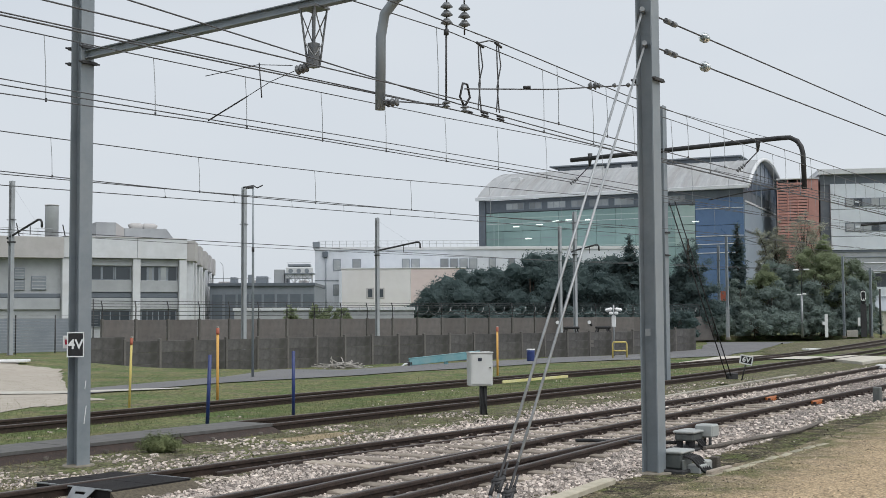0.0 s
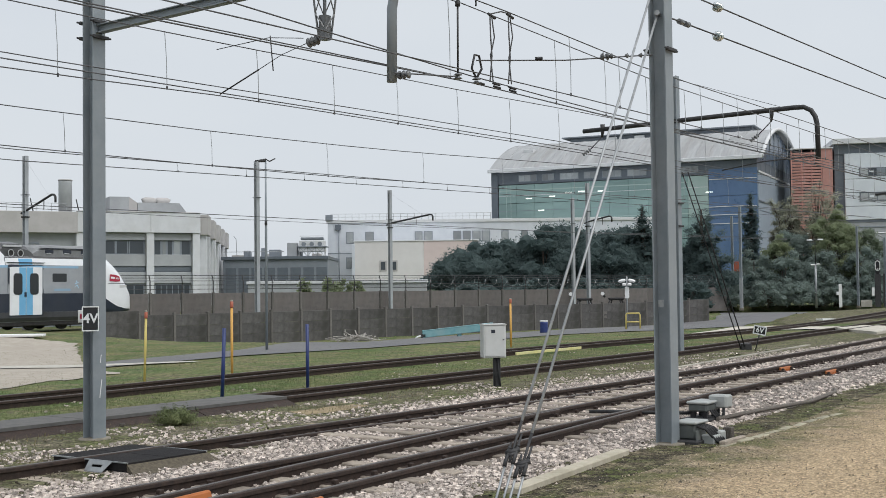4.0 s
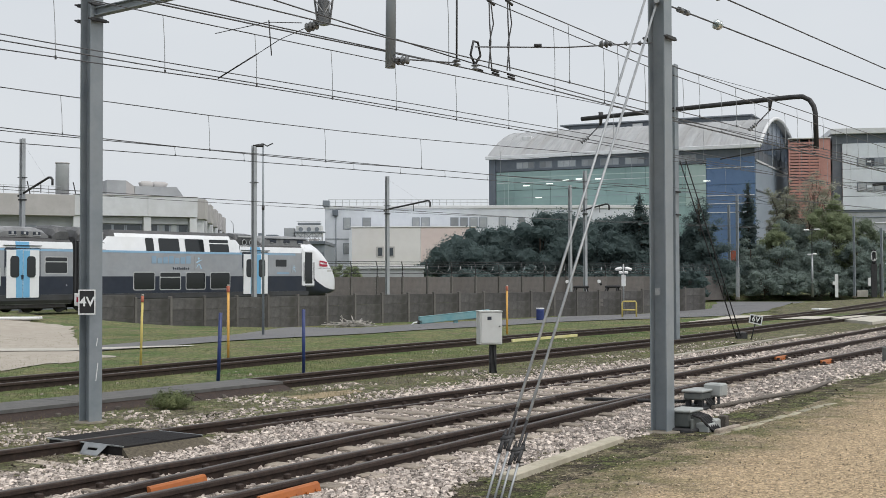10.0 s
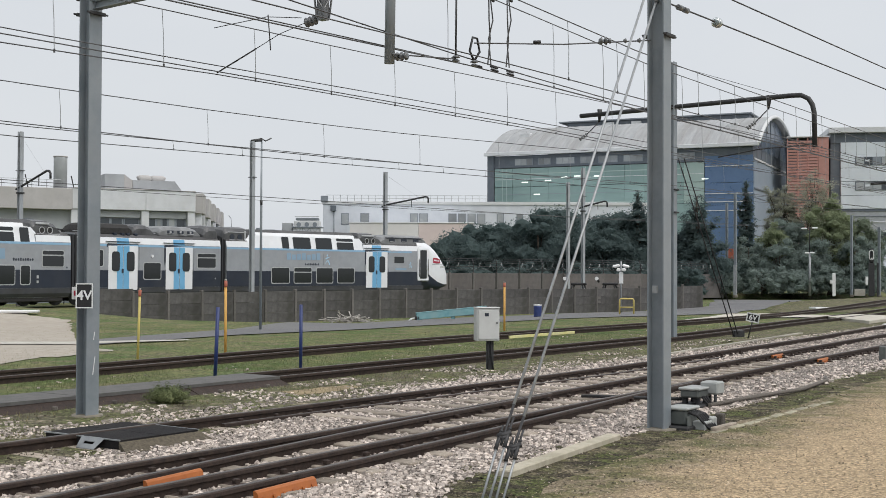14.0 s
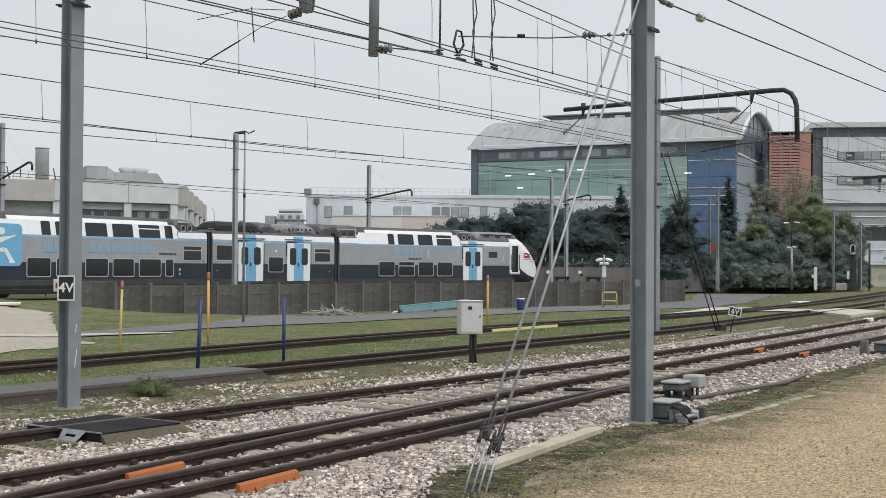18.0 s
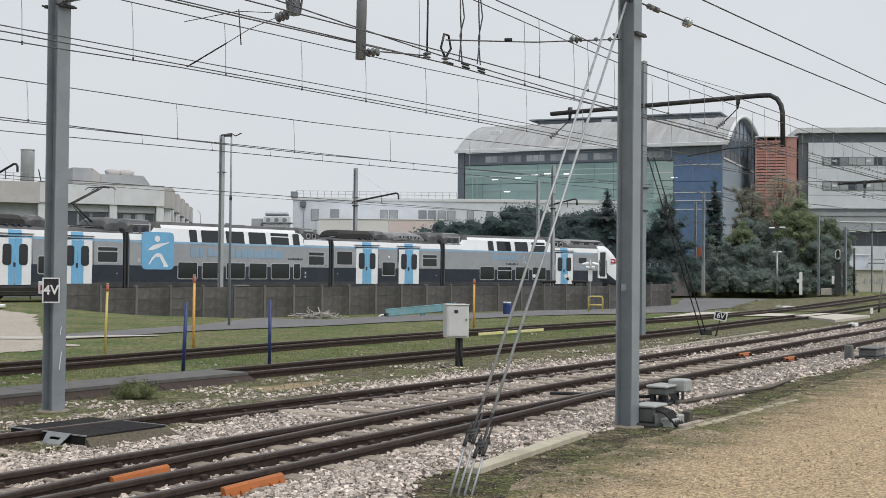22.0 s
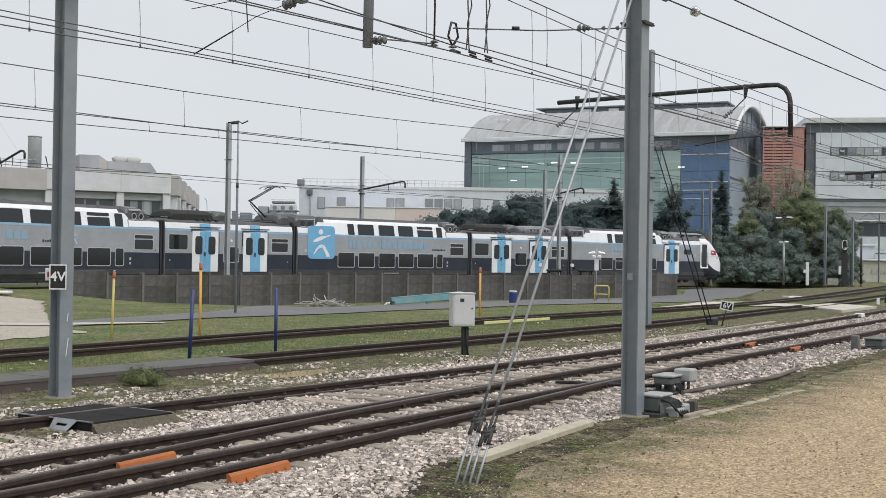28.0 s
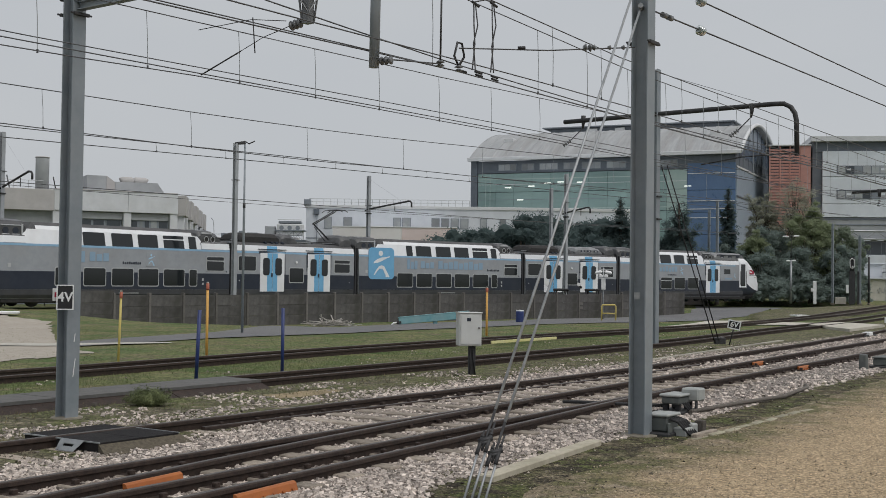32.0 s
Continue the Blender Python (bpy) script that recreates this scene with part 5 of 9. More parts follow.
overhead(-17.9, [(12.7, 4.26), (16.4, 4.32), (20, 4.4), (23.6, 4.46), (27.6, 4.54), (64, 5.3)], [(12.7, 4.07), (16.4, 4.15), (20, 4.23), (23.6, 4.3), (27.6, 4.39), (64, 5.0)],
         [14.5, 16.4, 18.3, 20.1, 21.9, 23.7, 25.6, 27.6, 30, 32.5], 0.0085)
overhead(-22.5, (), [(0, 3.6), (40, 3.9), (64, 4.3)], (), 0.009, "single thin feeder wire")
feeder = thing("feeder_wire", "two thick anchored wires with glass insulators", "overhead wire")
for z0, z1 in ((5.26, 5.55), (4.89, 5.2)):
    part("wire", tubed([yard(13.0, -5.9, z0), yard(30, -5.9, z0 + 0.3), yard(64, -5.9, z1 + 0.6)], 0.0095, 6), M["wire"], feeder)
    for s in (13.25, 13.42):
        part("link", tubed([yard(s, -5.9, z0 + 0.004), yard(s + 0.1, -5.9, z0 + 0.006)], 0.035, 8), M["insulator"], feeder)
    bm = bmesh.new()
    bell(bm, yard(14.35, -5.9, z0 + 0.02), yard(1, 0, 0.02), 2, 0.065, 0.07)
    part("insulator", bm, M["clearglass"], feeder, "clear glass insulator")

span = thing("cross_span", "cross span wire with insulators between mast and hanging tube", "span wire")
tip, eye_, post_ = Vector(yard(10.82, -7.4, 4.07)), Vector(yard(11.18, -7.4, 4.3)), Vector((2.36, 13.72, 4.4))
part("wire", tubed([Vector((-0.5, 12.0, 3.92)), tip], 0.008, 5), M["wire"], span)
part("wire", tubed([eye_, eye_.lerp(post_, 0.5) - Vector((0, 0, 0.03)), post_], 0.008, 5), M["wire"], span)
part("clamp", tubed([eye_.lerp(post_, 0.33), eye_.lerp(post_, 0.37)], 0.02, 6), M["darksteel"], span)
for k, n, r in ((0.70, 2, 0.05), (0.75, 1, 0.035), (0.84, 1, 0.03), (0.92, 1, 0.03)):
    bm = bmesh.new()
    bell(bm, eye_.lerp(post_, k), post_ - eye_, n, r)
    part("insulator", bm, M["insulator"], span)
section = thing("section_insulator", "section insulator with jumper cables on the overhead line", "insulator")
for s, z0, z1 in ((11.49, 4.1, 4.86), (11.88, 4.13, 4.93)):
    for dx in (-0.016, 0.016):
        part("jumper", tubed([yard(s + dx, -7.4, z1), yard(s + dx * 2.4, -7.38, z1 - 0.25), yard(s - dx, -7.4, z0 + 0.3), yard(s + dx * 2, -7.4, z0)], 0.0085, 5), M["wire"], section)
    part("clamp", tubed([yard(s - 0.05, -7.4, z1 + 0.01), yard(s + 0.09, -7.4, z1 - 0.02)], 0.016, 6), M["darksteel"], section)
part("jumper", tubed([yard(11.47, -7.4, 4.87), yard(11.7, -7.4, 4.94), yard(11.92, -7.4, 4.95)], 0.0085, 5), M["wire"], section)
for k in range(5):
    s = 11.33 + 0.17 * k
    part("runner", tubed([yard(s - 0.06, -7.45 + 0.1 * (k % 2), 4.075), yard(s + 0.08, -7.45 + 0.1 * (k % 2), 4.07)], 0.013, 6), M["black"], section)
part("rod", tubed([yard(10.83, -7.4, 4.94), yard(10.82, -7.4, 4.1)], 0.012, 6), M["darksteel"], section)
part("end_cap", tubed([yard(10.83, -7.4, 4.84), yard(10.83, -7.4, 4.9)], 0.028, 8), M["darksteel"], section)
for s, z in ((10.84, 5.2), (11.19, 5.25)):
    bm = bmesh.new()
    bell(bm, yard(s, -7.4, z), (0, 0, -1), 3, 0.07, 0.09)
    part("insulator", bm, M["insulator"], section)
    part("rod", tubed([yard(s, -7.4, 6.6), yard(s, -7.4, z - 0.34)], 0.01, 6), M["darksteel"], section)
part("eye", tubed([yard(11.18, -7.4, 4.1), yard(11.09, -7.4, 4.2), yard(11.15, -7.4, 4.36), yard(11.24, -7.4, 4.36), yard(11.29, -7.4, 4.22), yard(11.18, -7.4, 4.1)], 0.014, 6), M["darksteel"], section)
for s in (10.82, 11.18):
    bm = bmesh.new()
    bell(bm, yard(s, -7.4, 4.11), (0, 0, -1), 2, 0.05, 0.04)
    part("insulator", bm, M["insulator"], section)

trainline = thing("overhead_line", "single contact wire above the train's track", "overhead wire", "overhead lines of the yard")
part("contact_wire", tubed([line(s, -1.45, 6.1) for s in range(-105, 45, 3)], 0.014, 5), M["wire"], trainline)


# ---------------------------------------------------------------- buildings
M["b_panel"] = mat("pale_concrete_cladding", (0.555, 0.57, 0.595), (0.64, 0.655, 0.68), 1.2, 0.8, bump=0.1, bscale=8, stain=(0.46, 0.46, 0.45), sscale=0.25, samount=0.6)
M["b_tan"] = mat("weathered_tan_concrete", (0.39, 0.375, 0.37), (0.465, 0.45, 0.445), 1.2, 0.85, bump=0.1, bscale=8, stain=(0.32, 0.31, 0.285), sscale=0.3, samount=0.6)
M["b_grey"] = mat("grey_render", (0.33, 0.345, 0.36), (0.40, 0.415, 0.43), 1.0, 0.85, bump=0.1, bscale=8, stain=(0.23, 0.24, 0.25), sscale=0.2, samount=0.5)
M["b_white"] = mat("white_metal_cladding", (0.56, 0.59, 0.64), (0.64, 0.67, 0.71), 0.8, 0.55, bump=0.05, bscale=6, stain=(0.43, 0.44, 0.46), sscale=0.15, samount=0.5)
M["b_pink"] = mat("pale_pink_render", (0.62, 0.52, 0.50), (0.68, 0.58, 0.555), 0.6, 0.85, bump=0.08, bscale=8, stain=(0.60, 0.49, 0.44), sscale=0.12, samount=0.5)
M["b_cream"] = mat("cream_render", (0.66, 0.645, 0.635), (0.72, 0.705, 0.695), 0.6, 0.85, bump=0.08, bscale=8, stain=(0.6, 0.56, 0.52), sscale=0.12, samount=0.5)
# dark, slate, green glass and terracotta tones below carry distance haze in their colour
M["b_dark"] = mat("dark_blue_grey_cladding", (0.10, 0.12, 0.145), (0.135, 0.155, 0.18), 1.0, 0.5, bump=0.05, bscale=8, stain=(0.11, 0.125, 0.15), sscale=0.2, samount=0.5)
M["b_slate"] = mat("slate_grey_cladding", (0.185, 0.21, 0.24), (0.235, 0.26, 0.29), 1.0, 0.6, bump=0.05, bscale=8)
M["b_roof"] = mat("ribbed_zinc_roof", (0.30, 0.31, 0.32), (0.42, 0.425, 0.43), 0.9, 0.55, 0.2, bump=0.1, bscale=4, stain=(0.24, 0.235, 0.225), sscale=0.25, samount=0.7, stretch=(2.2, 0.25, 0.25))
M["b_trim"] = mat("white_roof_trim", (0.55, 0.56, 0.57), (0.62, 0.63, 0.64), 1, 0.5, bump=0)
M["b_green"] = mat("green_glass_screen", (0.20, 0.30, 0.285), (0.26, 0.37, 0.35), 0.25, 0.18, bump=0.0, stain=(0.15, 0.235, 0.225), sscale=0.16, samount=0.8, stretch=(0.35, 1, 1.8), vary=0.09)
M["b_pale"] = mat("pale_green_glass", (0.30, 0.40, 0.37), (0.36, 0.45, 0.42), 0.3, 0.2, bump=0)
M["b_blue"] = mat("blue_facade_panel", (0.075, 0.135, 0.25), (0.10, 0.17, 0.30), 0.5, 0.3, bump=0.0, stain=(0.09, 0.155, 0.26), sscale=0.15, samount=0.5)
M["b_side"] = mat("pale_blue_grey_cladding", (0.235, 0.285, 0.345), (0.29, 0.345, 0.405), 0.8, 0.55, bump=0.05, bscale=6, stain=(0.2, 0.24, 0.29), sscale=0.15, samount=0.5)
M["b_gable"] = mat("dark_blue_gable_glass", (0.085, 0.115, 0.165), (0.12, 0.155, 0.21), 0.6, 0.3, bump=0)
M["b_clad"] = mat("bright_metal_cladding", (0.61, 0.65, 0.70), (0.69, 0.73, 0.77), 0.8, 0.55, bump=0.05, bscale=6, stain=(0.5, 0.52, 0.55), sscale=0.15, samount=0.5)
M["b_brick"] = mat("terracotta_louvre", (0.46, 0.235, 0.20), (0.55, 0.29, 0.25), 1.5, 0.75, bump=0.1, vary=0.12)
M["b_glass"] = glass("window_glass", (0.05, 0.06, 0.07), 0.08)
M["b_blind"] = mat("window_with_pale_blind", (0.26, 0.28, 0.29), (0.36, 0.38, 0.39), 0.4, 0.25, bump=0, vary=0.35)
M["b_bright"] = glow("lit_ceiling_lamp", (0.95, 1.0, 0.92), 1.1)


def frame_on(p0, p1):
    """Local x runs from p0 to p1 along a facade, y goes into the building, z up."""
    d = Vector((p1[0] - p0[0], p1[1] - p0[1], 0))
    return Matrix.Translation((p0[0], p0[1], 0)) @ Matrix.Rotation(math.atan2(d.y, d.x), 4, "Z"), d.length


def slab(name, t, material, x0, x1, y0, y1, z0, z1, label="", bevel=0.03):
    return part(name, boxed(x0, y0, z0, x1, y1, z1, bevel), M[material], t, label)


def pane_window(t, x0, x1, z0, z1, y=0.0, bars_=1, rim="b_slate", glass_="b_glass"):
    w = part("window", boxed(x0 - 0.08, y - 0.06, z0 - 0.08, x1 + 0.08, y + 0.1, z1 + 0.08, 0.01), M[rim], t)
    k = (x1 - x0) / bars_
    for i in range(bars_):
        part("pane", boxed(x0 + i * k + 0.04, y - 0.075, z0, x0 + (i + 1) * k - 0.04, y - 0.062, z1), M[glass_], w)
    return w


def office_block():
    m, L = frame_on((-62.0, 108.2), (-25.6, 126.0))
    t = thing("office_building", "pale concrete two-storey office building with deep parapet and pilasters", "building", m=m)
    slab("wall", t, "b_grey", 0.2, L - 0.3, 0.5, 22, 0, 8.2)
    slab("parapet", t, "b_tan", 0, 28.2, -0.4, 1, 7.95, 10.05, "tan stained concrete parapet")
    slab("parapet", t, "b_panel", 28.2, 35.4, -0.35, 1, 8.05, 10.1, "pale concrete parapet")
    slab("parapet", t, "b_panel", 35.42, L, -0.35, 1, 8.05, 10.1, "pale concrete parapet")
    slab("coping", t, "b_tan", 28.2, L, -0.42, 1.02, 10.1, 10.18)
    slab("roof", t, "b_tan", 0.3, L - 0.4, 0.9, 21.5, 9.0, 9.3)
    for x in (4.0, 15.2, 28.1, 35.02, 39.75):
        slab("pilaster", t, "b_panel", x, x + 0.76, -0.2, 0.7, 0, 8.05)
    for a, b in ((28.9, 35.0), (35.8, 39.72)):
        slab("upper_strip", t, "b_grey", a, b, 0.15, 0.5, 7.3, 8.0)
        slab("spandrel", t, "b_grey", a, b, 0.2, 0.5, 4.65, 5.85)
        slab("shadow_gap", t, "b_dark", a, b, 0.3, 0.52, 4.08, 4.62)
        slab("lower_panel", t, "b_grey", a, b, 0.2, 0.5, 2.9, 4.05)
        pane_window(t, a + 0.2, b - 0.2, 1.2, 2.75, 0.42, 6)
    for a, b in ((29.0, 30.6), (30.75, 31.95), (32.1, 33.2), (33.4, 34.85)):
        pane_window(t, a, b, 5.95, 7.2, 0.42, 1)
    for a, b, g in ((35.9, 36.55, "b_glass"), (36.7, 37.1, "b_blind"), (37.25, 37.75, "b_glass"), (37.9, 38.55, "b_blind"), (38.7, 39.6, "b_glass")):
        pane_window(t, a, b, 5.85, 7.25, 0.42, 1, glass_=g)
    slab("shadow_gap", t, "b_dark", 16.0, 28.0, 0.3, 0.52, 4.05, 4.48)
    slab("lower_panel", t, "b_grey", 16.0, 28.0, 0.25, 0.5, 2.9, 4.0)
    for a, z0, z1 in ((23.65, 5.85, 7.0), (23.65, 4.78, 5.78), (25.25, 4.8, 6.2)):
        w = slab("window", t, "b_slate", a, a + (1.0 if a < 25 else 1.42), 0.38, 0.6, z0, z1)
        for k in range(4):
            part("slat", boxed(a + 0.06, 0.35, z0 + (z1 - z0) * (k + 0.3) / 4, a + (0.94 if a < 25 else 1.36), 0.385, z0 + (z1 - z0) * (k + 0.55) / 4), M["b_grey"], w)
    # receding side: pilasters carrying stepped caps
    side_m = m.inverted() @ Matrix.Translation((-25.5, 126.2, 0)) @ Matrix.Rotation(radians(7.3), 4, "Z")
    for i in range(9):
        part("side_pilaster", boxed(-0.3, 0.4 + i * 5.0, 0, 0.55, 1.3 + i * 5.0, 8.8, 0.03), M["b_panel"], t, m=side_m)
    for i in range(5):
        part("side_cap", boxed(-0.5, 0.0 + i * 9.4, 7.9, 0.75, 4.2 + i * 9.4, 10.0, 0.03), M["b_tan"], t, "stained concrete cap block", m=side_m)
    part("side_wall", boxed(-0.7, 0, 0, -0.3, 45, 9.0), M["b_slate"], t, m=side_m)
    part("chimney", tubed([(27.2, 0.9, 9.2), (27.2, 0.9, 13.0), (27.2, 0.9, 13.2)], 0.66, 20), M["b_grey"], t, "round grey roof chimney")
    part("chimney_cap", tubed([(27.2, 0.9, 13.2), (27.2, 0.9, 13.3)], 0.7, 20), M["b_tan"], t)
    slab("plant_room", t, "b_grey", 32.1, 34.1, 4, 9, 9.2, 12.0)
    bm = bmesh.new()
    v = [bm.verts.new(q) for q in ((34.1, 4, 9.3), (35.0, 4, 9.3), (35.0, 9, 9.3), (34.1, 9, 9.3), (34.1, 4, 12.0), (34.95, 4, 11.4), (34.95, 9, 11.4), (34.1, 9, 12.0))]
    for q in ((0, 1, 5, 4), (1, 2, 6, 5), (2, 3, 7, 6), (3, 0, 4, 7), (4, 5, 6, 7)):
        bm.faces.new([v[k] for k in q])
    part("plant_room", bm, M["b_tan"], t, "sloping end of the plant room")
    bm = bmesh.new()
    v = [bm.verts.new(q) for q in ((35.0, 4, 9.3), (41.0, 4, 9.3), (41.0, 9, 9.3), (35.0, 9, 9.3), (35.0, 4, 11.42), (39.4, 4, 11.45), (39.4, 9, 11.45), (35.0, 9, 11.42))]
    for q in ((0, 1, 5, 4), (1, 2, 6, 5), (2, 3, 7, 6), (3, 0, 4, 7), (4, 5, 6, 7)):
        bm.faces.new([v[k] for k in q])
    part("sloped_plant_room", bm, M["b_grey"], t, "grey plant room with a sloping end")
    for x0, x1 in ((36.0, 37.25), (37.35, 38.7)):
        cowl = bmesh.new()
        tube(cowl, [(x0, 6, 11.6), (x0 + 0.2, 6, 11.72), (x1 - 0.2, 6, 11.72), (x1, 6, 11.6)], 0.42, 12)
        part("roof_cowl", cowl, M["b_tan"], t, "tan rounded roof cowl")
    for i in range(9):
        part("rail_post", tubed([(16 + i * 1.4, 0.2, 10.0), (16 + i * 1.4, 0.2, 10.9)], 0.025, 5), M["galv"], t)
    part("roof_rail", tubed([(16, 0.2, 10.9), (27.2, 0.2, 10.9)], 0.025, 5), M["galv"], t)
    for x in (24.2, 28.6):
        part("roof_mast", tubed([(x, 1.2, 10.0), (x - 0.3, 1.2, 11.4)], 0.06, 6), M["darksteel"], t)


office_block()


def low_sheds():
    m, L = frame_on((-27.6, 150.0), (-15.5, 150.0))
    t = thing("low_shed", "low dark blue-grey flat-roofed shed", "shed", m=m)
    slab("wall", t, "b_slate", 0, 12.9, 0, 14, 0, 5.9)
    slab("roof", t, "b_dark", -0.2, 13.0, -0.3, 14, 5.9, 6.3)
    for i in range(8):
        slab("bay", t, "b_dark", 0.3 + i * 1.6, 1.6 + i * 1.6, -0.06, 0.05, 0.3, 4.9, bevel=0)
    for x, w, h in ((2.2, 0.7, 0.8), (4.4, 0.5, 1.1), (5.4, 1.3, 0.9), (8.8, 0.6, 0.7)):
        slab("roof_unit", t, "b_slate", x, x + w, 2, 4, 6.3, 6.3 + h)
    part("handrail", tubed([(0, 0.2, 6.9), (7.5, 0.2, 6.9)], 0.04, 5), M["galv"], t)
    for x, w, h in ((-0.6, 2.0, 0.35), (3.4, 1.6, 0.5), (6.5, 0.9, 0.9), (9.6, 1.1, 0.45)):
        slab("roof_unit", t, "b_tan", x + 0.8, x + 0.8 + w, 5, 7, 6.3, 6.3 + h)
    part("antenna", tubed([(1.2, 3, 6.3), (1.1, 3, 8.6), (0.8, 3, 9.0)], 0.04, 5), M["galv"], t)
    c = thing("cooling_unit", "white cooling unit on a lattice frame above the sheds", "cooling unit", m=Matrix.Translation((-18.35, 151.0, 6.3)))
    for x in (0.0, 1.05, 2.1, 3.15):
        part("leg", tubed([(x, 0, -6.3), (x, 0, 1.3)], 0.05, 6), M["galv"], c)
        part("leg", tubed([(x, 1.6, -6.3), (x, 1.6, 1.3)], 0.05, 6), M["galv"], c)
    for i in range(3):
        part("brace", tubed([(i * 1.05, 0, 0.0), (i * 1.05 + 1.05, 0, 1.2)], 0.035, 5), M["galv"], c)
        part("brace", tubed([(i * 1.05 + 1.05, 0, 0.0), (i * 1.05, 0, 1.2)], 0.035, 5), M["galv"], c)
    part("platform", boxed(-0.2, -0.2, 1.1, 3.5, 1.9, 1.24, 0.02), M["b_slate"], c)
    part("cabin", boxed(0.0, 0.0, 0.55, 3.2, 1.7, 1.95, 0.05), M["b_trim"], c, "pale ribbed cooling casing")
    for k in range(3):
        part("fan", tubed([(0.6 + k, -0.02, 1.5), (0.6 + k, -0.08, 1.5)], 0.28, 12), M["b_slate"], c)
    part("cap", boxed(0.2, 0.1, 2.05, 3.0, 1.6, 2.35, 0.05), M["b_slate"], c)
    part("cap_rail", tubed([(0.1, 0.0, 2.5), (3.1, 0.0, 2.5)], 0.03, 5), M["galv"], c)
    part("side_unit", boxed(-1.5, 0.2, 0.0, -0.25, 1.6, 1.7, 0.05), M["b_grey"], c)


low_sheds()


def long_block():
    m, L = frame_on((-17.1, 175.0), (34.0, 176.0))
    t = thing("factory_building", "long white flat-roofed factory building with small square windows", "building", m=m)
    slab("wall", t, "b_white", 0, 50.5, 0, 26, 0, 12.0)
    slab("parapet", t, "b_trim", -0.15, 50.6, -0.15, 0.3, 11.7, 12.15)
    slab("plinth_line", t, "b_slate", 0, 50.5, -0.05, 0.02, 7.3, 7.42, bevel=0)
    part("corner_pipe", tubed([(1.6, -0.15, 0), (1.6, -0.15, 11.6)], 0.07, 8), M["b_slate"], t)
    part("corner_box", boxed(1.1, -0.4, 10.7, 1.9, 0, 11.5, 0.03), M["b_dark"], t)
    part("roof_box", boxed(-0.3, -0.3, 12, 0.7, 0.7, 12.9, 0.03), M["b_slate"], t)
    for x0, x1, z0, z1 in ((2.69, 3.64, 8.82, 10.36), (5.45, 6.57, 8.98, 10.36), (12.6, 13.56, 8.98, 10.36), (13.9, 15.02, 8.98, 10.36), (18.12, 19.16, 8.98, 10.36), (19.51, 20.54, 8.98, 10.36), (20.89, 21.92, 8.98, 10.36), (22.27, 23.31, 8.98, 10.36), (25.11, 25.99, 8.98, 10.36), (27.96, 28.75, 8.98, 10.36), (2.69, 3.56, 5.24, 6.71)):
        pane_window(t, x0, x1, z0, z1, 0.0, 1, "b_slate", "b_blind")
    for i in range(24):
        x = 0.5 + i * 1.0
        part("rail_post", tubed([(x, 0.3, 12.1), (x, 0.3, 13.05)], 0.03, 5), M["galv"], t)
    for z in (12.6, 13.05):
        part("hand_rail", tubed([(0.4, 0.3, z), (23.6, 0.3, z)], 0.03, 5), M["galv"], t)
    p = thing("low_annex", "low cream and pale pink rendered annex", "building", m=frame_on((-12.8, 168), (-2.0, 168))[0])
    slab("wall", p, "b_cream", 0, 9.6, 0, 6.5, 0, 8.7)
    slab("wall", p, "b_pink", 9.62, 17.2, 0, 6.5, 0, 8.7, "pale pink wall")
    slab("roof", p, "b_trim", -0.1, 17.3, -0.1, 6.5, 8.7, 8.85)
    slab("corner", p, "b_white", -0.3, 0.1, -0.1, 2, 0, 8.4)
    for x in (3.5, 5.0):
        w = slab("window", p, "b_tan", x, x + 1.0, -0.08, 0.05, 4.6, 6.1)
        part("pane", boxed(x + 0.2, -0.1, 4.8, x + 0.8, -0.085, 5.9), M["b_glass"], w)


long_block()


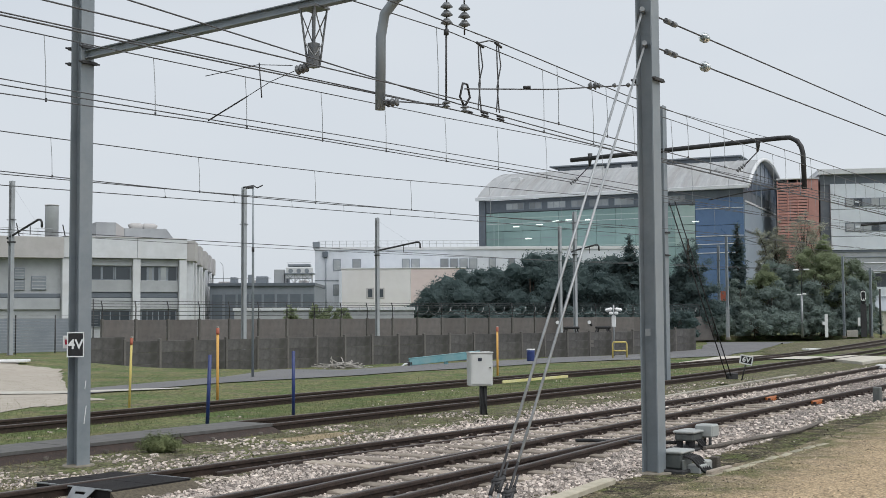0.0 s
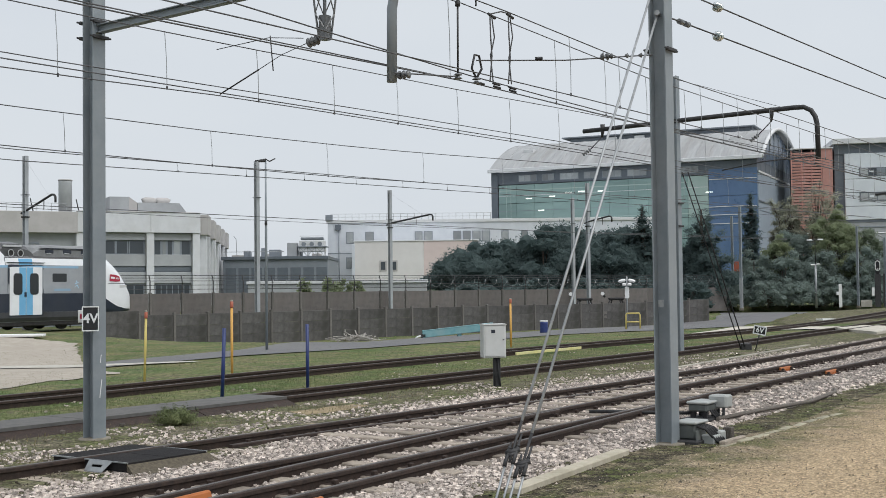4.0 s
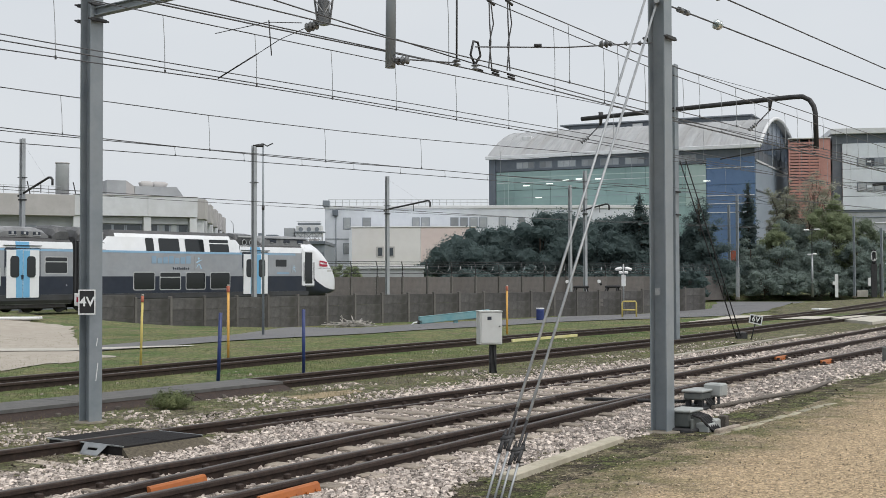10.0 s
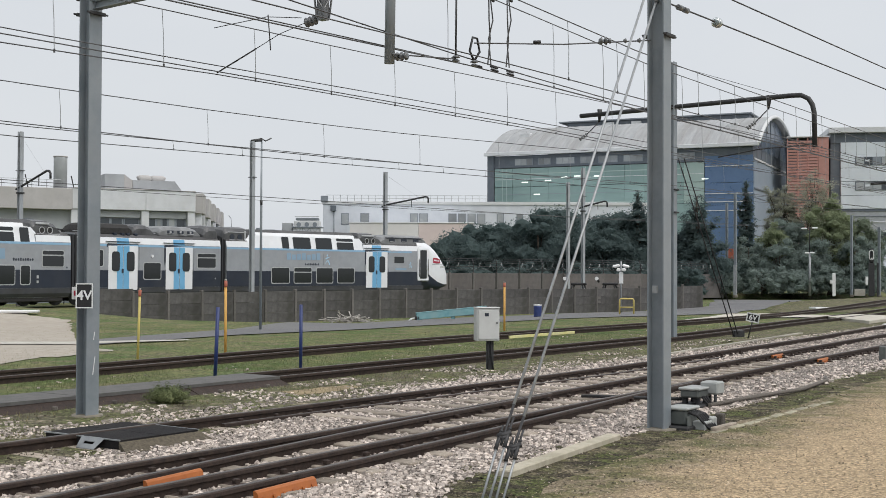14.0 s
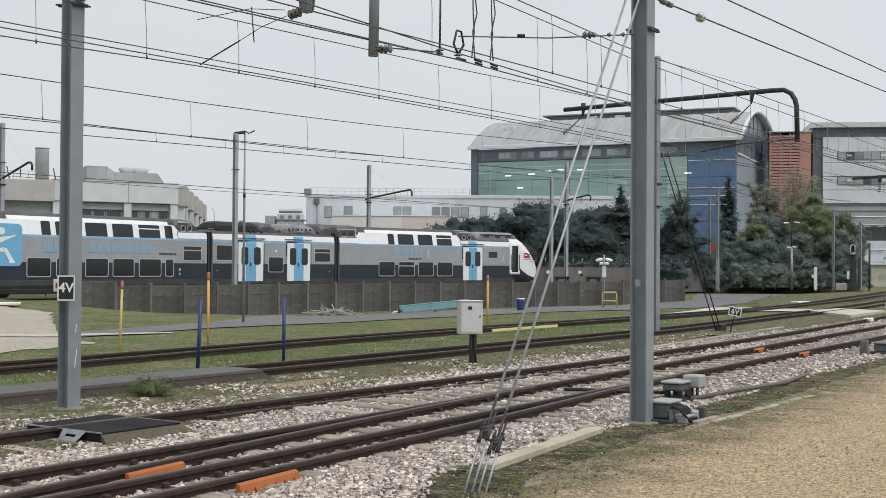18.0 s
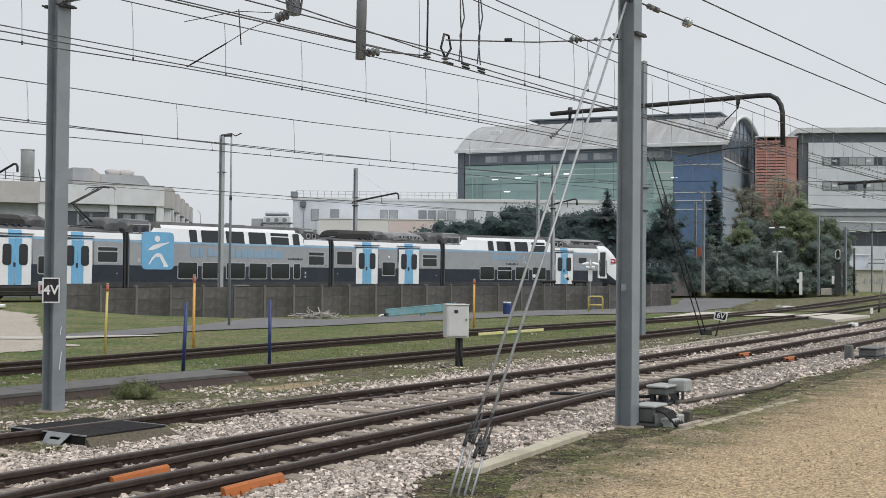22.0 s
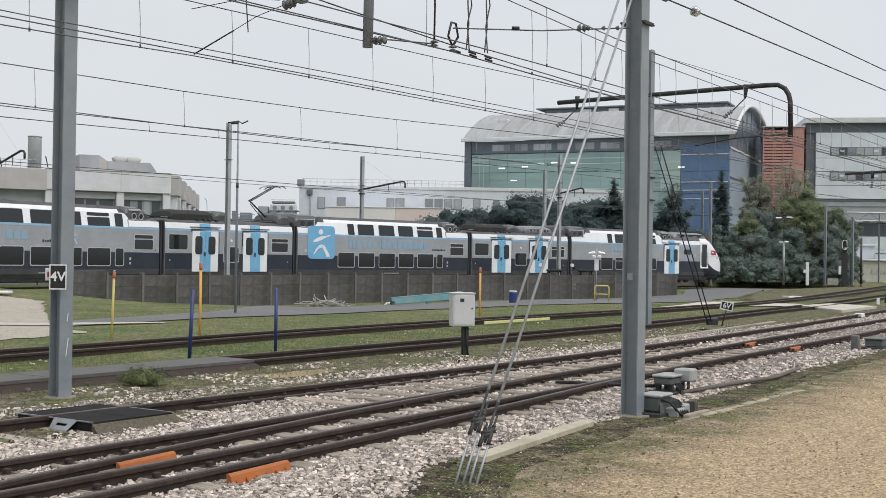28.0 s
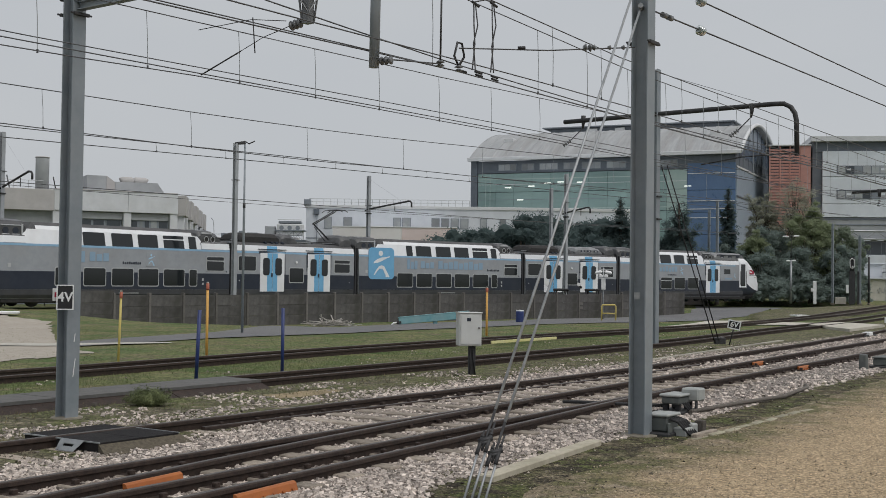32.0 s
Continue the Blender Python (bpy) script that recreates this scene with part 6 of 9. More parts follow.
def glass_hall():
    P0, P1 = (8.0, 210.0), (48.9, 191.0)
    m, L = frame_on(P0, P1)
    D, EAVE, TOP = 35.0, 22.3, 28.4
    t = thing("glass_hall", "large hall with green glass front and ribbed barrel-vault roof", "building", m=m)
    slab("wall", t, "b_dark", 0, L, 0.6, D, 0, EAVE - 0.3, "dark blue-grey walls")
    slab("left_pier", t, "b_dark", -0.1, 1.1, -0.2, 1.0, 0, EAVE - 0.2)
    slab("upper_strip", t, "b_dark", 1.1, L, 0.0, 0.7, EAVE - 2.4, EAVE - 0.3)
    x = 5.0
    for n in (3, 2, 3, 2, 3, 3, 3, 3, 2):
        if x + n * 1.05 < L - 8:
            pane_window(t, x, x + n * 1.05, EAVE - 1.95, EAVE - 0.95, -0.02, n, "b_slate", "b_blind")
        x += n * 1.05 + 1.1
    GX = L * 0.83
    k = 0
    cols = 11
    for i in range(cols):
        a, b = 1.2 + (GX - 1.2) * i / cols, 1.2 + (GX - 1.2) * (i + 1) / cols
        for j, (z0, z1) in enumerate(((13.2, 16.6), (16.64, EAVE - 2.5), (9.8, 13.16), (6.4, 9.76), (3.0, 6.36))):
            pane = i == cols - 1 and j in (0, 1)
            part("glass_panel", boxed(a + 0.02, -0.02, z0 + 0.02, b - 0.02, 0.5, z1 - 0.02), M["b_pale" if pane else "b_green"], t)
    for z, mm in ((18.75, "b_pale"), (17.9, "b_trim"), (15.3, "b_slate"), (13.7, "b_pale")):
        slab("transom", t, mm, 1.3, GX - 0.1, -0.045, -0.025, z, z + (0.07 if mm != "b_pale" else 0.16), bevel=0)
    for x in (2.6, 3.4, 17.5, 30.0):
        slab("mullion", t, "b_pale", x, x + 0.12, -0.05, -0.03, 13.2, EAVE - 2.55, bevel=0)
    for x, z in ((6.2, 17.3), (10.4, 17.5), (13.3, 18.0), (15.6, 18.1), (30.5, 18.6), (37.0, 17.0), (8.4, 15.2), (19, 18.0)):
        part("ceiling_lamp", boxed(x, -0.05, z, x + 1.1, -0.03, z + 0.16), M["b_bright"], t, "lit ceiling lamp behind the glass")
    for i in range(5):
        z0 = 2.2 + i * 3.55
        slab("blue_panel", t, "b_blue", GX + 0.05, L, -0.05, 0.6, z0, z0 + 3.5, bevel=0.02)
    slab("blue_panel", t, "b_blue", GX + 0.05, L, -0.02, 0.6, 19.9, EAVE - 1.6, bevel=0.02)
    # gable wall, below the vault
    for j, z0 in enumerate((2.0, 8.0, 14.0)):
        slab("side_panel", t, "b_side", L - 0.05, L + 0.12, 0.4, D - 0.4, z0, z0 + 5.9, bevel=0.02)
    for z0 in (11.9, 13.3, 14.6, 19.0):
        slab("facade_strip", t, "b_trim", GX + 0.1, L - 0.05, -0.16, -0.06, z0, z0 + 0.12, bevel=0.01)
    slab("side_strip", t, "b_trim", L + 0.12, L + 0.25, 0.4, D - 0.4, 19.95, 20.25, bevel=0.01)
    slab("side_strip", t, "b_dark", L + 0.12, L + 0.25, 0.4, D - 0.4, 15.3, 15.55, bevel=0.01)
    # barrel vault
    bm = bmesh.new()
    n = 18
    ring = []
    for i in range(n + 1):
        f = i / n
        y = -1.2 + (D + 2.4) * f
        z = EAVE + (TOP - EAVE) * (1 - abs(2 * f - 1) ** 2.15)
        ring.append((y, z))
    for i in range(n):
        v = [bm.verts.new(p) for p in ((-0.2, *ring[i]), (L + 1.0, *ring[i]), (L + 1.0, *ring[i + 1]), (-0.2, *ring[i + 1]))]
        bm.faces.new(v)
    bmesh.ops.remove_doubles(bm, verts=bm.verts, dist=0.001)
    r = bmesh.ops.extrude_face_region(bm, geom=bm.faces[:])
    bmesh.ops.translate(bm, vec=(0, 0, -0.35), verts=[e for e in r["geom"] if isinstance(e, bmesh.types.BMVert)])
    bmesh.ops.recalc_face_normals(bm, faces=bm.faces)
    part("roof", bm, M["b_roof"], t, "ribbed grey barrel-vault roof")
    for i in range(23):
        x = -0.1 + (L + 1.0) * i / 22
        part("roof_rib", tubed([(x, y, z + 0.02) for y, z in ring[:12]], 0.06, 4), M["b_roof"], t)
    part("eave_trim", boxed(-0.25, -1.5, EAVE - 0.35, L + 1.1, -1.0, EAVE + 0.25, 0.06), M["b_trim"], t, "white eave trim")
    part("gable_trim", tubed([(L + 1.0, y, z - 0.05) for y, z in ring], 0.33, 6), M["b_trim"], t, "white curved gable trim")
    gm = bmesh.new()
    v = [gm.verts.new((L + 0.05, y, z - 0.3)) for y, z in ring]
    gm.faces.new(v)
    part("gable", gm, M["b_gable"], t, "dark blue glazed gable end")
    for i in range(1, 8):
        y, z = ring[i * 2]
        part("gable_mullion", tubed([(L + 0.1, y, EAVE - 3), (L + 0.1, y, z - 0.3)], 0.05, 4), M["b_slate"], t)
    part("lantern", boxed(9, 15.5, TOP - 0.6, L - 3.5, 21, TOP + 0.75, 0.08), M["b_dark"], t, "dark roof lantern")
    part("lantern_roof", boxed(7.5, 15.0, TOP + 0.75, L - 3.0, 21.5, TOP + 1.0, 0.05), M["b_slate"], t)
    for x, f in ((4.0, 3), (40.0, 3), (21, 8), (27, 8), (16, 8)):
        y, z = ring[f]
        h = part("roof_hatch", boxed(x, y - 0.2, z - 0.2, x + 1.8, y + 1.2, z + 0.55, 0.05), M["b_trim"], t)


glass_hall()


def brick_tower():
    m, L = frame_on((58.2, 205.0), (64.8, 203.5))
    t = thing("louvred_tower", "red terracotta louvred stair tower", "tower", m=m)
    slab("core", t, "b_dark", 0.3, L - 0.1, 0.5, 9, 0, 24.5)
    for i in range(37):
        z = 6.0 + i * 0.5
        part("louvre", boxed(0, -0.1, z, L - 1.7, 0.3, z + 0.36, 0.03), M["b_brick"], t)
    for x in (0.0, 1.7, 3.3, 4.9):
        slab("louvre_post", t, "b_brick", x, x + 0.18, -0.16, 0.35, 6, 24.8)
    slab("side_pier", t, "b_brick", L - 1.65, L, -0.1, 8.5, 5, 24.9)
    slab("coping", t, "b_trim", -0.1, L + 0.1, -0.3, 9, 24.9, 25.1)


brick_tower()


M["hut_wall"] = mat("cream_render", (0.5, 0.48, 0.42), (0.62, 0.6, 0.53), 2, 0.9, bump=0.1, stain=(0.42, 0.4, 0.35), sscale=0.8, samount=0.5)


def side_block():
    m, L = frame_on((65.6, 205.0), (106.0, 198.0))
    t = thing("side_building", "pale metal-clad office building with long window strips", "building", m=m)
    slab("wall", t, "b_dark", 0, L, 0.3, 24, 0, 25.5)
    slab("top_band", t, "b_dark", 0, L, 0.1, 0.5, 24.0, 25.7)
    slab("roof_edge", t, "b_trim", -0.4, L, -0.9, 24, 25.7, 26.6, "white projecting roof edge")
    for i, z in enumerate((12.9, 15.2, 17.5, 19.8, 22.0)):
        slab("cladding_panel", t, "b_clad", 1.6, L, -0.2, 0.4, z + 0.03, min(24.1, z + 2.25), bevel=0.03)
    for z in (20.3, 16.1):
        frame_ = part("window", boxed(3.9, -0.28, z - 0.1, L - 0.9, -0.1, z + 1.35, 0.01), M["b_dark"], t, "long strip of windows, some with blinds")
        for i in range(26):
            x = 4.05 + i * (L - 5.1) / 26
            part("pane", boxed(x, -0.3, z, x + (L - 5.1) / 26 - 0.12, -0.281, z + 1.25), M[("b_blind", "b_grey", "b_glass", "b_blind", "b_slate")[(i * 7 + int(z)) % 5]], frame_)
            if i % 4 == 1:
                part("blind", boxed(x + 0.1, -0.315, z + 0.55, x + 0.8, -0.301, z + 0.9), M["b_clad"], frame_)
    slab("lower_wall", t, "b_grey", 0.6, L, 0.0, 0.5, 0, 12.7)
    slab("shadow_gap", t, "b_dark", 0.6, L, -0.1, 0.2, 12.5, 12.85)
    for z in (10.6, 11.6):
        slab("cladding_panel", t, "b_slate", 3.0, L, -0.12, 0.1, z, z + 0.18)
    slab("canopy", t, "b_dark", 7.5, L, -0.9, 0.1, 9.2, 9.45, "dark flat canopy edge")
    for i in range(14):
        part("canopy_lamp", boxed(8.2 + i * 2.1, -0.95, 8.98, 9.3 + i * 2.1, -0.7, 9.18, 0.02), M["b_white"], t, "white lamp under the canopy")
    pane_window(t, 7.6, L - 1, 6.75, 8.8, -0.05, 18, "b_dark")
    slab("cladding_panel", t, "b_clad", 6.0, L, -0.3, 0.2, 4.4, 6.6)
    slab("cladding_panel", t, "b_clad", 6.0, L, -0.3, 0.2, 2.1, 4.35)
    m, L = frame_on((47.0, 128.6), (52.0, 127.4))
    sc = thing("white_hut", "low cream hut with faded graffiti by the far tracks", "hut", m=m)
    slab("wall", sc, "hut_wall", 0, 4.2, 0, 4, -0.1, 2.25)
    slab("roof", sc, "b_white", -0.25, 4.4, -0.3, 4.2, 2.25, 2.42)
    for k in range(9):
        a = 1.0 + k * 0.25
        part("paint_stroke", tubed([(a, -0.012, 0.8), (a + 0.1, -0.012, 1.2 + 0.3 * math.sin(k * 2.1)), (a + 0.2, -0.012, 0.75), (a + 0.28, -0.012, 1.4)], 0.022, 4), M["b_grey"], sc, "faded grey paint stroke")
    sc = thing("white_shed", "white shed with a sloping roof edge behind the hut", "shed", m=frame_on((47.6, 133.0), (53.0, 131.8))[0])
    slab("wall", sc, "b_white", 0, 2.6, 0, 3, -0.1, 3.9)
    slab("roof", sc, "b_clad", -0.2, 2.9, -0.3, 3.2, 3.9, 4.05)
    part("canopy", boxed(2.6, -0.6, 3.0, 5.5, 0.5, 3.12, 0.02), M["b_dark"], sc, "dark flat canopy")
    sc = thing("painted_wall", "low wall with bold black and white graffiti", "wall", m=frame_on((51.6, 129.6), (58.0, 128.0))[0])
    slab("wall", sc, "hut_wall", 0, 7, 0, 0.3, -0.1, 2.0)
    for k in range(12):
        a = 0.2 + k * 0.5
        part("paint_stroke", tubed([(a + 0.4 * math.cos(u), -0.03, 1.0 + 0.75 * math.sin(u * (1 + k % 2))) for u in [0.55 * q for q in range(9)]], 0.07, 5), M["b_dark" if k % 3 else "b_white"], sc, "broad paint stroke")


side_block()


# ---------------------------------------------------------------- trees and far things
# leaf tones, and the light let through below, are raised to carry distance haze
M["leaf_pine"] = mat("dark_pine_foliage", (0.11, 0.153, 0.151), (0.148, 0.194, 0.19), 1.5, 0.95, bump=0, spread=0.12, spec=0.1)
M["leaf_green"] = mat("green_foliage", (0.17, 0.205, 0.155), (0.235, 0.28, 0.2), 1.2, 0.95, bump=0, spread=0.14, spec=0.1)
M["leaf_light"] = mat("light_green_foliage", (0.235, 0.275, 0.175), (0.33, 0.375, 0.235), 1.2, 0.95, bump=0, spread=0.14, spec=0.1)
M["leaf_brown"] = mat("autumn_foliage", (0.33, 0.34, 0.275), (0.43, 0.44, 0.36), 1.2, 0.95, bump=0, spread=0.2, spec=0.1)
M["leaf_dark"] = mat("shaded_green_foliage", (0.225, 0.278, 0.258), (0.275, 0.33, 0.3), 1.2, 0.95, bump=0, spread=0.1, spec=0.1)


def leafy(m, share_=0.62):
    """Lets part of the light pass through the leaves."""
    n, l = m.node_tree.nodes, m.node_tree.links
    b, out = n["Principled BSDF"], n["Material Output"]
    tr, mx = n.new("ShaderNodeBsdfTranslucent"), n.new("ShaderNodeMixShader")
    l.new(b.inputs["Base Color"].links[0].from_socket, tr.inputs["Color"])
    mx.inputs[0].default_value = share_
    l.new(b.outputs["BSDF"], mx.inputs[1])
    l.new(tr.outputs["BSDF"], mx.inputs[2])
    l.new(mx.outputs["Shader"], out.inputs["Surface"])


for k in ("leaf_pine", "leaf_green", "leaf_light", "leaf_brown", "leaf_dark"):
    leafy(M[k])
M["redcap"] = mat("red_orange_cap", (0.30, 0.07, 0.04), (0.38, 0.11, 0.06), 6, 0.5, bump=0)
M["bark"] = mat("rough_bark", (0.05, 0.04, 0.032), (0.11, 0.09, 0.07), 8, 0.95, bump=0.6, bscale=20, stretch=(3, 3, 0.6))


def leaf_cloud(rng, lobes, count, size, flat=1.0):
    """Small leaves gathered round many twig ends."""
    w = np.array([l[3] * l[4] for l in lobes])
    pick = rng.choice(len(lobes), count, p=w / w.sum())
    L = np.array(lobes)[pick]
    d = rng.normal(size=(count, 3)) * 0.55
    c = L[:, :3] + d * L[:, [3, 3, 4]]
    mid = np.average(np.array(lobes)[:, :3], axis=0, weights=w)
    out = c - mid + np.array([0, 0, 0.25 * np.ptp(np.array(lobes)[:, 2])])
    out /= np.linalg.norm(out, axis=1)[:, None] + 1e-6
    a = rng.normal(size=(count, 3)) * 0.42 + out + d * 0.25
    a[:, 2] += 0.35
    a /= np.linalg.norm(a, axis=1)[:, None]
    t1 = np.cross(a, rng.normal(size=(count, 3)))
    t1 /= np.linalg.norm(t1, axis=1)[:, None]
    t2 = np.cross(a, t1)
    s = (size * rng.uniform(0.5, 1.3, count))[:, None]
    if size > 0.08:
        # larger shaded sprays inside close the crown
        deep = rng.uniform(0, 1, count) < 0.14
        c[deep] = mid + (c[deep] - mid) * 0.8
        s[deep] *= 3.2
    v = np.stack([c - t1 * s, c + t2 * s * 0.55 - t1 * s * 0.1, c + t1 * s, c - t2 * s * 0.55 + t1 * s * 0.1], 1).reshape(-1, 3)
    v[:, 2] = np.maximum(v[:, 2], 0.03)
    return v


def clump_cloud(rng, lobes, count, size, ragged=0.12):
    """Leaves over the outside of many overlapping clumps, so that the crown reads as rounded tufts."""
    A = np.array(lobes)
    w = A[:, 3] ** 2
    L = A[rng.choice(len(A), count, p=w / w.sum())]
    d = rng.normal(size=(count, 3))
    d /= np.linalg.norm(d, axis=1)[:, None]
    c = L[:, :3] + d * L[:, [3, 3, 4]] * (1 + ragged * rng.normal(size=(count, 1)))
    near = np.full(count, 9.0)
    for l in A:
        near = np.minimum(near, np.sqrt((((c - l[:3]) / l[[3, 3, 4]]) ** 2).sum(1)))
    keep = near > 0.72
    c, d = c[keep], d[keep]
    k = len(c)
    mid = np.average(A[:, :3], axis=0, weights=w)
    out = c - mid
    out /= np.linalg.norm(out, axis=1)[:, None] + 1e-6
    a = 0.2 * d + 0.3 * out + 0.6 * rng.normal(size=(k, 3))
    a[:, 2] += 0.2
    a /= np.linalg.norm(a, axis=1)[:, None]
    t1 = np.cross(a, rng.normal(size=(k, 3)))
    t1 /= np.linalg.norm(t1, axis=1)[:, None]
    t2 = np.cross(a, t1)
    s = (size * (0.45 + 1.1 * rng.uniform(0, 1, k) ** 2))[:, None]
    v = np.stack([c - t1 * s, c + t2 * s * 0.6 - t1 * s * 0.1, c + t1 * s, c - t2 * s * 0.6 + t1 * s * 0.1], 1).reshape(-1, 3)
    v[:, 2] = np.maximum(v[:, 2], 0.03)
    return v


def tuft_bodies(rng, lobes):
    """Lumpy rounded bodies inside the tufts, as triangles, so that no gap shows black."""
    bm = bmesh.new()
    bmesh.ops.create_icosphere(bm, subdivisions=2, radius=1.0)
    bm.verts.ensure_lookup_table()
    base = np.array([v.co[:] for v in bm.verts])
    tri = np.array([[v.index for v in f.verts] for f in bm.faces])
    bm.free()
    out = []
    for x, y, z, r, rz in lobes:
        v = base * (1 + 0.2 * rng.normal(size=(len(base), 1))) * np.array([r, r, rz]) * 0.8 + np.array([x, y, z])
        v[:, 2] = np.maximum(v[:, 2], 0.02)
        out.append(v[tri].reshape(-1, 3))
    return np.concatenate(out)


def strew(name, v, material, parent=None, label="", per=4):
    """Joins many small faces of per corners into one mesh."""
    n = len(v) // per
    me = bpy.data.meshes.new(name)
    me.vertices.add(len(v))
    me.vertices.foreach_set("co", np.ascontiguousarray(v, dtype=np.float32).ravel())
    me.loops.add(n * per)
    me.loops.foreach_set("vertex_index", np.arange(n * per, dtype=np.int32))
    me.polygons.add(n)
    me.polygons.foreach_set("loop_start", np.arange(0, n * per, per, dtype=np.int32))
    me.materials.append(material)
    me.update(calc_edges=True)
    ob = new(name, me)
    if parent is not None:
        ob.parent = parent
    if label:
        ob["label"] = label
    return ob


def tree(x, y, height, spread, leaf, label, seed, kind="round", count=20000, size=0.1, name="tree", group="trees beyond the train"):
    """A tapered trunk with limbs; round, bushy or tall crowns are tufts, cones and thin crowns are twigs with leaves."""
    rng = np.random.default_rng(seed)
    t = thing(name, label, name.replace("_", " "), group, m=Matrix.Translation((x, y, 0)))
    bm = bmesh.new()
    h0 = height * (0.9 if kind == "cone" else 0.3)
    tube(bm, [(0, 0, -0.1), (0.06, 0.03, h0 * 0.5), (-0.05, 0.0, h0), (0.02, 0.0, height * (0.97 if kind == "cone" else 0.8))], height * 0.026, 8, r1=0.04)
    lobes = []
    tufts = {"cone": 120, "thin": 190, "round": 64, "tall": 130, "bush": 90}[kind]
    waves = [(rng.normal(size=3) * rng.uniform(1.5, 3.5), rng.uniform(0, 6.28)) for _ in range(4)]
    for i in range(tufts):
        if kind == "cone":
            f = (i + rng.uniform(0, 1)) / tufts
            r = spread * (1 - f) ** 0.55 * (0.72 + 0.28 * math.sin(f * 24 + seed)) * rng.uniform(0.3, 1.1) + 0.05
            a = rng.uniform(0, 6.28)
            p = (math.cos(a) * r, math.sin(a) * r, height * (0.1 + 0.88 * f))
            q = 0.22 + 0.17 * spread * (1 - f)
        else:
            d = rng.normal(size=3)
            d /= np.linalg.norm(d)
            k = rng.uniform(0.3, 1.0) ** (0.22 if kind == "round" else 0.4)
            k *= 0.88 + 0.12 * sum(math.sin(float(np.dot(w, d)) * 1.5 + ph) for w, ph in waves) / 1.5
            low = {"round": 0.5, "tall": 0.5, "thin": 0.56, "bush": 0.4}[kind]
            q = spread * rng.uniform(*{"round": (0.17, 0.28), "tall": (0.09, 0.19), "bush": (0.12, 0.22), "thin": (0.1, 0.17)}[kind])
            z = height * (low + (1.0 - low) * d[2] * k) - q * 0.6 * d[2] if d[2] > 0 else height * low * (1 + d[2] * k * 0.95)
            wide = 1.0 if d[2] > 0 or kind == "thin" else rng.uniform(0.8, 1.0) / math.hypot(d[0], d[1])
            p = (d[0] * (spread - q * 0.6) * k * wide, d[1] * (spread - q * 0.6) * k * wide, max(q * 0.5, z))
        lobes.append((*p, q, q * 0.78))
        if i % (2 if kind == "thin" else 4) == 0:
            tube(bm, [(0, 0, min(h0 * rng.uniform(0.4, 1.0), p[2])), (p[0] * 0.5, p[1] * 0.5, p[2] * 0.85), p], 0.05, 4, r1=0.012)
    part("trunk", bm, M["bark"], t, "bare grey-brown trunk and limbs")
    if kind in ("cone", "thin"):
        v = leaf_cloud(rng, lobes, count, size)
    else:
        v = clump_cloud(rng, lobes, count, size, 0.2 if kind == "round" else 0.32)
        strew("inner_foliage", tuft_bodies(rng, lobes), M[leaf], t, "dense inner foliage", per=3)
    strew("crown", v, M[leaf], t, "uneven crown of many small leaves")
    return t


PINE, LEAFY, BUSHY = "broad dark green pine with a rounded crown behind the wall", "light green leafy tree by the tracks", "dense dark green bushy tree"
for i, (x, y, h, w, leaf, kind, lab) in enumerate((
        (2.5, 112, 6.5, 4.7, "leaf_pine", "round", PINE), (-1.0, 113, 4.0, 2.6, "leaf_pine", "bush", PINE), (6.0, 115, 6.9, 4.0, "leaf_pine", "round", PINE),
        (8.9, 112, 8.0, 4.3, "leaf_pine", "round", PINE), (12.2, 115, 8.4, 4.3, "leaf_pine", "round", PINE), (14.9, 112, 8.0, 4.2, "leaf_pine", "round", PINE),
        (17.9, 111, 9.5, 2.5, "leaf_pine", "cone", "open pointed dark pine behind the wall"), (18.4, 114, 7.9, 3.8, "leaf_pine", "round", PINE),
        (23.3, 111, 9.2, 4.2, "leaf_pine", "cone", "broad dark conifer with a rounded top"), (22.4, 114, 6.4, 3.2, "leaf_pine", "round", PINE),
        (26.0, 114, 4.2, 2.2, "leaf_dark", "bush", BUSHY), (29.55, 118, 11.1, 1.9, "leaf_pine", "cone", "slender dark conifer by the blue facade"),
        (31.0, 114.5, 7.1, 2.2, "leaf_light", "tall", LEAFY), (36.3, 119, 12.6, 3.2, "leaf_brown", "thin", "thinning brownish autumn tree"),
        (33.2, 119, 11.6, 2.2, "leaf_brown", "thin", "slender thinning brownish autumn tree"), (36.6, 114.5, 9.1, 2.9, "leaf_light", "tall", "large light green leafy tree"),
        (39.6, 116, 8.0, 2.7, "leaf_green", "tall", "mid green leafy tree by the tracks"), (28.6, 113.5, 5.4, 2.4, "leaf_dark", "bush", BUSHY),
        (33.2, 116, 8.0, 2.4, "leaf_dark", "tall", "dark green leafy tree by the tracks"), (34.2, 112.3, 5.8, 2.7, "leaf_dark", "bush", BUSHY),
        (38.2, 112.4, 6.3, 2.6, "leaf_dark", "bush", BUSHY), (41.3, 117, 6.5, 1.8, "leaf_dark", "bush", "dark green bushy tree by the hut"), (31.2, 112.2, 5.2, 2.5, "leaf_dark", "bush", BUSHY))):
    tree(x, y, h, w, leaf, lab, 40 + i, kind, {"round": 26000, "tall": 32000, "thin": 30000, "bush": 22000, "cone": int(7500 * w)}[kind], 0.09 if leaf == "leaf_pine" else 0.078)
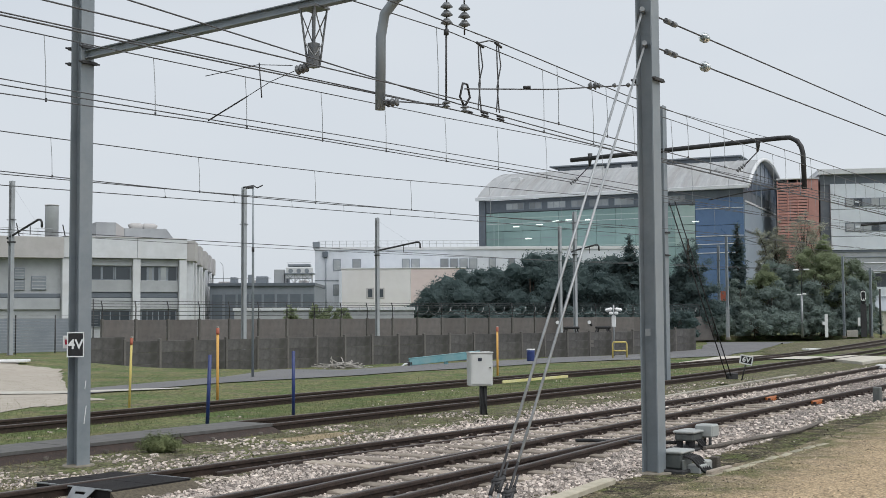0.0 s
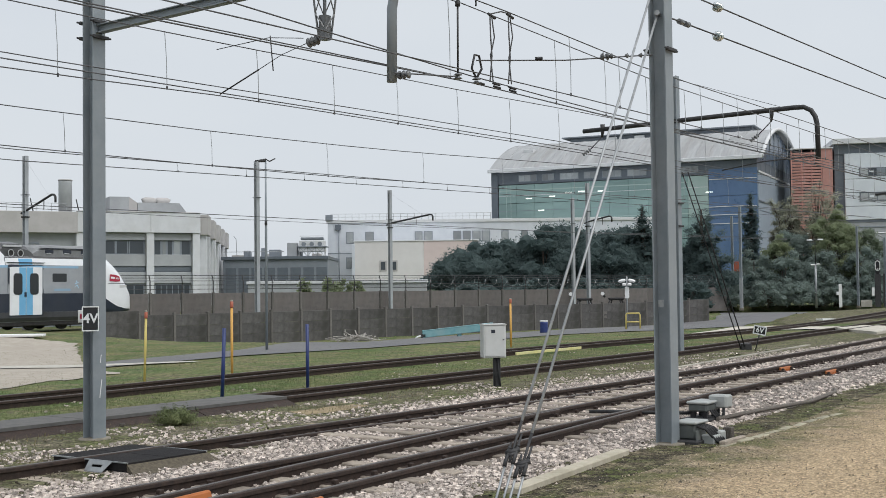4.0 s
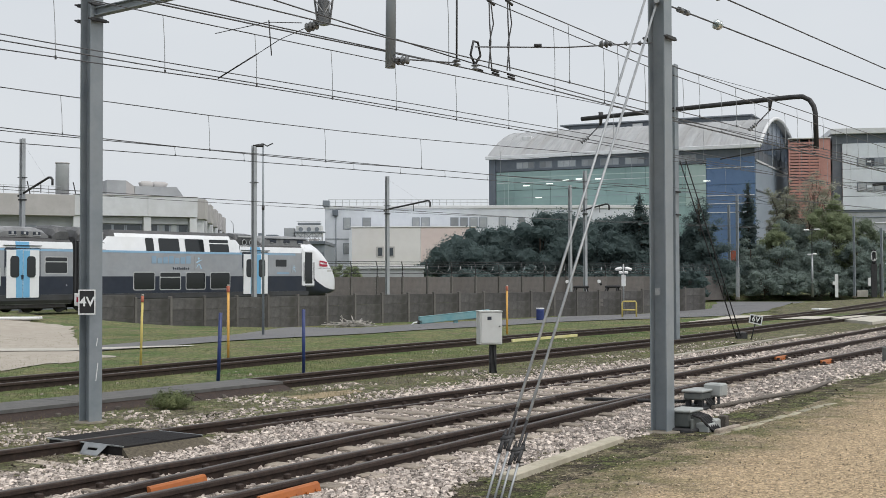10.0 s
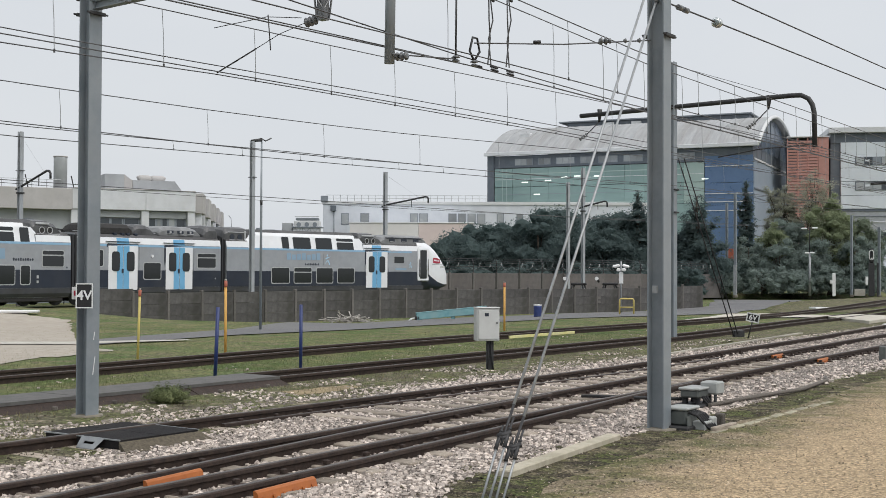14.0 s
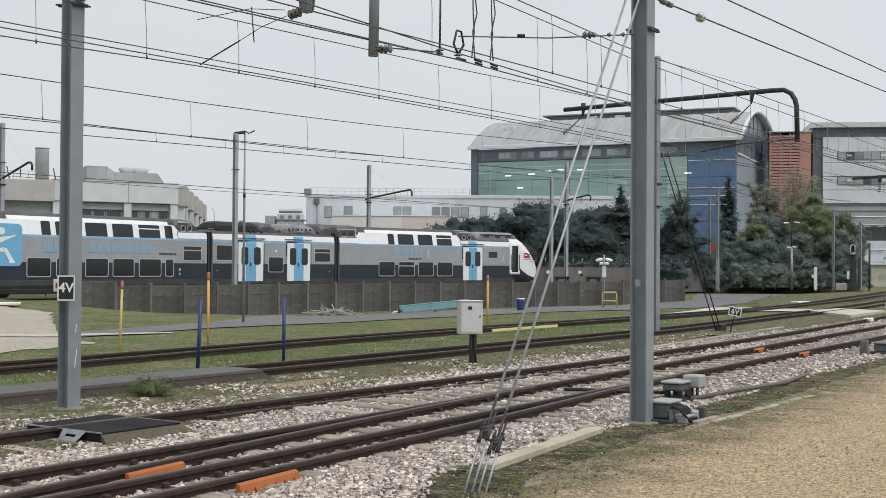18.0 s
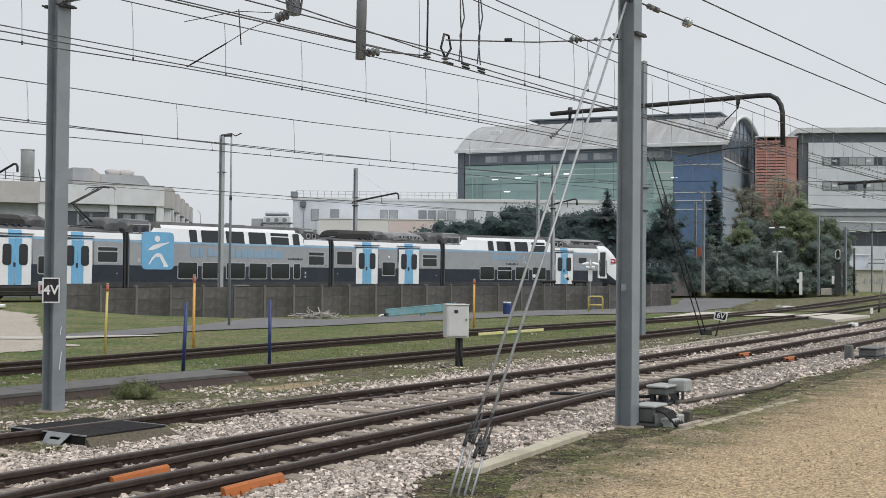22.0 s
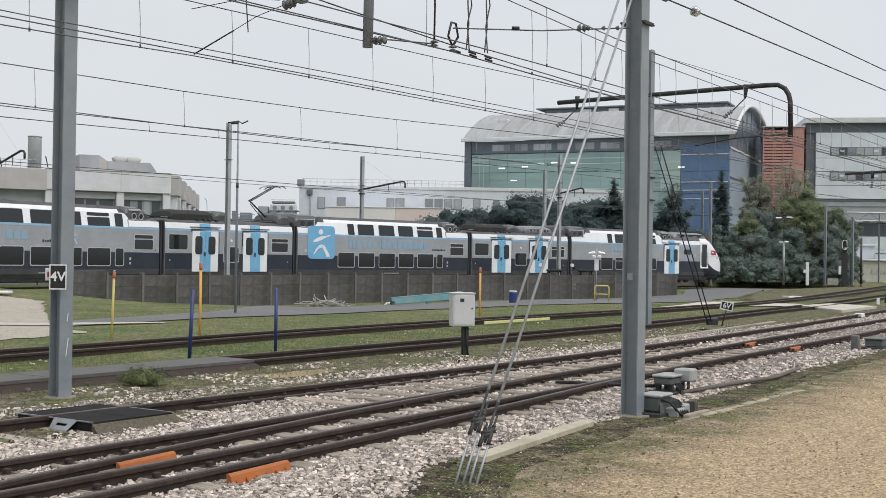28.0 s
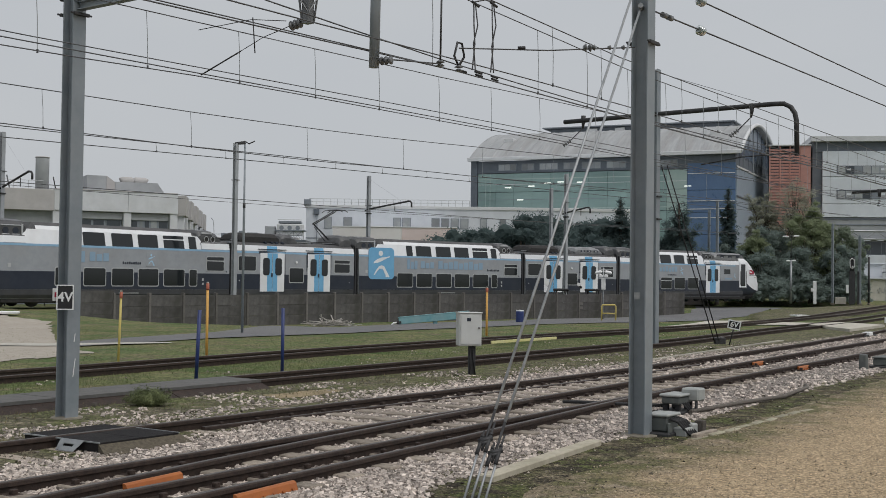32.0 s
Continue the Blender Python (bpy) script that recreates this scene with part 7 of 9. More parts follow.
for i, (x, y, h, w, leaf) in enumerate(((28.8, 109.6, 2.5, 2.2, "leaf_dark"), (31.8, 110, 2.6, 2.4, "leaf_dark"), (35.0, 110.4, 2.7, 2.4, "leaf_dark"), (38.4, 111, 2.5, 2.4, "leaf_dark"), (25.6, 110, 2.4, 2.0, "leaf_dark"),
                                        (-2.2, 104, 2.2, 2.0, "leaf_green"), (-9.0, 96, 3.3, 1.2, "leaf_light"), (-11.2, 96, 2.9, 1.0, "leaf_light"), (-7.2, 97, 2.9, 1.0, "leaf_light"), (2.0, 106, 2.8, 3.0, "leaf_pine"),
                                        (-25.4, 70, 2.1, 0.9, "leaf_green"), (21.0, 106, 2.9, 2.4, "leaf_pine"), (7.0, 106, 2.8, 3.0, "leaf_pine"), (12.5, 106, 2.8, 3.2, "leaf_pine"),
                                        (17.0, 107, 2.9, 2.6, "leaf_pine"))):
    tree(x, y, h, w, leaf, "dense low green shrub", 90 + i, "bush", 8000, 0.08, "shrub", "shrubs beyond the train")

# strands of barbed wire along the back wall
barbed = thing("barbed_wire", "strands of barbed wire on the boundary wall's arms", "barbed wire")
for z, q in ((2.05, -5.2), (2.3, -5.2), (2.55, -5.2), (2.72, -5.3), (2.88, -5.42)):
    part("strand", tubed([line(s, q, z) for s in range(-61, -3, 3)], 0.018, 4), M["darksteel"], barbed)
coil = bmesh.new()
for i in range(260):
    a = i * 1.1
    s0, s1 = -50 + i * 0.18, -50 + (i + 1) * 0.18
    p = line(s0, -5.3 + 0.28 * math.cos(a), 2.35 + 0.28 * math.sin(a))
    k = line(s1, -5.3 + 0.28 * math.cos(a + 1.1), 2.35 + 0.28 * math.sin(a + 1.1))
    tube(coil, [p, k], 0.012, 3, caps=False)
part("coil", coil, M["galv"], barbed, "coiled razor wire")

fence = thing("mesh_fence", "grey-green wire mesh fence with dark posts", "fence", m=Matrix.Identity(4))
for i in range(18):
    p = line(-101.2 + i * 2.4, -5.6)
    part("post", tubed([p, (p[0], p[1], 2.1 + (0.9 if i % 4 == 1 else 0))], 0.035, 6), M["darksteel"], fence)
for z in [0.15 + 0.16 * k for k in range(13)]:
    part("mesh_wire", tubed([line(-101.4 + i * 3.18, -5.6, z) for i in range(14)], 0.011, 3), M["galv"], fence)
pale = thing("yard_wall", "low blue-grey wall behind the fence", "wall")
bm = bmesh.new()
extrude(bm, [(-0.1, 0), (0.1, 0), (0.1, 1.9), (-0.1, 1.9)], [line(s, -8.5) for s in range(-104, -56, 4)])
part("wall", bm, M["b_slate"], pale)

# signals, lamps and masts past the crossing
def pole_lamp(x, y, h, heads, name="street_lamp", label="grey lamp post with two white heads", dark_from=99):
    t = thing(name, label, "lamp post", m=face_camera(x, y, 0))
    part("pole", tubed([(0, 0, -0.1), (0, 0, min(h, dark_from))], 0.12, 8, r1=0.09), M["galv"], t)
    if h > dark_from:
        part("upper_pole", tubed([(0, 0, dark_from), (0, 0, h)], 0.045, 6, r1=0.03), M["darksteel"], t, "thin dark upper pole")
    for z, a, b in heads:
        for sx in (-1, 1):
            part("lamp_head", boxed(min(sx * a, sx * b), -0.15, z - 0.08, max(sx * a, sx * b), 0.15, z + 0.05, 0.05), M["white"], t, m=Matrix.Translation((0, 0, 0.02 * sx)))
        part("bracket", tubed([(-a, 0, z - 0.02), (a, 0, z - 0.02)], 0.025, 6), M["darksteel"], t)


pole_lamp(32.85, 108.6, 6.0, ((5.95, 0.2, 0.72), (3.75, 0.06, 0.42)), label="grey lamp post with two pairs of white heads", dark_from=3.8)
pole_lamp(17.4, 97.0, 8.9, ((8.6, 0.25, 0.95),), "street_lamp", "slim dark lamp post with twin heads")
t = thing("marker_post", "white striped marker post", "post", m=face_camera(34.82, 108.0, 0))
part("post", boxed(-0.14, -0.08, -0.1, 0.14, 0.08, 1.95, 0.02), M["white"], t)
part("box", boxed(-0.34, -0.1, 1.0, -0.12, 0.1, 1.3, 0.02), M["white"], t)
t = thing("rail_signal", "dark railway signal with a white oval rim", "signal", m=face_camera(36.92, 104.5, 0) @ Matrix.Scale(0.94, 4))
part("post", boxed(-0.26, -0.12, -0.05, 0.26, 0.12, 3.0, 0.03), M["darksteel"], t)
head = part("signal_head", boxed(-0.2, -0.12, 3.0, 0.2, 0.1, 4.3, 0.08), M["black"], t)
part("rim", tubed([(0.19 * math.cos(a), -0.15, 3.72 + (0.22 if math.sin(a) > 0 else -0.22) + 0.22 * math.sin(a)) for a in [i * math.pi / 10 for i in range(21)]], 0.035, 6), M["white"], head)
part("lamp", tubed([(0.03, -0.12, 3.42), (0.03, -0.2, 3.42)], 0.06, 10), M["white"], head, "small white lamp")
part("number_plate", boxed(-0.52, -0.16, 1.0, -0.3, -0.12, 1.75, 0.01), M["white"], t)
part("ladder", boxed(0.45, -0.1, 0, 0.62, 0.0, 3.0, 0.01), M["darksteel"], t)
t = thing("low_box", "pale concrete cable box in the grass", "concrete box", m=face_camera(36.6, 106.5, 0))
part("box", boxed(-0.45, -0.25, -0.05, 0.45, 0.25, 0.55, 0.02), M["concrete"], t)
for x, y, h, w, dark in ((36.4, 108, 7.1, 0.18, False), (38.3, 106.5, 6.0, 0.2, False), (40.2, 109.5, 3.9, 0.12, True), (46.2, 121, 7.0, 0.14, False)):
    far = mast(x, y, h, w, "slim dark steel mast past the crossing" if dark else "slim grey catenary mast past the crossing")
    if dark:
        part("sleeve", tubed([(0, 0, 0), (0, 0, h + 0.3)], 0.09, 8), M["darksteel"], far)
    elif x > 40:
        part("arm", tubed([(0, 0.2, h - 1.0), (0, -3.4, h - 0.9), (0, -3.8, h - 1.1), (0, -3.9, h - 1.5)], 0.06, 6), M["darksteel"], far)
gantry = thing("lattice_gantry", "grey lattice gantry beam over the far tracks", "gantry")
for z in (7.3, 8.3):
    part("chord", tubed([(40, 150, z), (66, 150, z)], 0.09, 5), M["galv"], gantry)
for i in range(16):
    part("brace", tubed([(40 + i * 1.6, 150, 7.3 if i % 2 else 8.3), (41.6 + i * 1.6, 150, 8.3 if i % 2 else 7.3)], 0.06, 4), M["galv"], gantry)
part("leg", tubed([(41, 150, -0.1), (41, 150, 8.3)], 0.14, 6), M["galv"], gantry)
part("leg", tubed([(65, 150, -0.1), (65, 150, 8.3)], 0.14, 6), M["galv"], gantry)
t = thing("camera_pole", "white security cameras on a short grey pole", "camera", m=face_camera(11.65, 79.0, -0.6))
part("pole", tubed([(0, 0, -0.2), (0, 0, 3.2)], 0.05, 8), M["galv"], t)
part("cabinet", boxed(-0.14, -0.1, 1.75, 0.14, 0.1, 2.5, 0.03), M["white"], t)
for sx in (-1, 1):
    part("camera_head", boxed(min(0, sx * 0.5), -0.14, -0.1, max(0, sx * 0.5), 0.14, 0.1, 0.08), M["white"], t, m=Matrix.Translation((sx * 0.07, 0, 2.95)) @ Matrix.Rotation(radians(14 * sx), 4, "Y"))
    part("camera_head", boxed(min(sx * 0.05, sx * 0.3), -0.3, 2.55, max(sx * 0.05, sx * 0.3), -0.02, 2.75, 0.05), M["white"], t)

for x0, x1 in ((-16.4, -10.1), (-7.1, -1.7)):
    t = thing("low_store", "low flat-roofed pale store behind the boundary wall", "store", "low stores behind the wall", m=Matrix.Translation((x0, 100.0, 0)))
    part("wall", boxed(0, 0.15, 0, x1 - x0, 2.5, 2.5, 0.02), M["b_grey"], t)
    part("roof", boxed(-0.1, 0, 2.5, x1 - x0 + 0.1, 2.65, 2.74, 0.02), M["b_panel"], t)
t = thing("orange_sign", "small orange sign board among the trees", "sign", m=face_camera(26.8, 113, 0) @ Matrix.Scale(0.93, 4))
part("post", tubed([(0, 0, -0.1), (0, 0, 3.6)], 0.05, 6), M["galv"], t)
part("board", boxed(-0.45, -0.06, 3.5, 0.45, 0.0, 4.5, 0.01), M["redcap"], t)
for x, y in ((9.6, 85.2), (12.0, 86.6)):
    t = thing("lamp_trolley", "black four-legged trolley with a white lamp", "trolley", "black trolleys by the track", m=Matrix.Translation((x, y, 0)))
    part("bed", boxed(-0.55, -0.22, 0.98, 0.55, 0.22, 1.16, 0.06), M["black"], t)
    for a, b in ((-0.55, -0.15), (-0.35, 0.15), (0.3, -0.15), (0.5, 0.2)):
        part("leg", tubed([(a * 1.5, b, 0), (a * 0.8, b, 1.05)], 0.06, 6), M["black"], t)
    part("lamp", tubed([(-1.0, -0.2, 1.45), (-1.0, -0.35, 1.45)], 0.13, 10), M["white"], t)
    part("arm", tubed([(-0.8, 0, 1.2), (-1.0, -0.1, 1.5)], 0.08, 6), M["black"], t)


# ---------------------------------------------------------------- service road, pad and crossing
M["yellow"] = mat("faded_yellow_paint", (0.48, 0.38, 0.10), (0.57, 0.46, 0.15), 6, 0.6, bump=0.05, stain=(0.55, 0.47, 0.22), sscale=2, samount=0.5)
M["orange"] = mat("orange_yellow_paint", (0.58, 0.30, 0.06), (0.66, 0.37, 0.1), 6, 0.55, bump=0.05, stain=(0.5, 0.3, 0.1), sscale=2, samount=0.4)
M["paleyellow"] = mat("pale_yellow_paint", (0.60, 0.55, 0.22), (0.70, 0.65, 0.33), 6, 0.6, bump=0.05, stain=(0.6, 0.58, 0.42), sscale=2, samount=0.5)
M["blue"] = mat("deep_blue_paint", (0.012, 0.026, 0.11), (0.02, 0.04, 0.16), 6, 0.45, bump=0.05, stain=(0.05, 0.06, 0.14), sscale=3, samount=0.4)
M["fishplate"] = mat("orange_painted_fishplate", (0.30, 0.085, 0.016), (0.40, 0.125, 0.026), 9, 0.55, bump=0.1, stain=(0.3, 0.09, 0.03), sscale=5, samount=0.5)
M["cabinet"] = mat("light_grey_cabinet", (0.52, 0.53, 0.52), (0.6, 0.61, 0.6), 3, 0.5, bump=0.03, stain=(0.42, 0.42, 0.4), sscale=1.5, samount=0.4)
M["teal"] = mat("pale_teal_paint", (0.13, 0.30, 0.33), (0.19, 0.38, 0.41), 3, 0.6, bump=0.05, stain=(0.25, 0.34, 0.34), sscale=1.5, samount=0.5)
M["machine"] = mat("green_grey_casing", (0.07, 0.08, 0.078), (0.115, 0.125, 0.12), 5, 0.55, bump=0.1, stain=(0.28, 0.28, 0.26), sscale=3, samount=0.5)
M["lid"] = mat("pale_grey_lid", (0.29, 0.305, 0.3), (0.39, 0.405, 0.395), 5, 0.6, bump=0.1, stain=(0.28, 0.28, 0.26), sscale=3, samount=0.5)
M["mat"] = mat("black_rubber_panel", (0.014, 0.013, 0.014), (0.027, 0.026, 0.027), 10, 0.9, bump=0.3, bscale=60, stain=(0.045, 0.041, 0.037), sscale=2, samount=0.4, spec=0.15)
M["timberpale"] = mat("weathered_pale_timber", (0.23, 0.195, 0.16), (0.42, 0.362, 0.298), 12, 0.9, bump=0.4, bscale=40, stretch=(1, 7, 7), vary=0.25, stain=(0.1, 0.085, 0.07), sscale=4, samount=0.6)
M["deck"] = mat("dark_grey_boards", (0.08, 0.078, 0.075), (0.13, 0.127, 0.122), 6, 0.85, bump=0.3, stretch=(1, 1, 1))

sheet("service_road", [(-9.0, 31.6), (-8.3, 33.4), (-6.4, 37.8), (-3.6, 56), (1.6, 71), (8.4, 81), (13.4, 85), (20.2, 91.6), (22.0, 98.0), (24.0, 107.5)],
      [(-8.6, 28.9), (-7.6, 30.7), (-5.8, 34.2), (-2.27, 38.2), (4.6, 49.8), (8.5, 50.6), (13.4, 55.3), (23.5, 87.2), (28.6, 98.5), (31.4, 106.0)],
      M["asphalt"], "grey worn asphalt service road rising to a level crossing", "road", 0.018)
sheet("concrete_pad", [(-24, 52), (-16.6, 47.0), (-13.4, 43.8), (-9.6, 32.0), (-8.4, 28.5)], [(-24, 30), (-17, 26), (-12, 22.5), (-8.6, 22.4), (-7.4, 27.5)],
      M["pad"], "pale sandy concrete apron", "pavement", 0.008, edge=0.3)
sheet("pale_kerb", [(-12.5, 30.2), (-9.2, 30.4), (-6.6, 31.6)], [(-12.5, 29.2), (-9.0, 29.3), (-6.4, 31.3)], M["concrete"], "pale concrete edging strip", "kerb", 0.026)
sheet("crossing_path", [yard(43.8, -19.2), yard(46.9, -19.6), yard(51.7, -20.6), yard(53.2, -19.3), yard(52.6, -17.6), yard(53.0, -15.9)],
      [yard(41.0, -17.9), yard(45.2, -18.6), yard(47.6, -18.2), yard(48.6, -17.2), yard(49.3, -16.6), yard(49.4, -15.6)], M["kerbpale"], "pale concrete path edging the road at the level crossing", "crossing", 0.03)
cross = thing("crossing_panel", "pale concrete panel between the tracks of the crossing", "crossing panel", m=Matrix.Identity(4))
bm = bmesh.new()
vv = [bm.verts.new(yard(s, n, z)) for z in (-0.02, 0.1) for s, n in ((49.0, -15.4), (45.0, -12.6), (51.1, -12.9), (52.9, -15.3))]
for q in ((3, 2, 1, 0), (4, 5, 6, 7), (0, 1, 5, 4), (1, 2, 6, 5), (2, 3, 7, 6), (3, 0, 4, 7)):
    bm.faces.new([vv[k] for k in q])
bmesh.ops.recalc_face_normals(bm, faces=bm.faces)
part("panel", bm, M["kerbpale"], cross)
trough = thing("cable_trough", "narrow weathered concrete cable trough along the dirt strip", "cable trough", m=Matrix.Identity(4))
for i in range(12):
    a, b = 23.0 + i * 1.08, 24.06 + i * 1.08
    bm = bmesh.new()
    extrude(bm, [(-0.07, -0.06), (0.07, -0.06), (0.07, 0.035), (-0.07, 0.035)], [yard(s, -11.1 - 0.075 * (s - 23)) for s in (a, b)])
    bmesh.ops.recalc_face_normals(bm, faces=bm.faces)
    part("cover", bm, M["footing2"], trough)
t = thing("ground_lamp", "small white box lying between the rails", "box", m=Matrix.Translation(yard(41.6, -11.05, 0.0)) @ Matrix.Rotation(radians(55), 4, "Z"))
part("body", boxed(-0.2, -0.12, 0.02, 0.2, 0.12, 0.15, 0.02), M["white"], t)
part("foot", boxed(-0.6, -0.1, 0.0, 0.7, 0.1, 0.06, 0.01), M["darksteel"], t)
t = thing("leaning_pole", "slim pale pole leaning beside the crossing", "pole", m=Matrix.Translation((22.14, 57.1, 0)) @ Matrix.Rotation(radians(7), 4, "Y"))
part("pole", tubed([(0, 0, -0.1), (0, 0, 2.9)], 0.045, 8, r1=0.035), M["galv"], t)
part("foot", tubed([(0, 0, -0.1), (0, 0, 0.5)], 0.055, 8), M["darksteel"], t)
t = thing("marker_stub", "short white marker stub by the crossing", "post", m=Matrix.Translation((20.8, 54.5, 0)))
part("post", boxed(-0.06, -0.05, -0.05, 0.06, 0.05, 0.27, 0.01), M["white"], t)
sheet("verge", ss(lambda s: -5.75 - 0.03 * s + near_bulge(s), -24, 50, 74), ss(lambda s: -4.5 - 0.045 * s + near_bulge(s), -24, 50, 74), M["dirt"], "brown dirt verge with moss and pebbles", "verge", 0.007, edge=0.1)
M["ochre"] = mat("ochre_sand", (0.22, 0.165, 0.09), (0.36, 0.285, 0.17), 14, 0.95, bump=0.5, stain=(0.14, 0.11, 0.07), sscale=3, samount=0.7)
sheet("sand_patch", [(-2.35, 17.9), (-1.95, 18.5), (-1.5, 19.0)], [(-2.05, 17.45), (-1.5, 18.05), (-1.2, 18.7)], M["ochre"], "small patch of ochre sand between the tracks", "sand patch", 0.012, step=0.1, edge=0.08)
sheet("far_verge", [(15.5, 57), (23.5, 86.5), (29.2, 98.5), (38.5, 111)], [(19.5, 57), (27, 75), (36, 95), (48, 112)], M["moss"], "dry brownish grass verge beyond the crossing", "verge", 0.008, edge=0.5)
sheet("dirt_strip", ss(-12.3, -24, 60), ss(-11.2, -24, 60), M["moss"], "brown dirt strip between the tracks", "verge", 0.006, edge=0.2)
sheet("dirt_strip", ss(-14.5, -24, 60), ss(-8.9, -24, 60), M["moss"], "brown dirt under the siding", "verge", 0.002, edge=0.2)

# ---------------------------------------------------------------- posts, cabinet, clutter
def stake(x, y, h, material, label, cap=None, r=0.04, lean=0.0, z=0.0):
    t = thing("marker_post", label, "post", "painted marker posts", m=Matrix.Translation((x, y, z)) @ Matrix.Rotation(radians(lean), 4, "Y"))
    part("pole", tubed([(0, 0, -0.15), (0, 0, h)], r, 10), M[material], t)
    if cap:
        c = part("cap", tubed([(0, 0, h), (0, 0, h + 0.02), (0, 0, h + 0.13)], r * 1.25, 10), M[cap], t, "red-orange cap")
        part("top", tubed([(0, 0, h + 0.13), (0, 0, h + 0.16)], r * 0.9, 8), M["concrete"], c)


stake(-6.16, 24.74, 1.27, "yellow", "faded yellow post with a red cap in the grass", "redcap", 0.025, 1.5)
stake(-4.47, 25.23, 1.46, "orange", "orange-yellow post with a red cap beside the siding", "redcap", 0.028)
part("foot", boxed(-0.14, -0.14, -0.02, 0.14, 0.14, 0.05, 0.02), M["darksteel"], bpy.data.objects["marker_post.002"])
stake(-3.82, 20.61, 1.17, "blue", "deep blue post leaning slightly beside the siding", None, 0.032, 2.0)
stake(-2.6, 22.56, 1.17, "blue", "deep blue post beside the siding", None, 0.032)
stake(1.95, 37.7, 1.4, "orange", "slim orange-yellow post with a rusty cap by the road", "redcap", 0.034, 0, -0.05)

cab = thing("trackside_cabinet", "light grey metal cabinet on a dark post", "cabinet", m=face_camera(0.83, 22.28, 0, 14))
part("post", boxed(0.0, -0.05, -0.15, 0.12, 0.06, 0.55, 0.008), M["darksteel"], cab)
part("body", boxed(-0.215, -0.14, 0.53, 0.205, 0.14, 1.13, 0.012), M["cabinet"], cab)
door = part("door", boxed(-0.19, -0.152, 0.56, 0.18, -0.142, 1.10, 0.006), M["cabinet"], cab)
part("hood", boxed(-0.225, -0.16, 1.125, 0.215, 0.16, 1.145, 0.006), M["cabinet"], cab)
part("label_plate", boxed(-0.075, -0.158, 0.98, 0.0, -0.1525, 1.04, 0.002), M["t_dark"], door)
part("lock", tubed([(0.15, -0.15, 0.86), (0.15, -0.17, 0.86)], 0.014, 8), M["darksteel"], door)
for dx in (-0.03, 0.03):
    part("cable", tubed([(0.03 + dx, -0.07, 0.53), (0.04 + dx, -0.08, 0.25), (0.06 + dx * 2, -0.06, -0.05)], 0.014, 6), M["black"], cab)

hoop = thing("barrier_hoop", "yellow tubular steel barrier hoop", "barrier", m=face_camera(9.07, 59.64, -0.24))
part("frame", tubed([(-0.34, 0, -0.1), (-0.34, 0, 0.72), (-0.3, 0, 0.8), (0.3, 0, 0.8), (0.34, 0, 0.72), (0.34, 0, -0.1)], 0.04, 8), M["yellow"], hoop)
part("rail", tubed([(-0.34, 0, 0.38), (0.34, 0, 0.38)], 0.035, 8), M["yellow"], hoop)
barrel = thing("barrel", "blue plastic barrel with a white lid", "barrel", m=Matrix.Translation((4.77, 60.4, -0.4)))
part("body", tubed([(0, 0, 0), (0, 0, 0.1), (0, 0, 0.5), (0, 0, 0.58)], 0.2, 14), M["blue"], barrel)
part("lid", tubed([(0, 0, 0.58), (0, 0, 0.64)], 0.2, 14), M["white"], barrel)
beam = thing("steel_beam", "pale teal steel box beam propped on the ground", "beam", m=Matrix.Translation((-1.35, 61.0, -0.5)) @ Matrix.Rotation(radians(8), 4, "Z"))
part("boom", boxed(0.1, -0.16, -0.08, 3.7, 0.16, 0.27, 0.02), M["teal"], beam, m=Matrix.Rotation(radians(-5.5), 4, "Y"))
part("end_plate", boxed(0.0, -0.16, -0.06, 0.25, 0.16, 0.14, 0.03), M["darksteel"], beam)
for dy in (-0.1, 0.1):
    part("claw", tubed([(0.1, dy, 0.05), (-0.15, dy, 0.0), (-0.3, dy, -0.14)], 0.035, 6), M["white"], beam)
part("prop", boxed(1.85, -0.1, -0.25, 2.05, 0.1, 0.3, 0.02), M["teal"], beam)
part("flange", boxed(0.1, -0.17, 0.27, 3.7, 0.17, 0.29, 0.005), M["teal"], beam, m=Matrix.Rotation(radians(-5.5), 4, "Y"))
plank = thing("plank", "yellow painted plank leaning on the siding rail", "plank", m=Matrix.Translation(yard(29.3, -17.07, -0.02)) @ Matrix.Rotation(math.pi / 2 - TURN, 4, "Z"))
part("board", boxed(-1.78, -0.02, 0.055, 1.78, 0.02, 0.13, 0.006), M["paleyellow"], plank)
plank = thing("plank", "short weathered board lying in the grass", "plank", m=Matrix.Translation((-4.9, 23.2, 0.0)) @ Matrix.Rotation(radians(25), 4, "Z"))
part("board", boxed(-0.3, -0.1, 0, 0.3, 0.1, 0.05, 0.008), M["timberpale"], plank)
slabw = thing("white_slab", "white concrete slab lying on the apron", "slab", m=Matrix.Translation((-16.0, 46.0, 0.22)) @ Matrix.Rotation(radians(6), 4, "Z"))
part("slab", boxed(-1.1, -0.3, 0, 0.75, 0.3, 0.1, 0.02), M["white"], slabw)
M["palebranch"] = mat("bleached_branch", (0.30, 0.28, 0.26), (0.46, 0.44, 0.41), 12, 0.9, bump=0.3)
pile = thing("branch_pile", "heap of cut grey branches and rubble", "debris heap", m=Matrix.Translation((-4.6, 61.5, lie(-4.6, 61.5))) @ Matrix.Diagonal((1.2, 1.0, 1.0, 1)))
rng_ = random.Random(5)
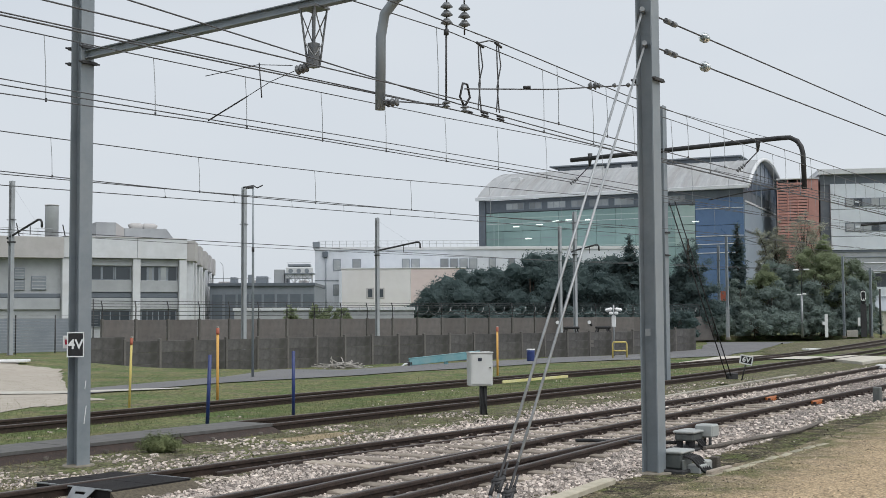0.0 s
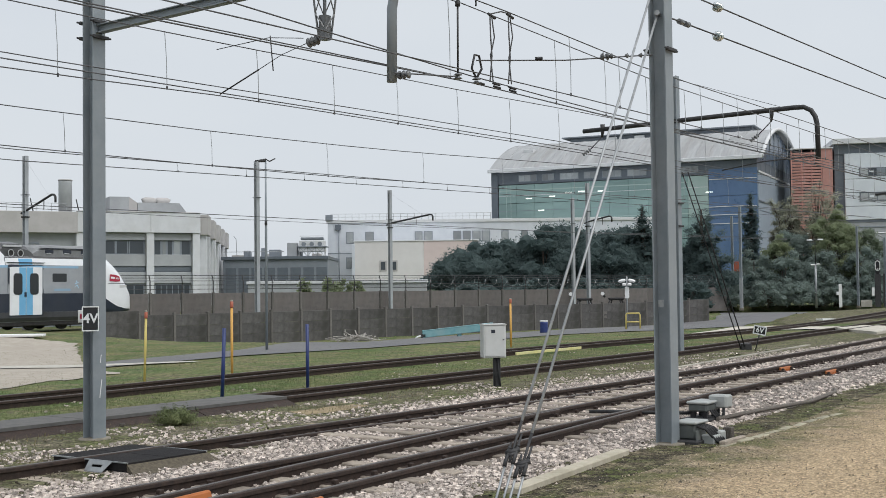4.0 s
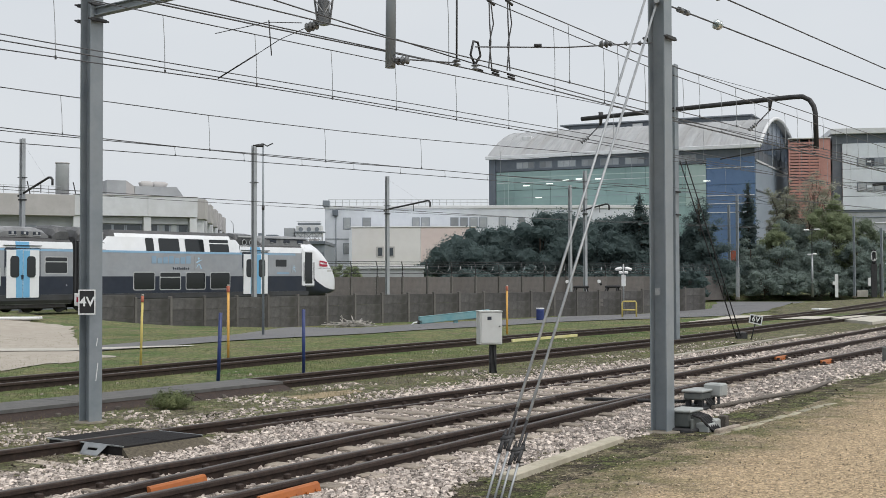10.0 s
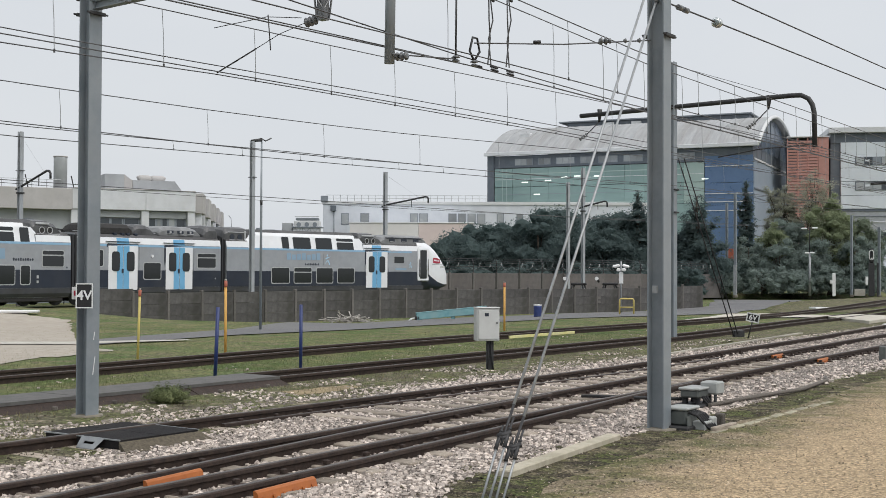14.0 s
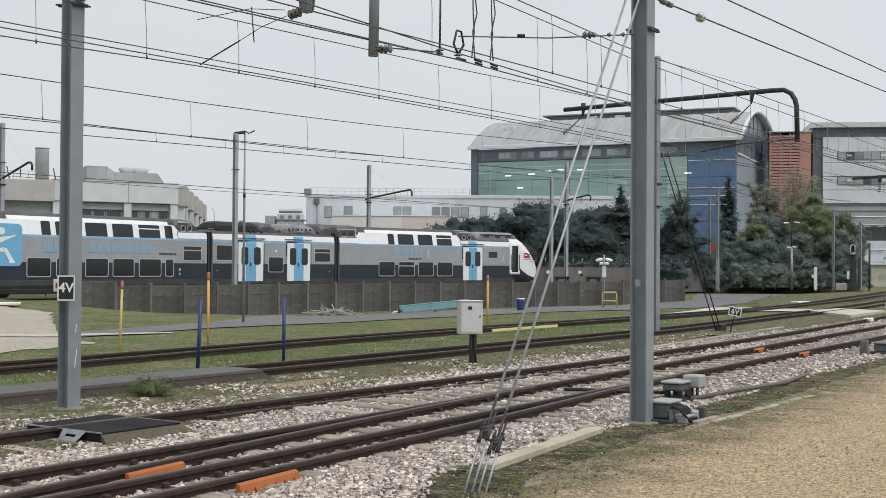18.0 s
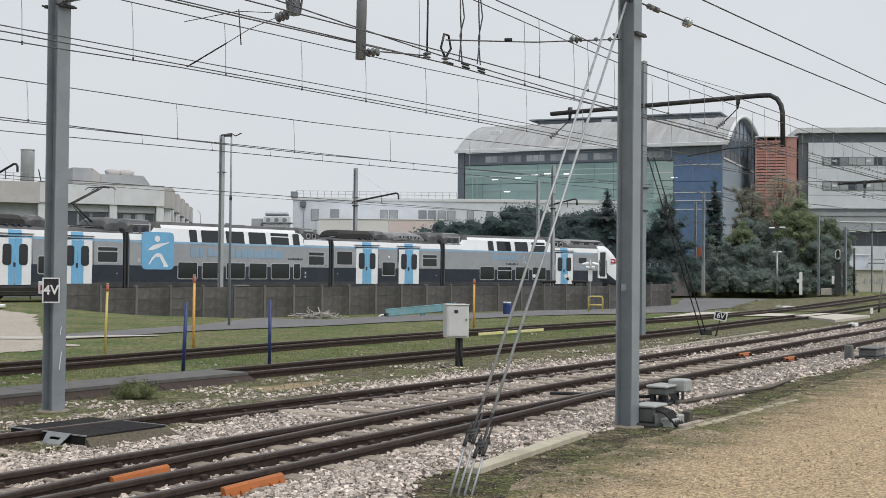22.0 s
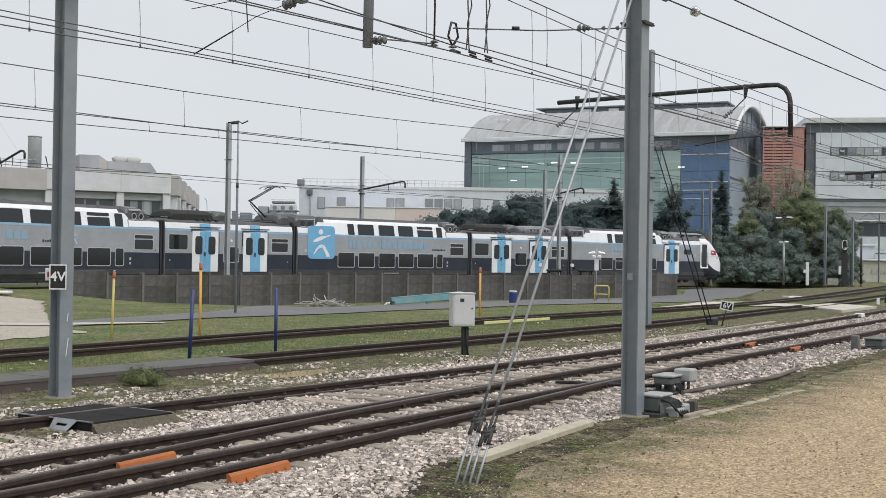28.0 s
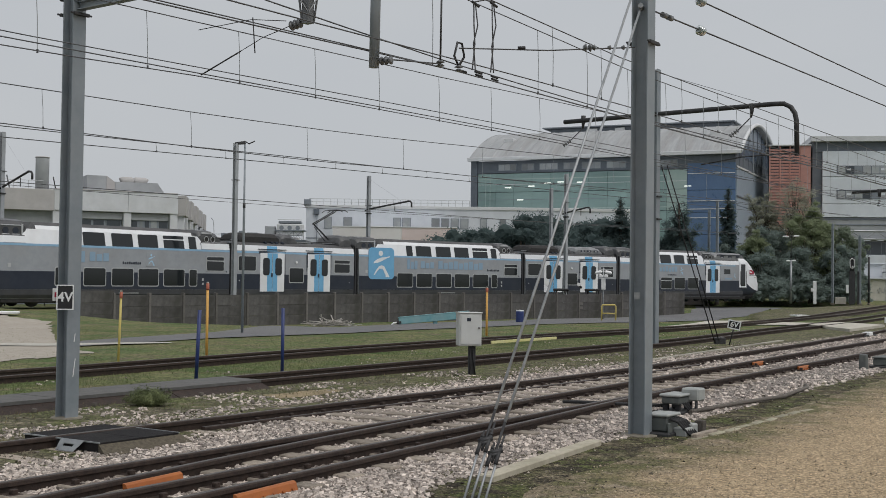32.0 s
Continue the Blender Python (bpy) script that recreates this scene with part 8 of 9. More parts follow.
for i in range(90):
    a, r = rng_.uniform(0, 6.28), rng_.uniform(0, 0.5)
    p = Vector((math.cos(a) * r * 2.0, math.sin(a) * r * 0.6, rng_.uniform(0, 0.3 - 0.3 * r)))
    d = Vector((rng_.uniform(-1, 1), rng_.uniform(-1, 1), rng_.uniform(-0.3, 0.3))).normalized() * rng_.uniform(0.2, 0.55)
    part("branch", tubed([p - d, p + d], 0.024, 5, r1=0.013), M["palebranch"], pile)
lampole = thing("light_pole", "slender dark yard light pole with a small twin bracket", "light pole", m=face_camera(-5.57, 37.51, 0))
part("pole", tubed([(0, 0, -0.1), (0, 0, 3.9), (0, 0, 3.95), (0, 0, 5.85)], 0.042, 8, r1=0.026), M["greysteel"], lampole)
part("collar", tubed([(0, 0, 3.85), (0, 0, 4.0)], 0.042, 8), M["darksteel"], lampole)
part("bracket", tubed([(-0.32, 0, 5.84), (0.0, 0, 5.9), (0.12, 0, 5.83), (0.3, 0, 5.92)], 0.022, 6), M["darksteel"], lampole)
part("lamp_head", boxed(0.08, -0.05, 5.8, 0.32, 0.05, 5.88, 0.02), M["darksteel"], lampole, m=Matrix.Rotation(radians(-3), 4, "Y"))

M["clod"] = mat("dirt_clod", (0.06, 0.05, 0.036), (0.16, 0.135, 0.095), 30, 0.95, bump=0.3, spread=0.5)
# rubber crossing mat on the near track, with its metal ramp
matt = thing("track_mat", "black rubber crossing mat laid across the rail", "rubber mat", m=Matrix.Identity(4))
def mat_piece(name, corners, z0, z1, material, label=""):
    bm = bmesh.new()
    vv = [bm.verts.new(yard(s, n, z)) for z in (z0, z1) for s, n in corners]
    for q in ((3, 2, 1, 0), (4, 5, 6, 7), (0, 1, 5, 4), (1, 2, 6, 5), (2, 3, 7, 6), (3, 0, 4, 7)):
        bm.faces.new([vv[k] for k in q])
    bmesh.ops.recalc_face_normals(bm, faces=bm.faces)
    return part(name, bm, M[material], matt, label)


for n0, n1 in ((-10.55, -10.15), (-10.05, -9.4)):
    for s0, s1 in ((7.97, 8.48), (8.49, 9.0)):
        mat_piece("panel", ((s0, n0), (s0, n1), (s1, n1), (s1, n0)), 0.02, 0.112, "mat")
for s in (7.955, 9.0):
    mat_piece("edge_strip", ((s, -10.05), (s, -9.4), (s + 0.015, -9.4), (s + 0.015, -10.05)), 0.104, 0.116, "galv", "thin metal edge strip")
mat_piece("edge_strip", ((7.95, -10.56), (7.95, -10.15), (7.97, -10.15), (7.97, -10.56)), 0.104, 0.116, "galv", "thin metal edge strip")
bm = bmesh.new()
vv = [bm.verts.new(yard(s, n, z)) for s, n, z in ((7.96, -9.41, 0.1), (9.02, -9.41, 0.1), (9.1, -9.22, -0.01), (7.9, -9.22, -0.01), (7.96, -9.41, -0.01), (9.02, -9.41, -0.01))]
for q in ((0, 1, 2, 3), (0, 3, 4), (1, 5, 2)):
    bm.faces.new([vv[k] for k in q])
bmesh.ops.recalc_face_normals(bm, faces=bm.faces)
part("side_fill", bm, M["clod"], matt, "packed brown dirt along the mat's edge")
# sloping end ramp with a hand hole: four strips round the opening
def ramp_point(u, v):
    """u across, v from the mat down to the ground."""
    return yard(7.945 - 0.07 * v, -9.95 + 0.34 * u - v * (0.0 + 0.08 * u), 0.105 * (1 - v) + 0.012)


for u0, v0, u1, v1 in ((0, 0, 1, 0.35), (0, 0.6, 1, 1), (0, 0.35, 0.25, 0.6), (0.75, 0.35, 1, 0.6)):
    bm = bmesh.new()
    top = [Vector(ramp_point(u, v)) for u, v in ((u0, v0), (u1, v0), (u1, v1), (u0, v1))]
    vv = [bm.verts.new(q + Vector((0, 0, dz))) for dz in (-0.008, 0) for q in top]
    for q in ((3, 2, 1, 0), (4, 5, 6, 7), (0, 1, 5, 4), (1, 2, 6, 5), (2, 3, 7, 6), (3, 0, 4, 7)):
        bm.faces.new([vv[k] for k in q])
    bmesh.ops.recalc_face_normals(bm, faces=bm.faces)
    part("ramp", bm, M["galv"], matt, "bright metal end ramp with a hand hole")

# boarded deck along the siding
deck = thing("siding_deck", "grey boarded deck on short posts along the siding", "deck", m=Matrix.Identity(4))
for i in range(6):
    s0 = 2.6 + i * 1.95
    bm = bmesh.new()
    vv = [bm.verts.new(yard(s, n, z)) for z in (0.085, 0.13) for s, n in ((s0, -13.95), (s0, -13.1), (s0 + 1.93, -13.1), (s0 + 1.93, -13.95))]
    for q in ((3, 2, 1, 0), (4, 5, 6, 7), (0, 1, 5, 4), (1, 2, 6, 5), (2, 3, 7, 6), (3, 0, 4, 7)):
        bm.faces.new([vv[k] for k in q])
    bmesh.ops.recalc_face_normals(bm, faces=bm.faces)
    part("board", bm, M["deck"], deck)
    # side board sloped out over the ground, standing for dark soil and shadow below
    bm = bmesh.new()
    vv = [bm.verts.new(yard(s, n, z)) for s in (s0, s0 + 1.93) for n, z in ((-13.12, 0.085), (-12.84, -0.01), (-12.88, -0.03), (-13.16, 0.06))]
    for q in ((0, 1, 5, 4), (1, 2, 6, 5), (2, 3, 7, 6), (3, 0, 4, 7), (3, 2, 1, 0), (4, 5, 6, 7)):
        bm.faces.new([vv[k] for k in q])
    bmesh.ops.recalc_face_normals(bm, faces=bm.faces)
    part("fascia", bm, M["rail"], deck, "dark side board, sloped out to stand for soil and shadow below the deck")
    for k in range(2):
        part("post", tubed([yard(s0 + 0.4 + k, -12.86, -0.02), yard(s0 + 0.4 + k, -12.86, 0.05)], 0.035, 6), M["sleeper"], deck)
kerb = thing("concrete_kerb", "pale concrete kerb beam edging the ballast", "kerb", m=frame_on((0.56, 10.5), (1.86, 12.95))[0])
M["kerb"] = mat("weathered_cream_concrete", (0.36, 0.325, 0.25), (0.50, 0.455, 0.365), 7, 0.9, bump=0.4, stain=(0.25, 0.23, 0.16), sscale=1.6)
part("beam", boxed(0, -0.06, -0.08, 2.75, 0.09, 0.065, 0.012), M["kerb"], kerb)

edging = thing("buried_edging", "row of half-buried pale edging stones beside the path", "edging", m=Matrix.Identity(4))
M["edging"] = mat("mossy_edging_stone", (0.24, 0.225, 0.16), (0.38, 0.35, 0.26), 9, 0.95, bump=0.5, vary=0.25)
rng_ = random.Random(8)
for i in range(9):
    k = i / 9
    x, y = 3.1 + (5.5 - 3.1) * k + rng_.uniform(-0.02, 0.02), 13.55 + (17.0 - 13.55) * k + rng_.uniform(-0.02, 0.02)
    part("stone", boxed(-0.19, -0.05, -0.06, 0.19, 0.05, 0.022 + rng_.uniform(-0.008, 0.01), 0.012), M["edging"], edging, m=Matrix.Translation((x, y, 0)) @ Matrix.Rotation(math.atan2(3.45, 2.4) + rng_.uniform(-0.08, 0.08), 4, "Z"))

# joint covers on the rails
for s0, s1, n0, n1 in ((6.62, 7.32, -7.58, -7.68), (6.8, 7.58, -6.55, -6.64), (24.6, 25.3, -8.92, -8.95), (24.0, 24.7, -7.78, -7.8)):
    f = thing("joint_cover", "orange painted steel joint cover bolted to the rail", "joint cover", "joint covers on the rails", m=Matrix.Identity(4))
    bm = bmesh.new()
    extrude(bm, [(0.05, -0.02), (0.11, -0.02), (0.08, 0.075), (0.06, 0.09), (0.04, 0.09)], [yard(s0, n0), yard(s1, n1)])
    bmesh.ops.recalc_face_normals(bm, faces=bm.faces)
    part("plate", bm, M["fishplate" if s0 < 21 or s0 > 22 else "rail"], f)
    for i in range(6):
        k = (i + 0.5) / 6
        p = Vector(yard(s0 + (s1 - s0) * k, n0 + (n1 - n0) * k + 0.098, 0.03))
        part("bolt", tubed([p, p + Vector((0.012, -0.01, 0.004))], 0.013, 6), M["fishplate"], f)

# point machines by the guyed mast
def machine(x, y, w, d, h, label, lidm="lid", z=0.0, turn=0.0, raised=0.05):
    t = thing("point_machine", label, "point machine", "point machines", m=yard_pose(x, y, z) @ Matrix.Rotation(radians(turn), 4, "Z"))
    part("case", boxed(-w / 2, -d / 2, raised, w / 2, d / 2, h, 0.02), M["machine"], t)
    for x, y in ((-w / 3, -d / 3), (w / 3, -d / 3), (-w / 3, d / 3), (w / 3, d / 3)):
        part("leg", boxed(x - 0.03, y - 0.03, 0.0, x + 0.03, y + 0.03, raised + 0.01), M["black"], t)
    part("lid", boxed(-w / 2 - 0.02, -d / 2 - 0.02, h, w / 2 + 0.02, d / 2 + 0.02, h + 0.035, 0.012), M[lidm], t)
    part("foot", boxed(-w / 2 - 0.08, -d / 2 - 0.06, -0.05, w / 2 + 0.08, d / 2 + 0.06, 0.05, 0.015), M["darksteel"], t)
    return t


m1 = machine(2.75, 13.9, 0.33, 0.24, 0.22, "green-grey point machine with pale lid beside the mast")
for k in range(5):
    part("cable", tubed([(-0.12 + k * 0.055, -0.13, 0.2), (-0.1 + k * 0.06, -0.22, 0.17), (-0.02 + k * 0.055, -0.3, 0.05), (0.08 + k * 0.04, -0.34, -0.02)], 0.016, 6), M["black"], m1)
part("front_plate", boxed(-0.19, -0.15, 0.02, -0.06, -0.13, 0.16, 0.01), M["machine"], m1)
part("junction_box", boxed(0.14, -0.3, 0.0, 0.3, -0.16, 0.13, 0.015), M["lid"], m1, "small pale junction box")
m2 = machine(3.38, 16.2, 0.42, 0.26, 0.23, "green-grey point machine with pale lid beside the rails", raised=0.13)
part("motor", boxed(0.1, -0.27, 0.16, 0.34, -0.02, 0.33, 0.02), M["lid"], m2, "pale motor box")
for x, y in ((0.14, -0.22), (0.3, -0.08)):
    part("leg", tubed([(x, y, -0.03), (x, y, 0.17)], 0.022, 8), M["darksteel"], m2)
for k in range(3):
    part("cable", tubed([(-0.12 + k * 0.07, -0.14, 0.15), (-0.08 + k * 0.06, -0.2, 0.06), (0.0 + k * 0.05, -0.22, 0.0)], 0.014, 6), M["black"], m2)
part("rod", tubed([(-0.1, 0.15, 0.1), (-0.2, 1.6, 0.06)], 0.025, 6), M["darksteel"], m2)
part("rod", tubed([(0.1, 0.15, 0.08), (0.0, 1.6, 0.05)], 0.02, 6), M["darksteel"], m2)
blk = thing("cable_block", "pale concrete cable block on the ground", "concrete block", m=yard_pose(2.98, 13.85, 0))
part("block", boxed(-0.14, -0.08, -0.03, 0.14, 0.08, 0.1, 0.012), M["lid"], blk)
blk = thing("wood_block", "stub of dark timber by the point machine", "timber block", m=yard_pose(3.2, 14.0, 0))
part("block", boxed(-0.05, -0.05, -0.03, 0.05, 0.05, 0.16, 0.01), M["sleeper"], blk)
part("beam", boxed(-0.5, -0.16, -0.02, 0.12, -0.09, 0.06, 0.01), M["timberpale"], blk)
hose = thing("ground_cable", "dark cable conduit lying along the verge", "cable")
part("conduit", tubed([(3.5, 15.9, 0.05), (4.4, 17.0, 0.06), (5.4, 18.2, 0.05), (6.3, 19.9, 0.04), (6.5, 20.6, 0.02)], 0.03, 6), M["sleeper"], hose)
m3 = machine(9.75, 25.5, 0.8, 0.36, 0.2, "dark point machine at the edge of the ballast", "machine")
part("post", boxed(-0.85, 0.2, -0.02, -0.68, 0.35, 0.3, 0.02), M["machine"], m3)
m4 = machine(13.6, 33.5, 0.7, 0.4, 0.3, "grey point machine between the tracks")
t = thing("weed_clump", "feathery dark green weed clump by the siding", "weed", m=Matrix.Translation((-3.66, 16.35, 0)))
rg = np.random.default_rng(300)
bm = bmesh.new()
sprays = []
for k in range(110):
    a, lean, foot = rg.uniform(0, 6.28), rg.uniform(0, 1) ** 0.7, rg.uniform(0, 0.12)
    h = (0.25 - 0.13 * lean ** 1.5) * rg.uniform(0.6, 1.1)
    r = foot + 0.22 * lean
    top = (math.cos(a) * r * 1.2, math.sin(a) * r, h)
    root = (math.cos(a) * foot, math.sin(a) * foot, -0.02)
    tube(bm, [root, ((root[0] + top[0]) * 0.45, (root[1] + top[1]) * 0.45, h * 0.6), top], 0.003, 4, r1=0.001)
    sprays += [(root[0] + (top[0] - root[0]) * f, root[1] + (top[1] - root[1]) * f, h * (0.15 + 0.85 * f), 0.03, 0.04) for f in (0.3, 0.55, 0.8, 1.0)]
part("stems", bm, M["blade"], t)
strew("leaves", leaf_cloud(rg, sprays, 9000, 0.011), M["blade"], t)


# ---------------------------------------------------------------- sleepers, stones, grass
def sleepers():
    def along(rows, s):
        a = np.array(rows)
        return float(np.interp(s, a[:, 0], a[:, 1]))
    root = thing("turnout_sleepers", "weathered timber sleepers of the turnout", "sleepers", kind="structure")
    first = None
    for i in range(35):
        s = 3.0 + i * 0.6
        n0 = along(RAIL_C, s) - 0.45 if s > 11 else along(RAIL_D1, s) - 0.5
        n1 = max(along(RAIL_E1, s), along(RAIL_E2, s) if s < 14 else -99) + 0.24
        c = yard(s, (n0 + n1) / 2, -0.053)
        m = Matrix.Translation(c) @ Matrix.Rotation(-TURN + radians(random.uniform(-1, 1)), 4, "Z") @ Matrix.Diagonal(((n1 - n0) / 2.6, 1, 1, 1))
        if first is None:
            first = part("sleeper", boxed(-1.3, -0.105, -0.1, 1.3, 0.105, 0.084, 0.012), M["timberpale"], root, m=m)
        else:
            share("sleeper", first, root, m)
    for i in range(30):
        s = 3.0 + i * 0.62
        if s < 8.3 or s > 9.8:
            c = yard(s, along(RAIL_C, s) + 0.15, -0.08)
            share("sleeper", first, root, Matrix.Translation(c) @ Matrix.Rotation(-TURN, 4, "Z") @ Matrix.Diagonal((0.42, 1, 1, 1)))


sleepers()


def chairs():
    """Dark cast fastenings on both sides of the rails at each sleeper."""
    first = None
    for rows, name, a, b in ((RAIL_D1, "rail.001", 3, 30), (RAIL_E1, "rail.003", 3, 30), (RAIL_C, "rail", 10, 26)):
        arr = np.array(rows)
        for i in range(66):
            s = 3.0 + i * 0.6
            if a < s < b:
                n = float(np.interp(s, arr[:, 0], arr[:, 1]))
                m = Matrix.Translation(yard(s, n, 0.0)) @ Matrix.Rotation(-TURN, 4, "Z")
                if first is None:
                    bm = bmesh.new()
                    box(bm, -0.17, -0.07, -0.03, 0.17, 0.07, 0.035, bevel=0.01)
                    for x in (-0.12, 0.12):
                        box(bm, x - 0.025, -0.03, 0.03, x + 0.025, 0.03, 0.075, bevel=0.008)
                    first = part("chair", bm, M["rail"], bpy.data.objects[name], m=m)
                else:
                    share("chair", first, bpy.data.objects[name], m)


chairs()


def stones(name, count, region, size, material, label, seed, lift=0.0, sink=None):
    """Crushed stones strewn over a stretch of ground."""
    rg = np.random.default_rng(seed)
    s, n = region(rg, count)
    x = s * ALONG[0] + n * ACROSS[0]
    y = s * ALONG[1] + n * ACROSS[1]
    k = len(s)
    if size > 0.016:
        base = np.array([(-1, -1, -1), (1, -1, -1), (1, 1, -1), (-1, 1, -1), (-1, -1, 1), (1, -1, 1), (1, 1, 1), (-1, 1, 1)], float)
        q = np.array([(4, 5, 6, 7), (0, 1, 5, 4), (1, 2, 6, 5), (2, 3, 7, 6), (3, 0, 4, 7)])
    else:
        base = np.array([(-1, -0.7, -1), (0.8, -1, -1), (1, 0.8, -1), (-0.7, 1, -1), (0, 0, 1)], float)
        q = np.array([(0, 1, 4), (1, 2, 4), (2, 3, 4), (3, 0, 4)])
    nv, per = len(base), q.shape[1]
    v = base[None] * rg.uniform(0.55, 1.15, (k, nv, 3))
    v *= (size * (0.45 + 1.0 * rg.uniform(0, 1, (k, 1, 1)) ** 1.6)) * rg.uniform(0.7, 1.2, (k, 1, 3)) * np.array([1, 1, 0.75])
    a, b = rg.uniform(0, 6.28, k), rg.normal(0, 0.5, k)
    ca, sa, cb, sb = np.cos(a)[:, None], np.sin(a)[:, None], np.cos(b)[:, None], np.sin(b)[:, None]
    x1, y1 = v[..., 0] * ca - v[..., 1] * sa, v[..., 0] * sa + v[..., 1] * ca
    y2, z2 = y1 * cb - v[..., 2] * sb, y1 * sb + v[..., 2] * cb
    z = rg.uniform(-0.018, 0.013, k) + lift - (sink(s, n) if sink else 0)
    P = np.stack([x1 + x[:, None], y2 + y[:, None], z2 + z[:, None]], -1)
    F = (q[None] + (np.arange(k) * nv)[:, None, None]).reshape(-1)
    me = bpy.data.meshes.new(name)
    me.vertices.add(k * nv)
    me.vertices.foreach_set("co", P.reshape(-1).astype(np.float32))
    me.loops.add(len(F))
    me.loops.foreach_set("vertex_index", F.astype(np.int32))
    me.polygons.add(len(F) // per)
    me.polygons.foreach_set("loop_start", np.arange(0, len(F), per, dtype=np.int32))
    me.materials.append(material)
    me.update(calc_edges=True)
    me.shade_flat()
    return tagged(new(name, me), label, "ballast stones", kind="stuff")


def bed(s0, s1, n0, n1, slope=0.0, keep=None):
    def f(rg, k):
        # evenly strewn in the eye: more stones near, fewer far
        s = s0 * (s1 / s0) ** rg.uniform(0, 1, k)
        n = rg.uniform(n0, n1, k) - slope * s
        if keep is not None:
            m = keep(s, n, rg)
            s, n = s[m], n[m]
        return s, n
    return f


def clear_of_sleepers(s, n, rg):
    """Keeps most stones off the sleepers between the rails."""
    off = np.abs(((s - 3.0) / 0.6 + 0.5) % 1 - 0.5) * 0.6
    return ~((off < 0.12) & (n > np.where(s < 11, -8.75, -9.4)) & (n < -6.75) & (rg.uniform(0, 1, len(s)) < np.where(s < 19, 0.99, 0.85)))


def between_rails(s, n):
    """The bed lies lower between the rails of the turnout, so that the sleepers show."""
    return 0.006 * ((n > -9.2) & (n < -6.9) & (s > 7.5))


def near_bed(s, n, rg):
    """Off the sleepers, and thinning towards the far rail where dirt shows."""
    return clear_of_sleepers(s, n, rg) & (n > -9.25 - 0.4 * np.clip((s - 7) / 5, 0, 1) + rg.uniform(-0.35, 0.2, len(s)))


def patchy(limit, scale=1.2, off=0.0):
    def f(s, n, rg):
        w = np.array([noise.noise((a * scale, b * scale, off)) for a, b in zip(s, n)])
        return w + rg.uniform(-0.15, 0.15, len(s)) > limit
    return f


stones("ballast_stones", 98000, bed(3.0, 17, -9.7, -5.55, 0.028, near_bed), 0.018, M["stone"], "loose grey-pink crushed ballast stones", 11, sink=between_rails)
stones("ballast_stones", 13000, bed(3, 9.2, -6.0, -4.85, 0, lambda s, n, rg: n < -5.7 - 0.028 * s + 0.95 * (1 - np.clip((s - 6.4) / 2.8, 0, 1) ** 2 * (3 - 2 * np.clip((s - 6.4) / 2.8, 0, 1))) + rg.uniform(-0.12, 0.05, len(s))), 0.0185, M["stone"], "loose grey-pink crushed ballast stones", 20)
stones("ballast_stones", 34000, bed(14, 60, -10.6, -5.6, 0.028, clear_of_sleepers), 0.024, M["stone"], "loose grey-pink crushed ballast stones", 12, sink=between_rails)
stones("ballast_stones", 14000, bed(3, 40, -11.2, -9.3, 0, lambda s, n, rg: patchy(0.0, 0.8, 2)(s, n, rg) & (rg.uniform(0, 1, len(s)) < np.where((s < 10.2) & (n > -10.4), 0.05, np.clip((s - 4) / 8, 0.3, 1)))), 0.0185, M["stone"], "loose grey crushed ballast stones", 13)
stones("ballast_stones", 15000, bed(6, 34, -12.9, -11.0, 0, lambda s, n, rg: (patchy(0.12, 0.9)(s, n, rg) & (rg.uniform(0, 1, len(s)) < 0.6)) | ((n > -11.55) & (rg.uniform(0, 1, len(s)) < 0.85))), 0.0185, M["stone"], "patches of loose ballast stones in the dirt", 14)
stones("pebbles", 16000, bed(3.5, 40, -5.8, -3.7, 0.038, patchy(-0.05, 1.9)), 0.012, M["stone"], "pale pebbles scattered on the verge", 15, -0.004)
M["grit"] = mat("path_grit", (0.25, 0.195, 0.13), (0.56, 0.46, 0.34), 40, 0.9, bump=0, spread=0.55)
stones("pebbles", 70000, bed(3.5, 34, -4.9, 1.5, 0.03, lambda s, n, rg: patchy(-0.02, 0.45, 21)(s, n, rg) | (rg.uniform(0, 1, len(s)) < 0.3)), 0.0095, M["grit"], "fine tan grit scattered on the path", 16, 0.012)
stones("pebbles", 5000, bed(3.3, 20, -4.9, 1.5, 0.03, patchy(0.1, 0.4, 33)), 0.0085, M["clod"], "dark grit in patches on the path", 31, 0.012)
stones("pebbles", 7000, bed(3.2, 7.5, -4.4, 1.0, 0.03, patchy(-0.05, 0.5, 41)), 0.014, M["grit"], "coarse pale gravel at the edge of the path", 33, 0.01)
stones("clods", 15000, bed(3.5, 34, -5.85, -4.2, 0.036, patchy(-0.1, 1.6, 12)), 0.0155, M["clod"], "dark clods and leaf litter on the verge", 18, 0.004)
stones("clods", 2600, bed(5, 10.5, -10.2, -9.15, 0, lambda s, n, rg: (s < 8.3) | (s > 9.5) | (n > -9.6)), 0.0095, M["clod"], "dark clods and litter beside the rail", 29, 0.004)
stones("clods", 9000, bed(5, 30, -13.0, -9.5, 0, patchy(-0.2, 1.0, 15)), 0.016, M["clod"], "dark clods in the dirt between the tracks", 19, 0.0)
stones("pebbles", 800, bed(9, 45, -17.2, -14.2, 0, patchy(0.18, 0.7, 3)), 0.018, M["stone"], "pale stones scattered in the grass", 17)


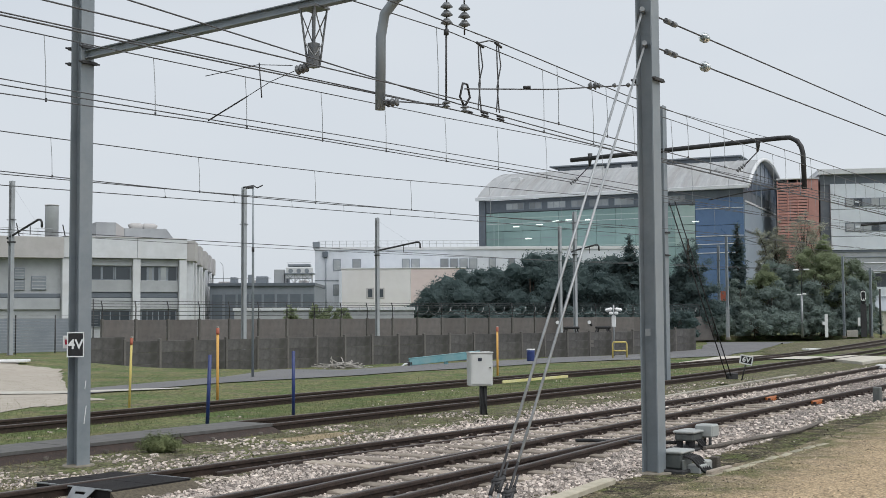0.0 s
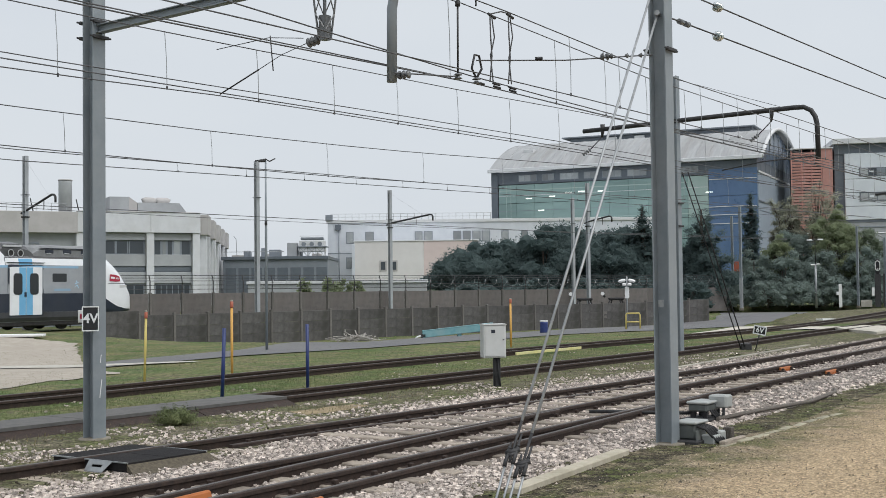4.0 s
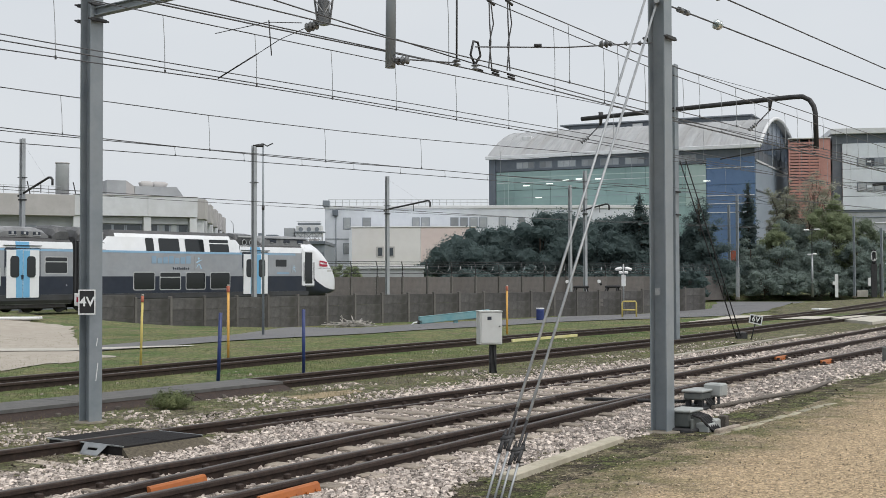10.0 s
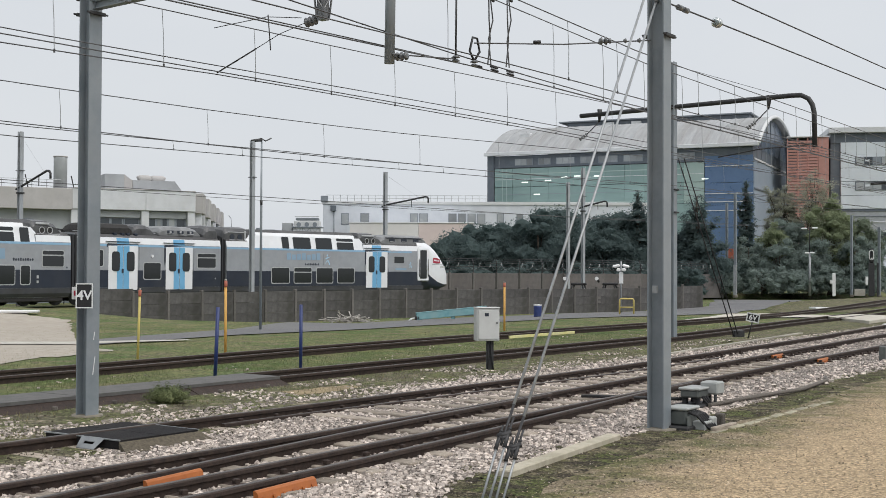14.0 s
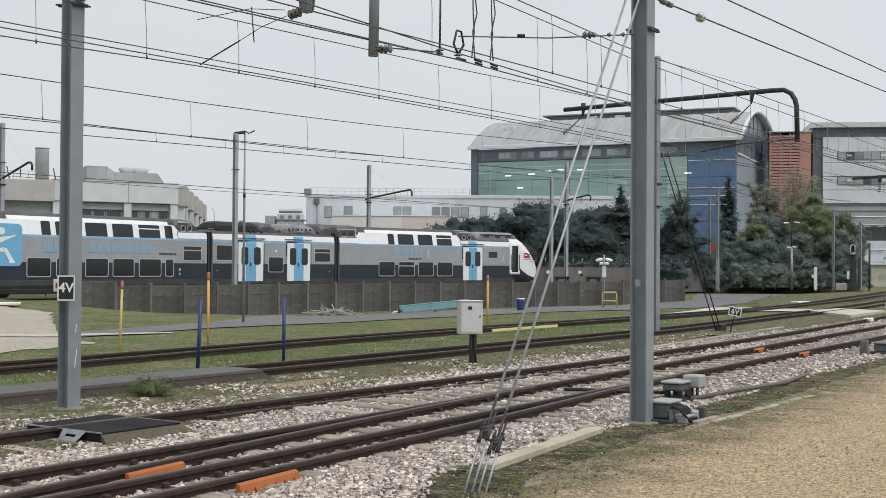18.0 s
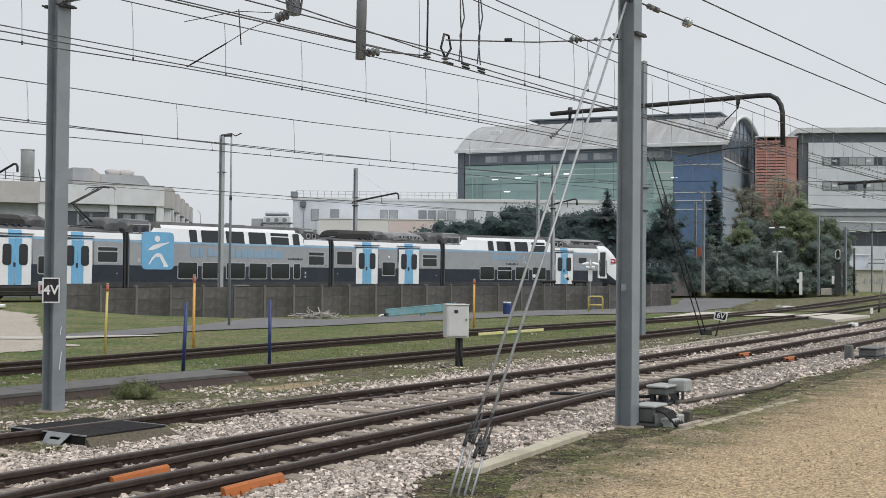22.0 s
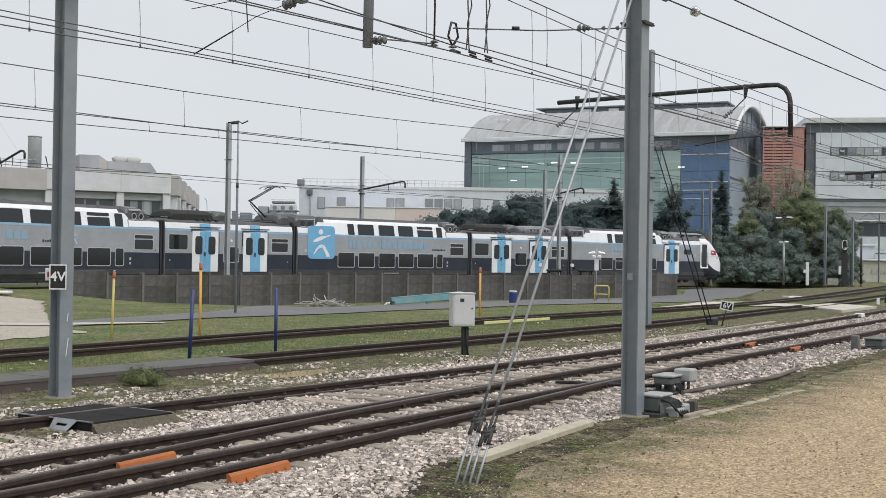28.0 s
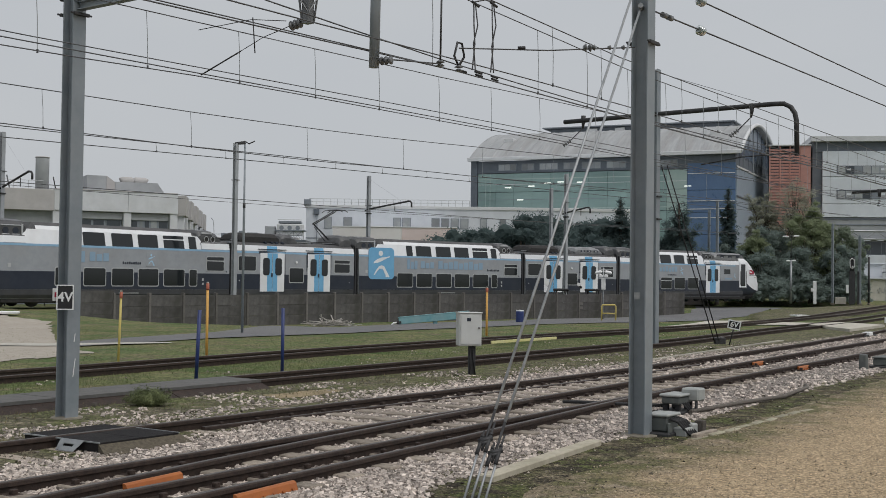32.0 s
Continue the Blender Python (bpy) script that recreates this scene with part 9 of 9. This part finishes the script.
def blades(name, count, region, h, material, label, seed):
    rg = np.random.default_rng(seed)
    s, n = region(rg, count)
    x = s * ALONG[0] + n * ACROSS[0]
    y = s * ALONG[1] + n * ACROSS[1]
    z = np.array([lie(a, b) for a, b in zip(x, y)]) - 0.03
    k = len(s)
    a = rg.uniform(0, 6.28, k)
    w = h * rg.uniform(0.12, 0.25, k)
    hh = h * rg.uniform(0.5, 1.5, k) + 0.02
    dx, dy = np.cos(a) * w, np.sin(a) * w
    lx, ly = rg.normal(0, 0.35, k) * hh, rg.normal(0, 0.35, k) * hh
    P = np.stack([np.stack([x - dx, y - dy, z], -1), np.stack([x + dx, y + dy, z], -1), np.stack([x + lx, y + ly, z + hh], -1)], 1)
    ob = strew(name, P.reshape(-1, 3), material, per=3)
    return tagged(ob, label, "grass", kind="stuff")


blades("grass", 45000, bed(8, 40, -17.2, -14.3, 0, patchy(-0.28, 0.5, 7)), 0.03, M["blade"], "short green grass between the sidings", 21)
blades("grass", 42000, bed(10, 75, -33, -18.5, 0, patchy(-0.35, 0.3, 9)), 0.035, M["blade"], "short green grass before the wall", 22)
blades("grass", 20000, bed(5, 34, -13.2, -11.2, 0, patchy(-0.12, 0.8, 4)), 0.035, M["blade"], "sparse grass in the dirt strip", 23)
blades("dry_grass", 8000, bed(5, 30, -14.2, -10.9, 0, patchy(0.05, 0.7, 5)), 0.05, M["dryblade"], "dry yellow grass tufts", 24)
blades("grass", 22000, bed(3.5, 30, -5.75, -4.2, 0.04, patchy(0.02, 1.0, 6)), 0.02, M["blade"], "mossy short grass on the verge", 25)
blades("dry_grass", 11000, bed(3.5, 30, -5.75, -4.0, 0.035, patchy(0.0, 1.1, 8)), 0.03, M["dryblade"], "dry grass on the verge", 26)

note = thing("ground_plate", "small white plate lying beside the far tracks", "plate", m=Matrix.Translation((19.4, 62.6, 0.03)) @ Matrix.Rotation(radians(20), 4, "Z"))
part("plate", boxed(-0.4, -0.3, 0, 0.4, 0.3, 0.08, 0.01), M["white"], note)


# ---------------------------------------------------------------- what moves
def motions():
    for ob, a, b in TRAIN:
        walk(ob, [(t, car_pose(s + a, s + b)) for t, s in WAY])


motions()
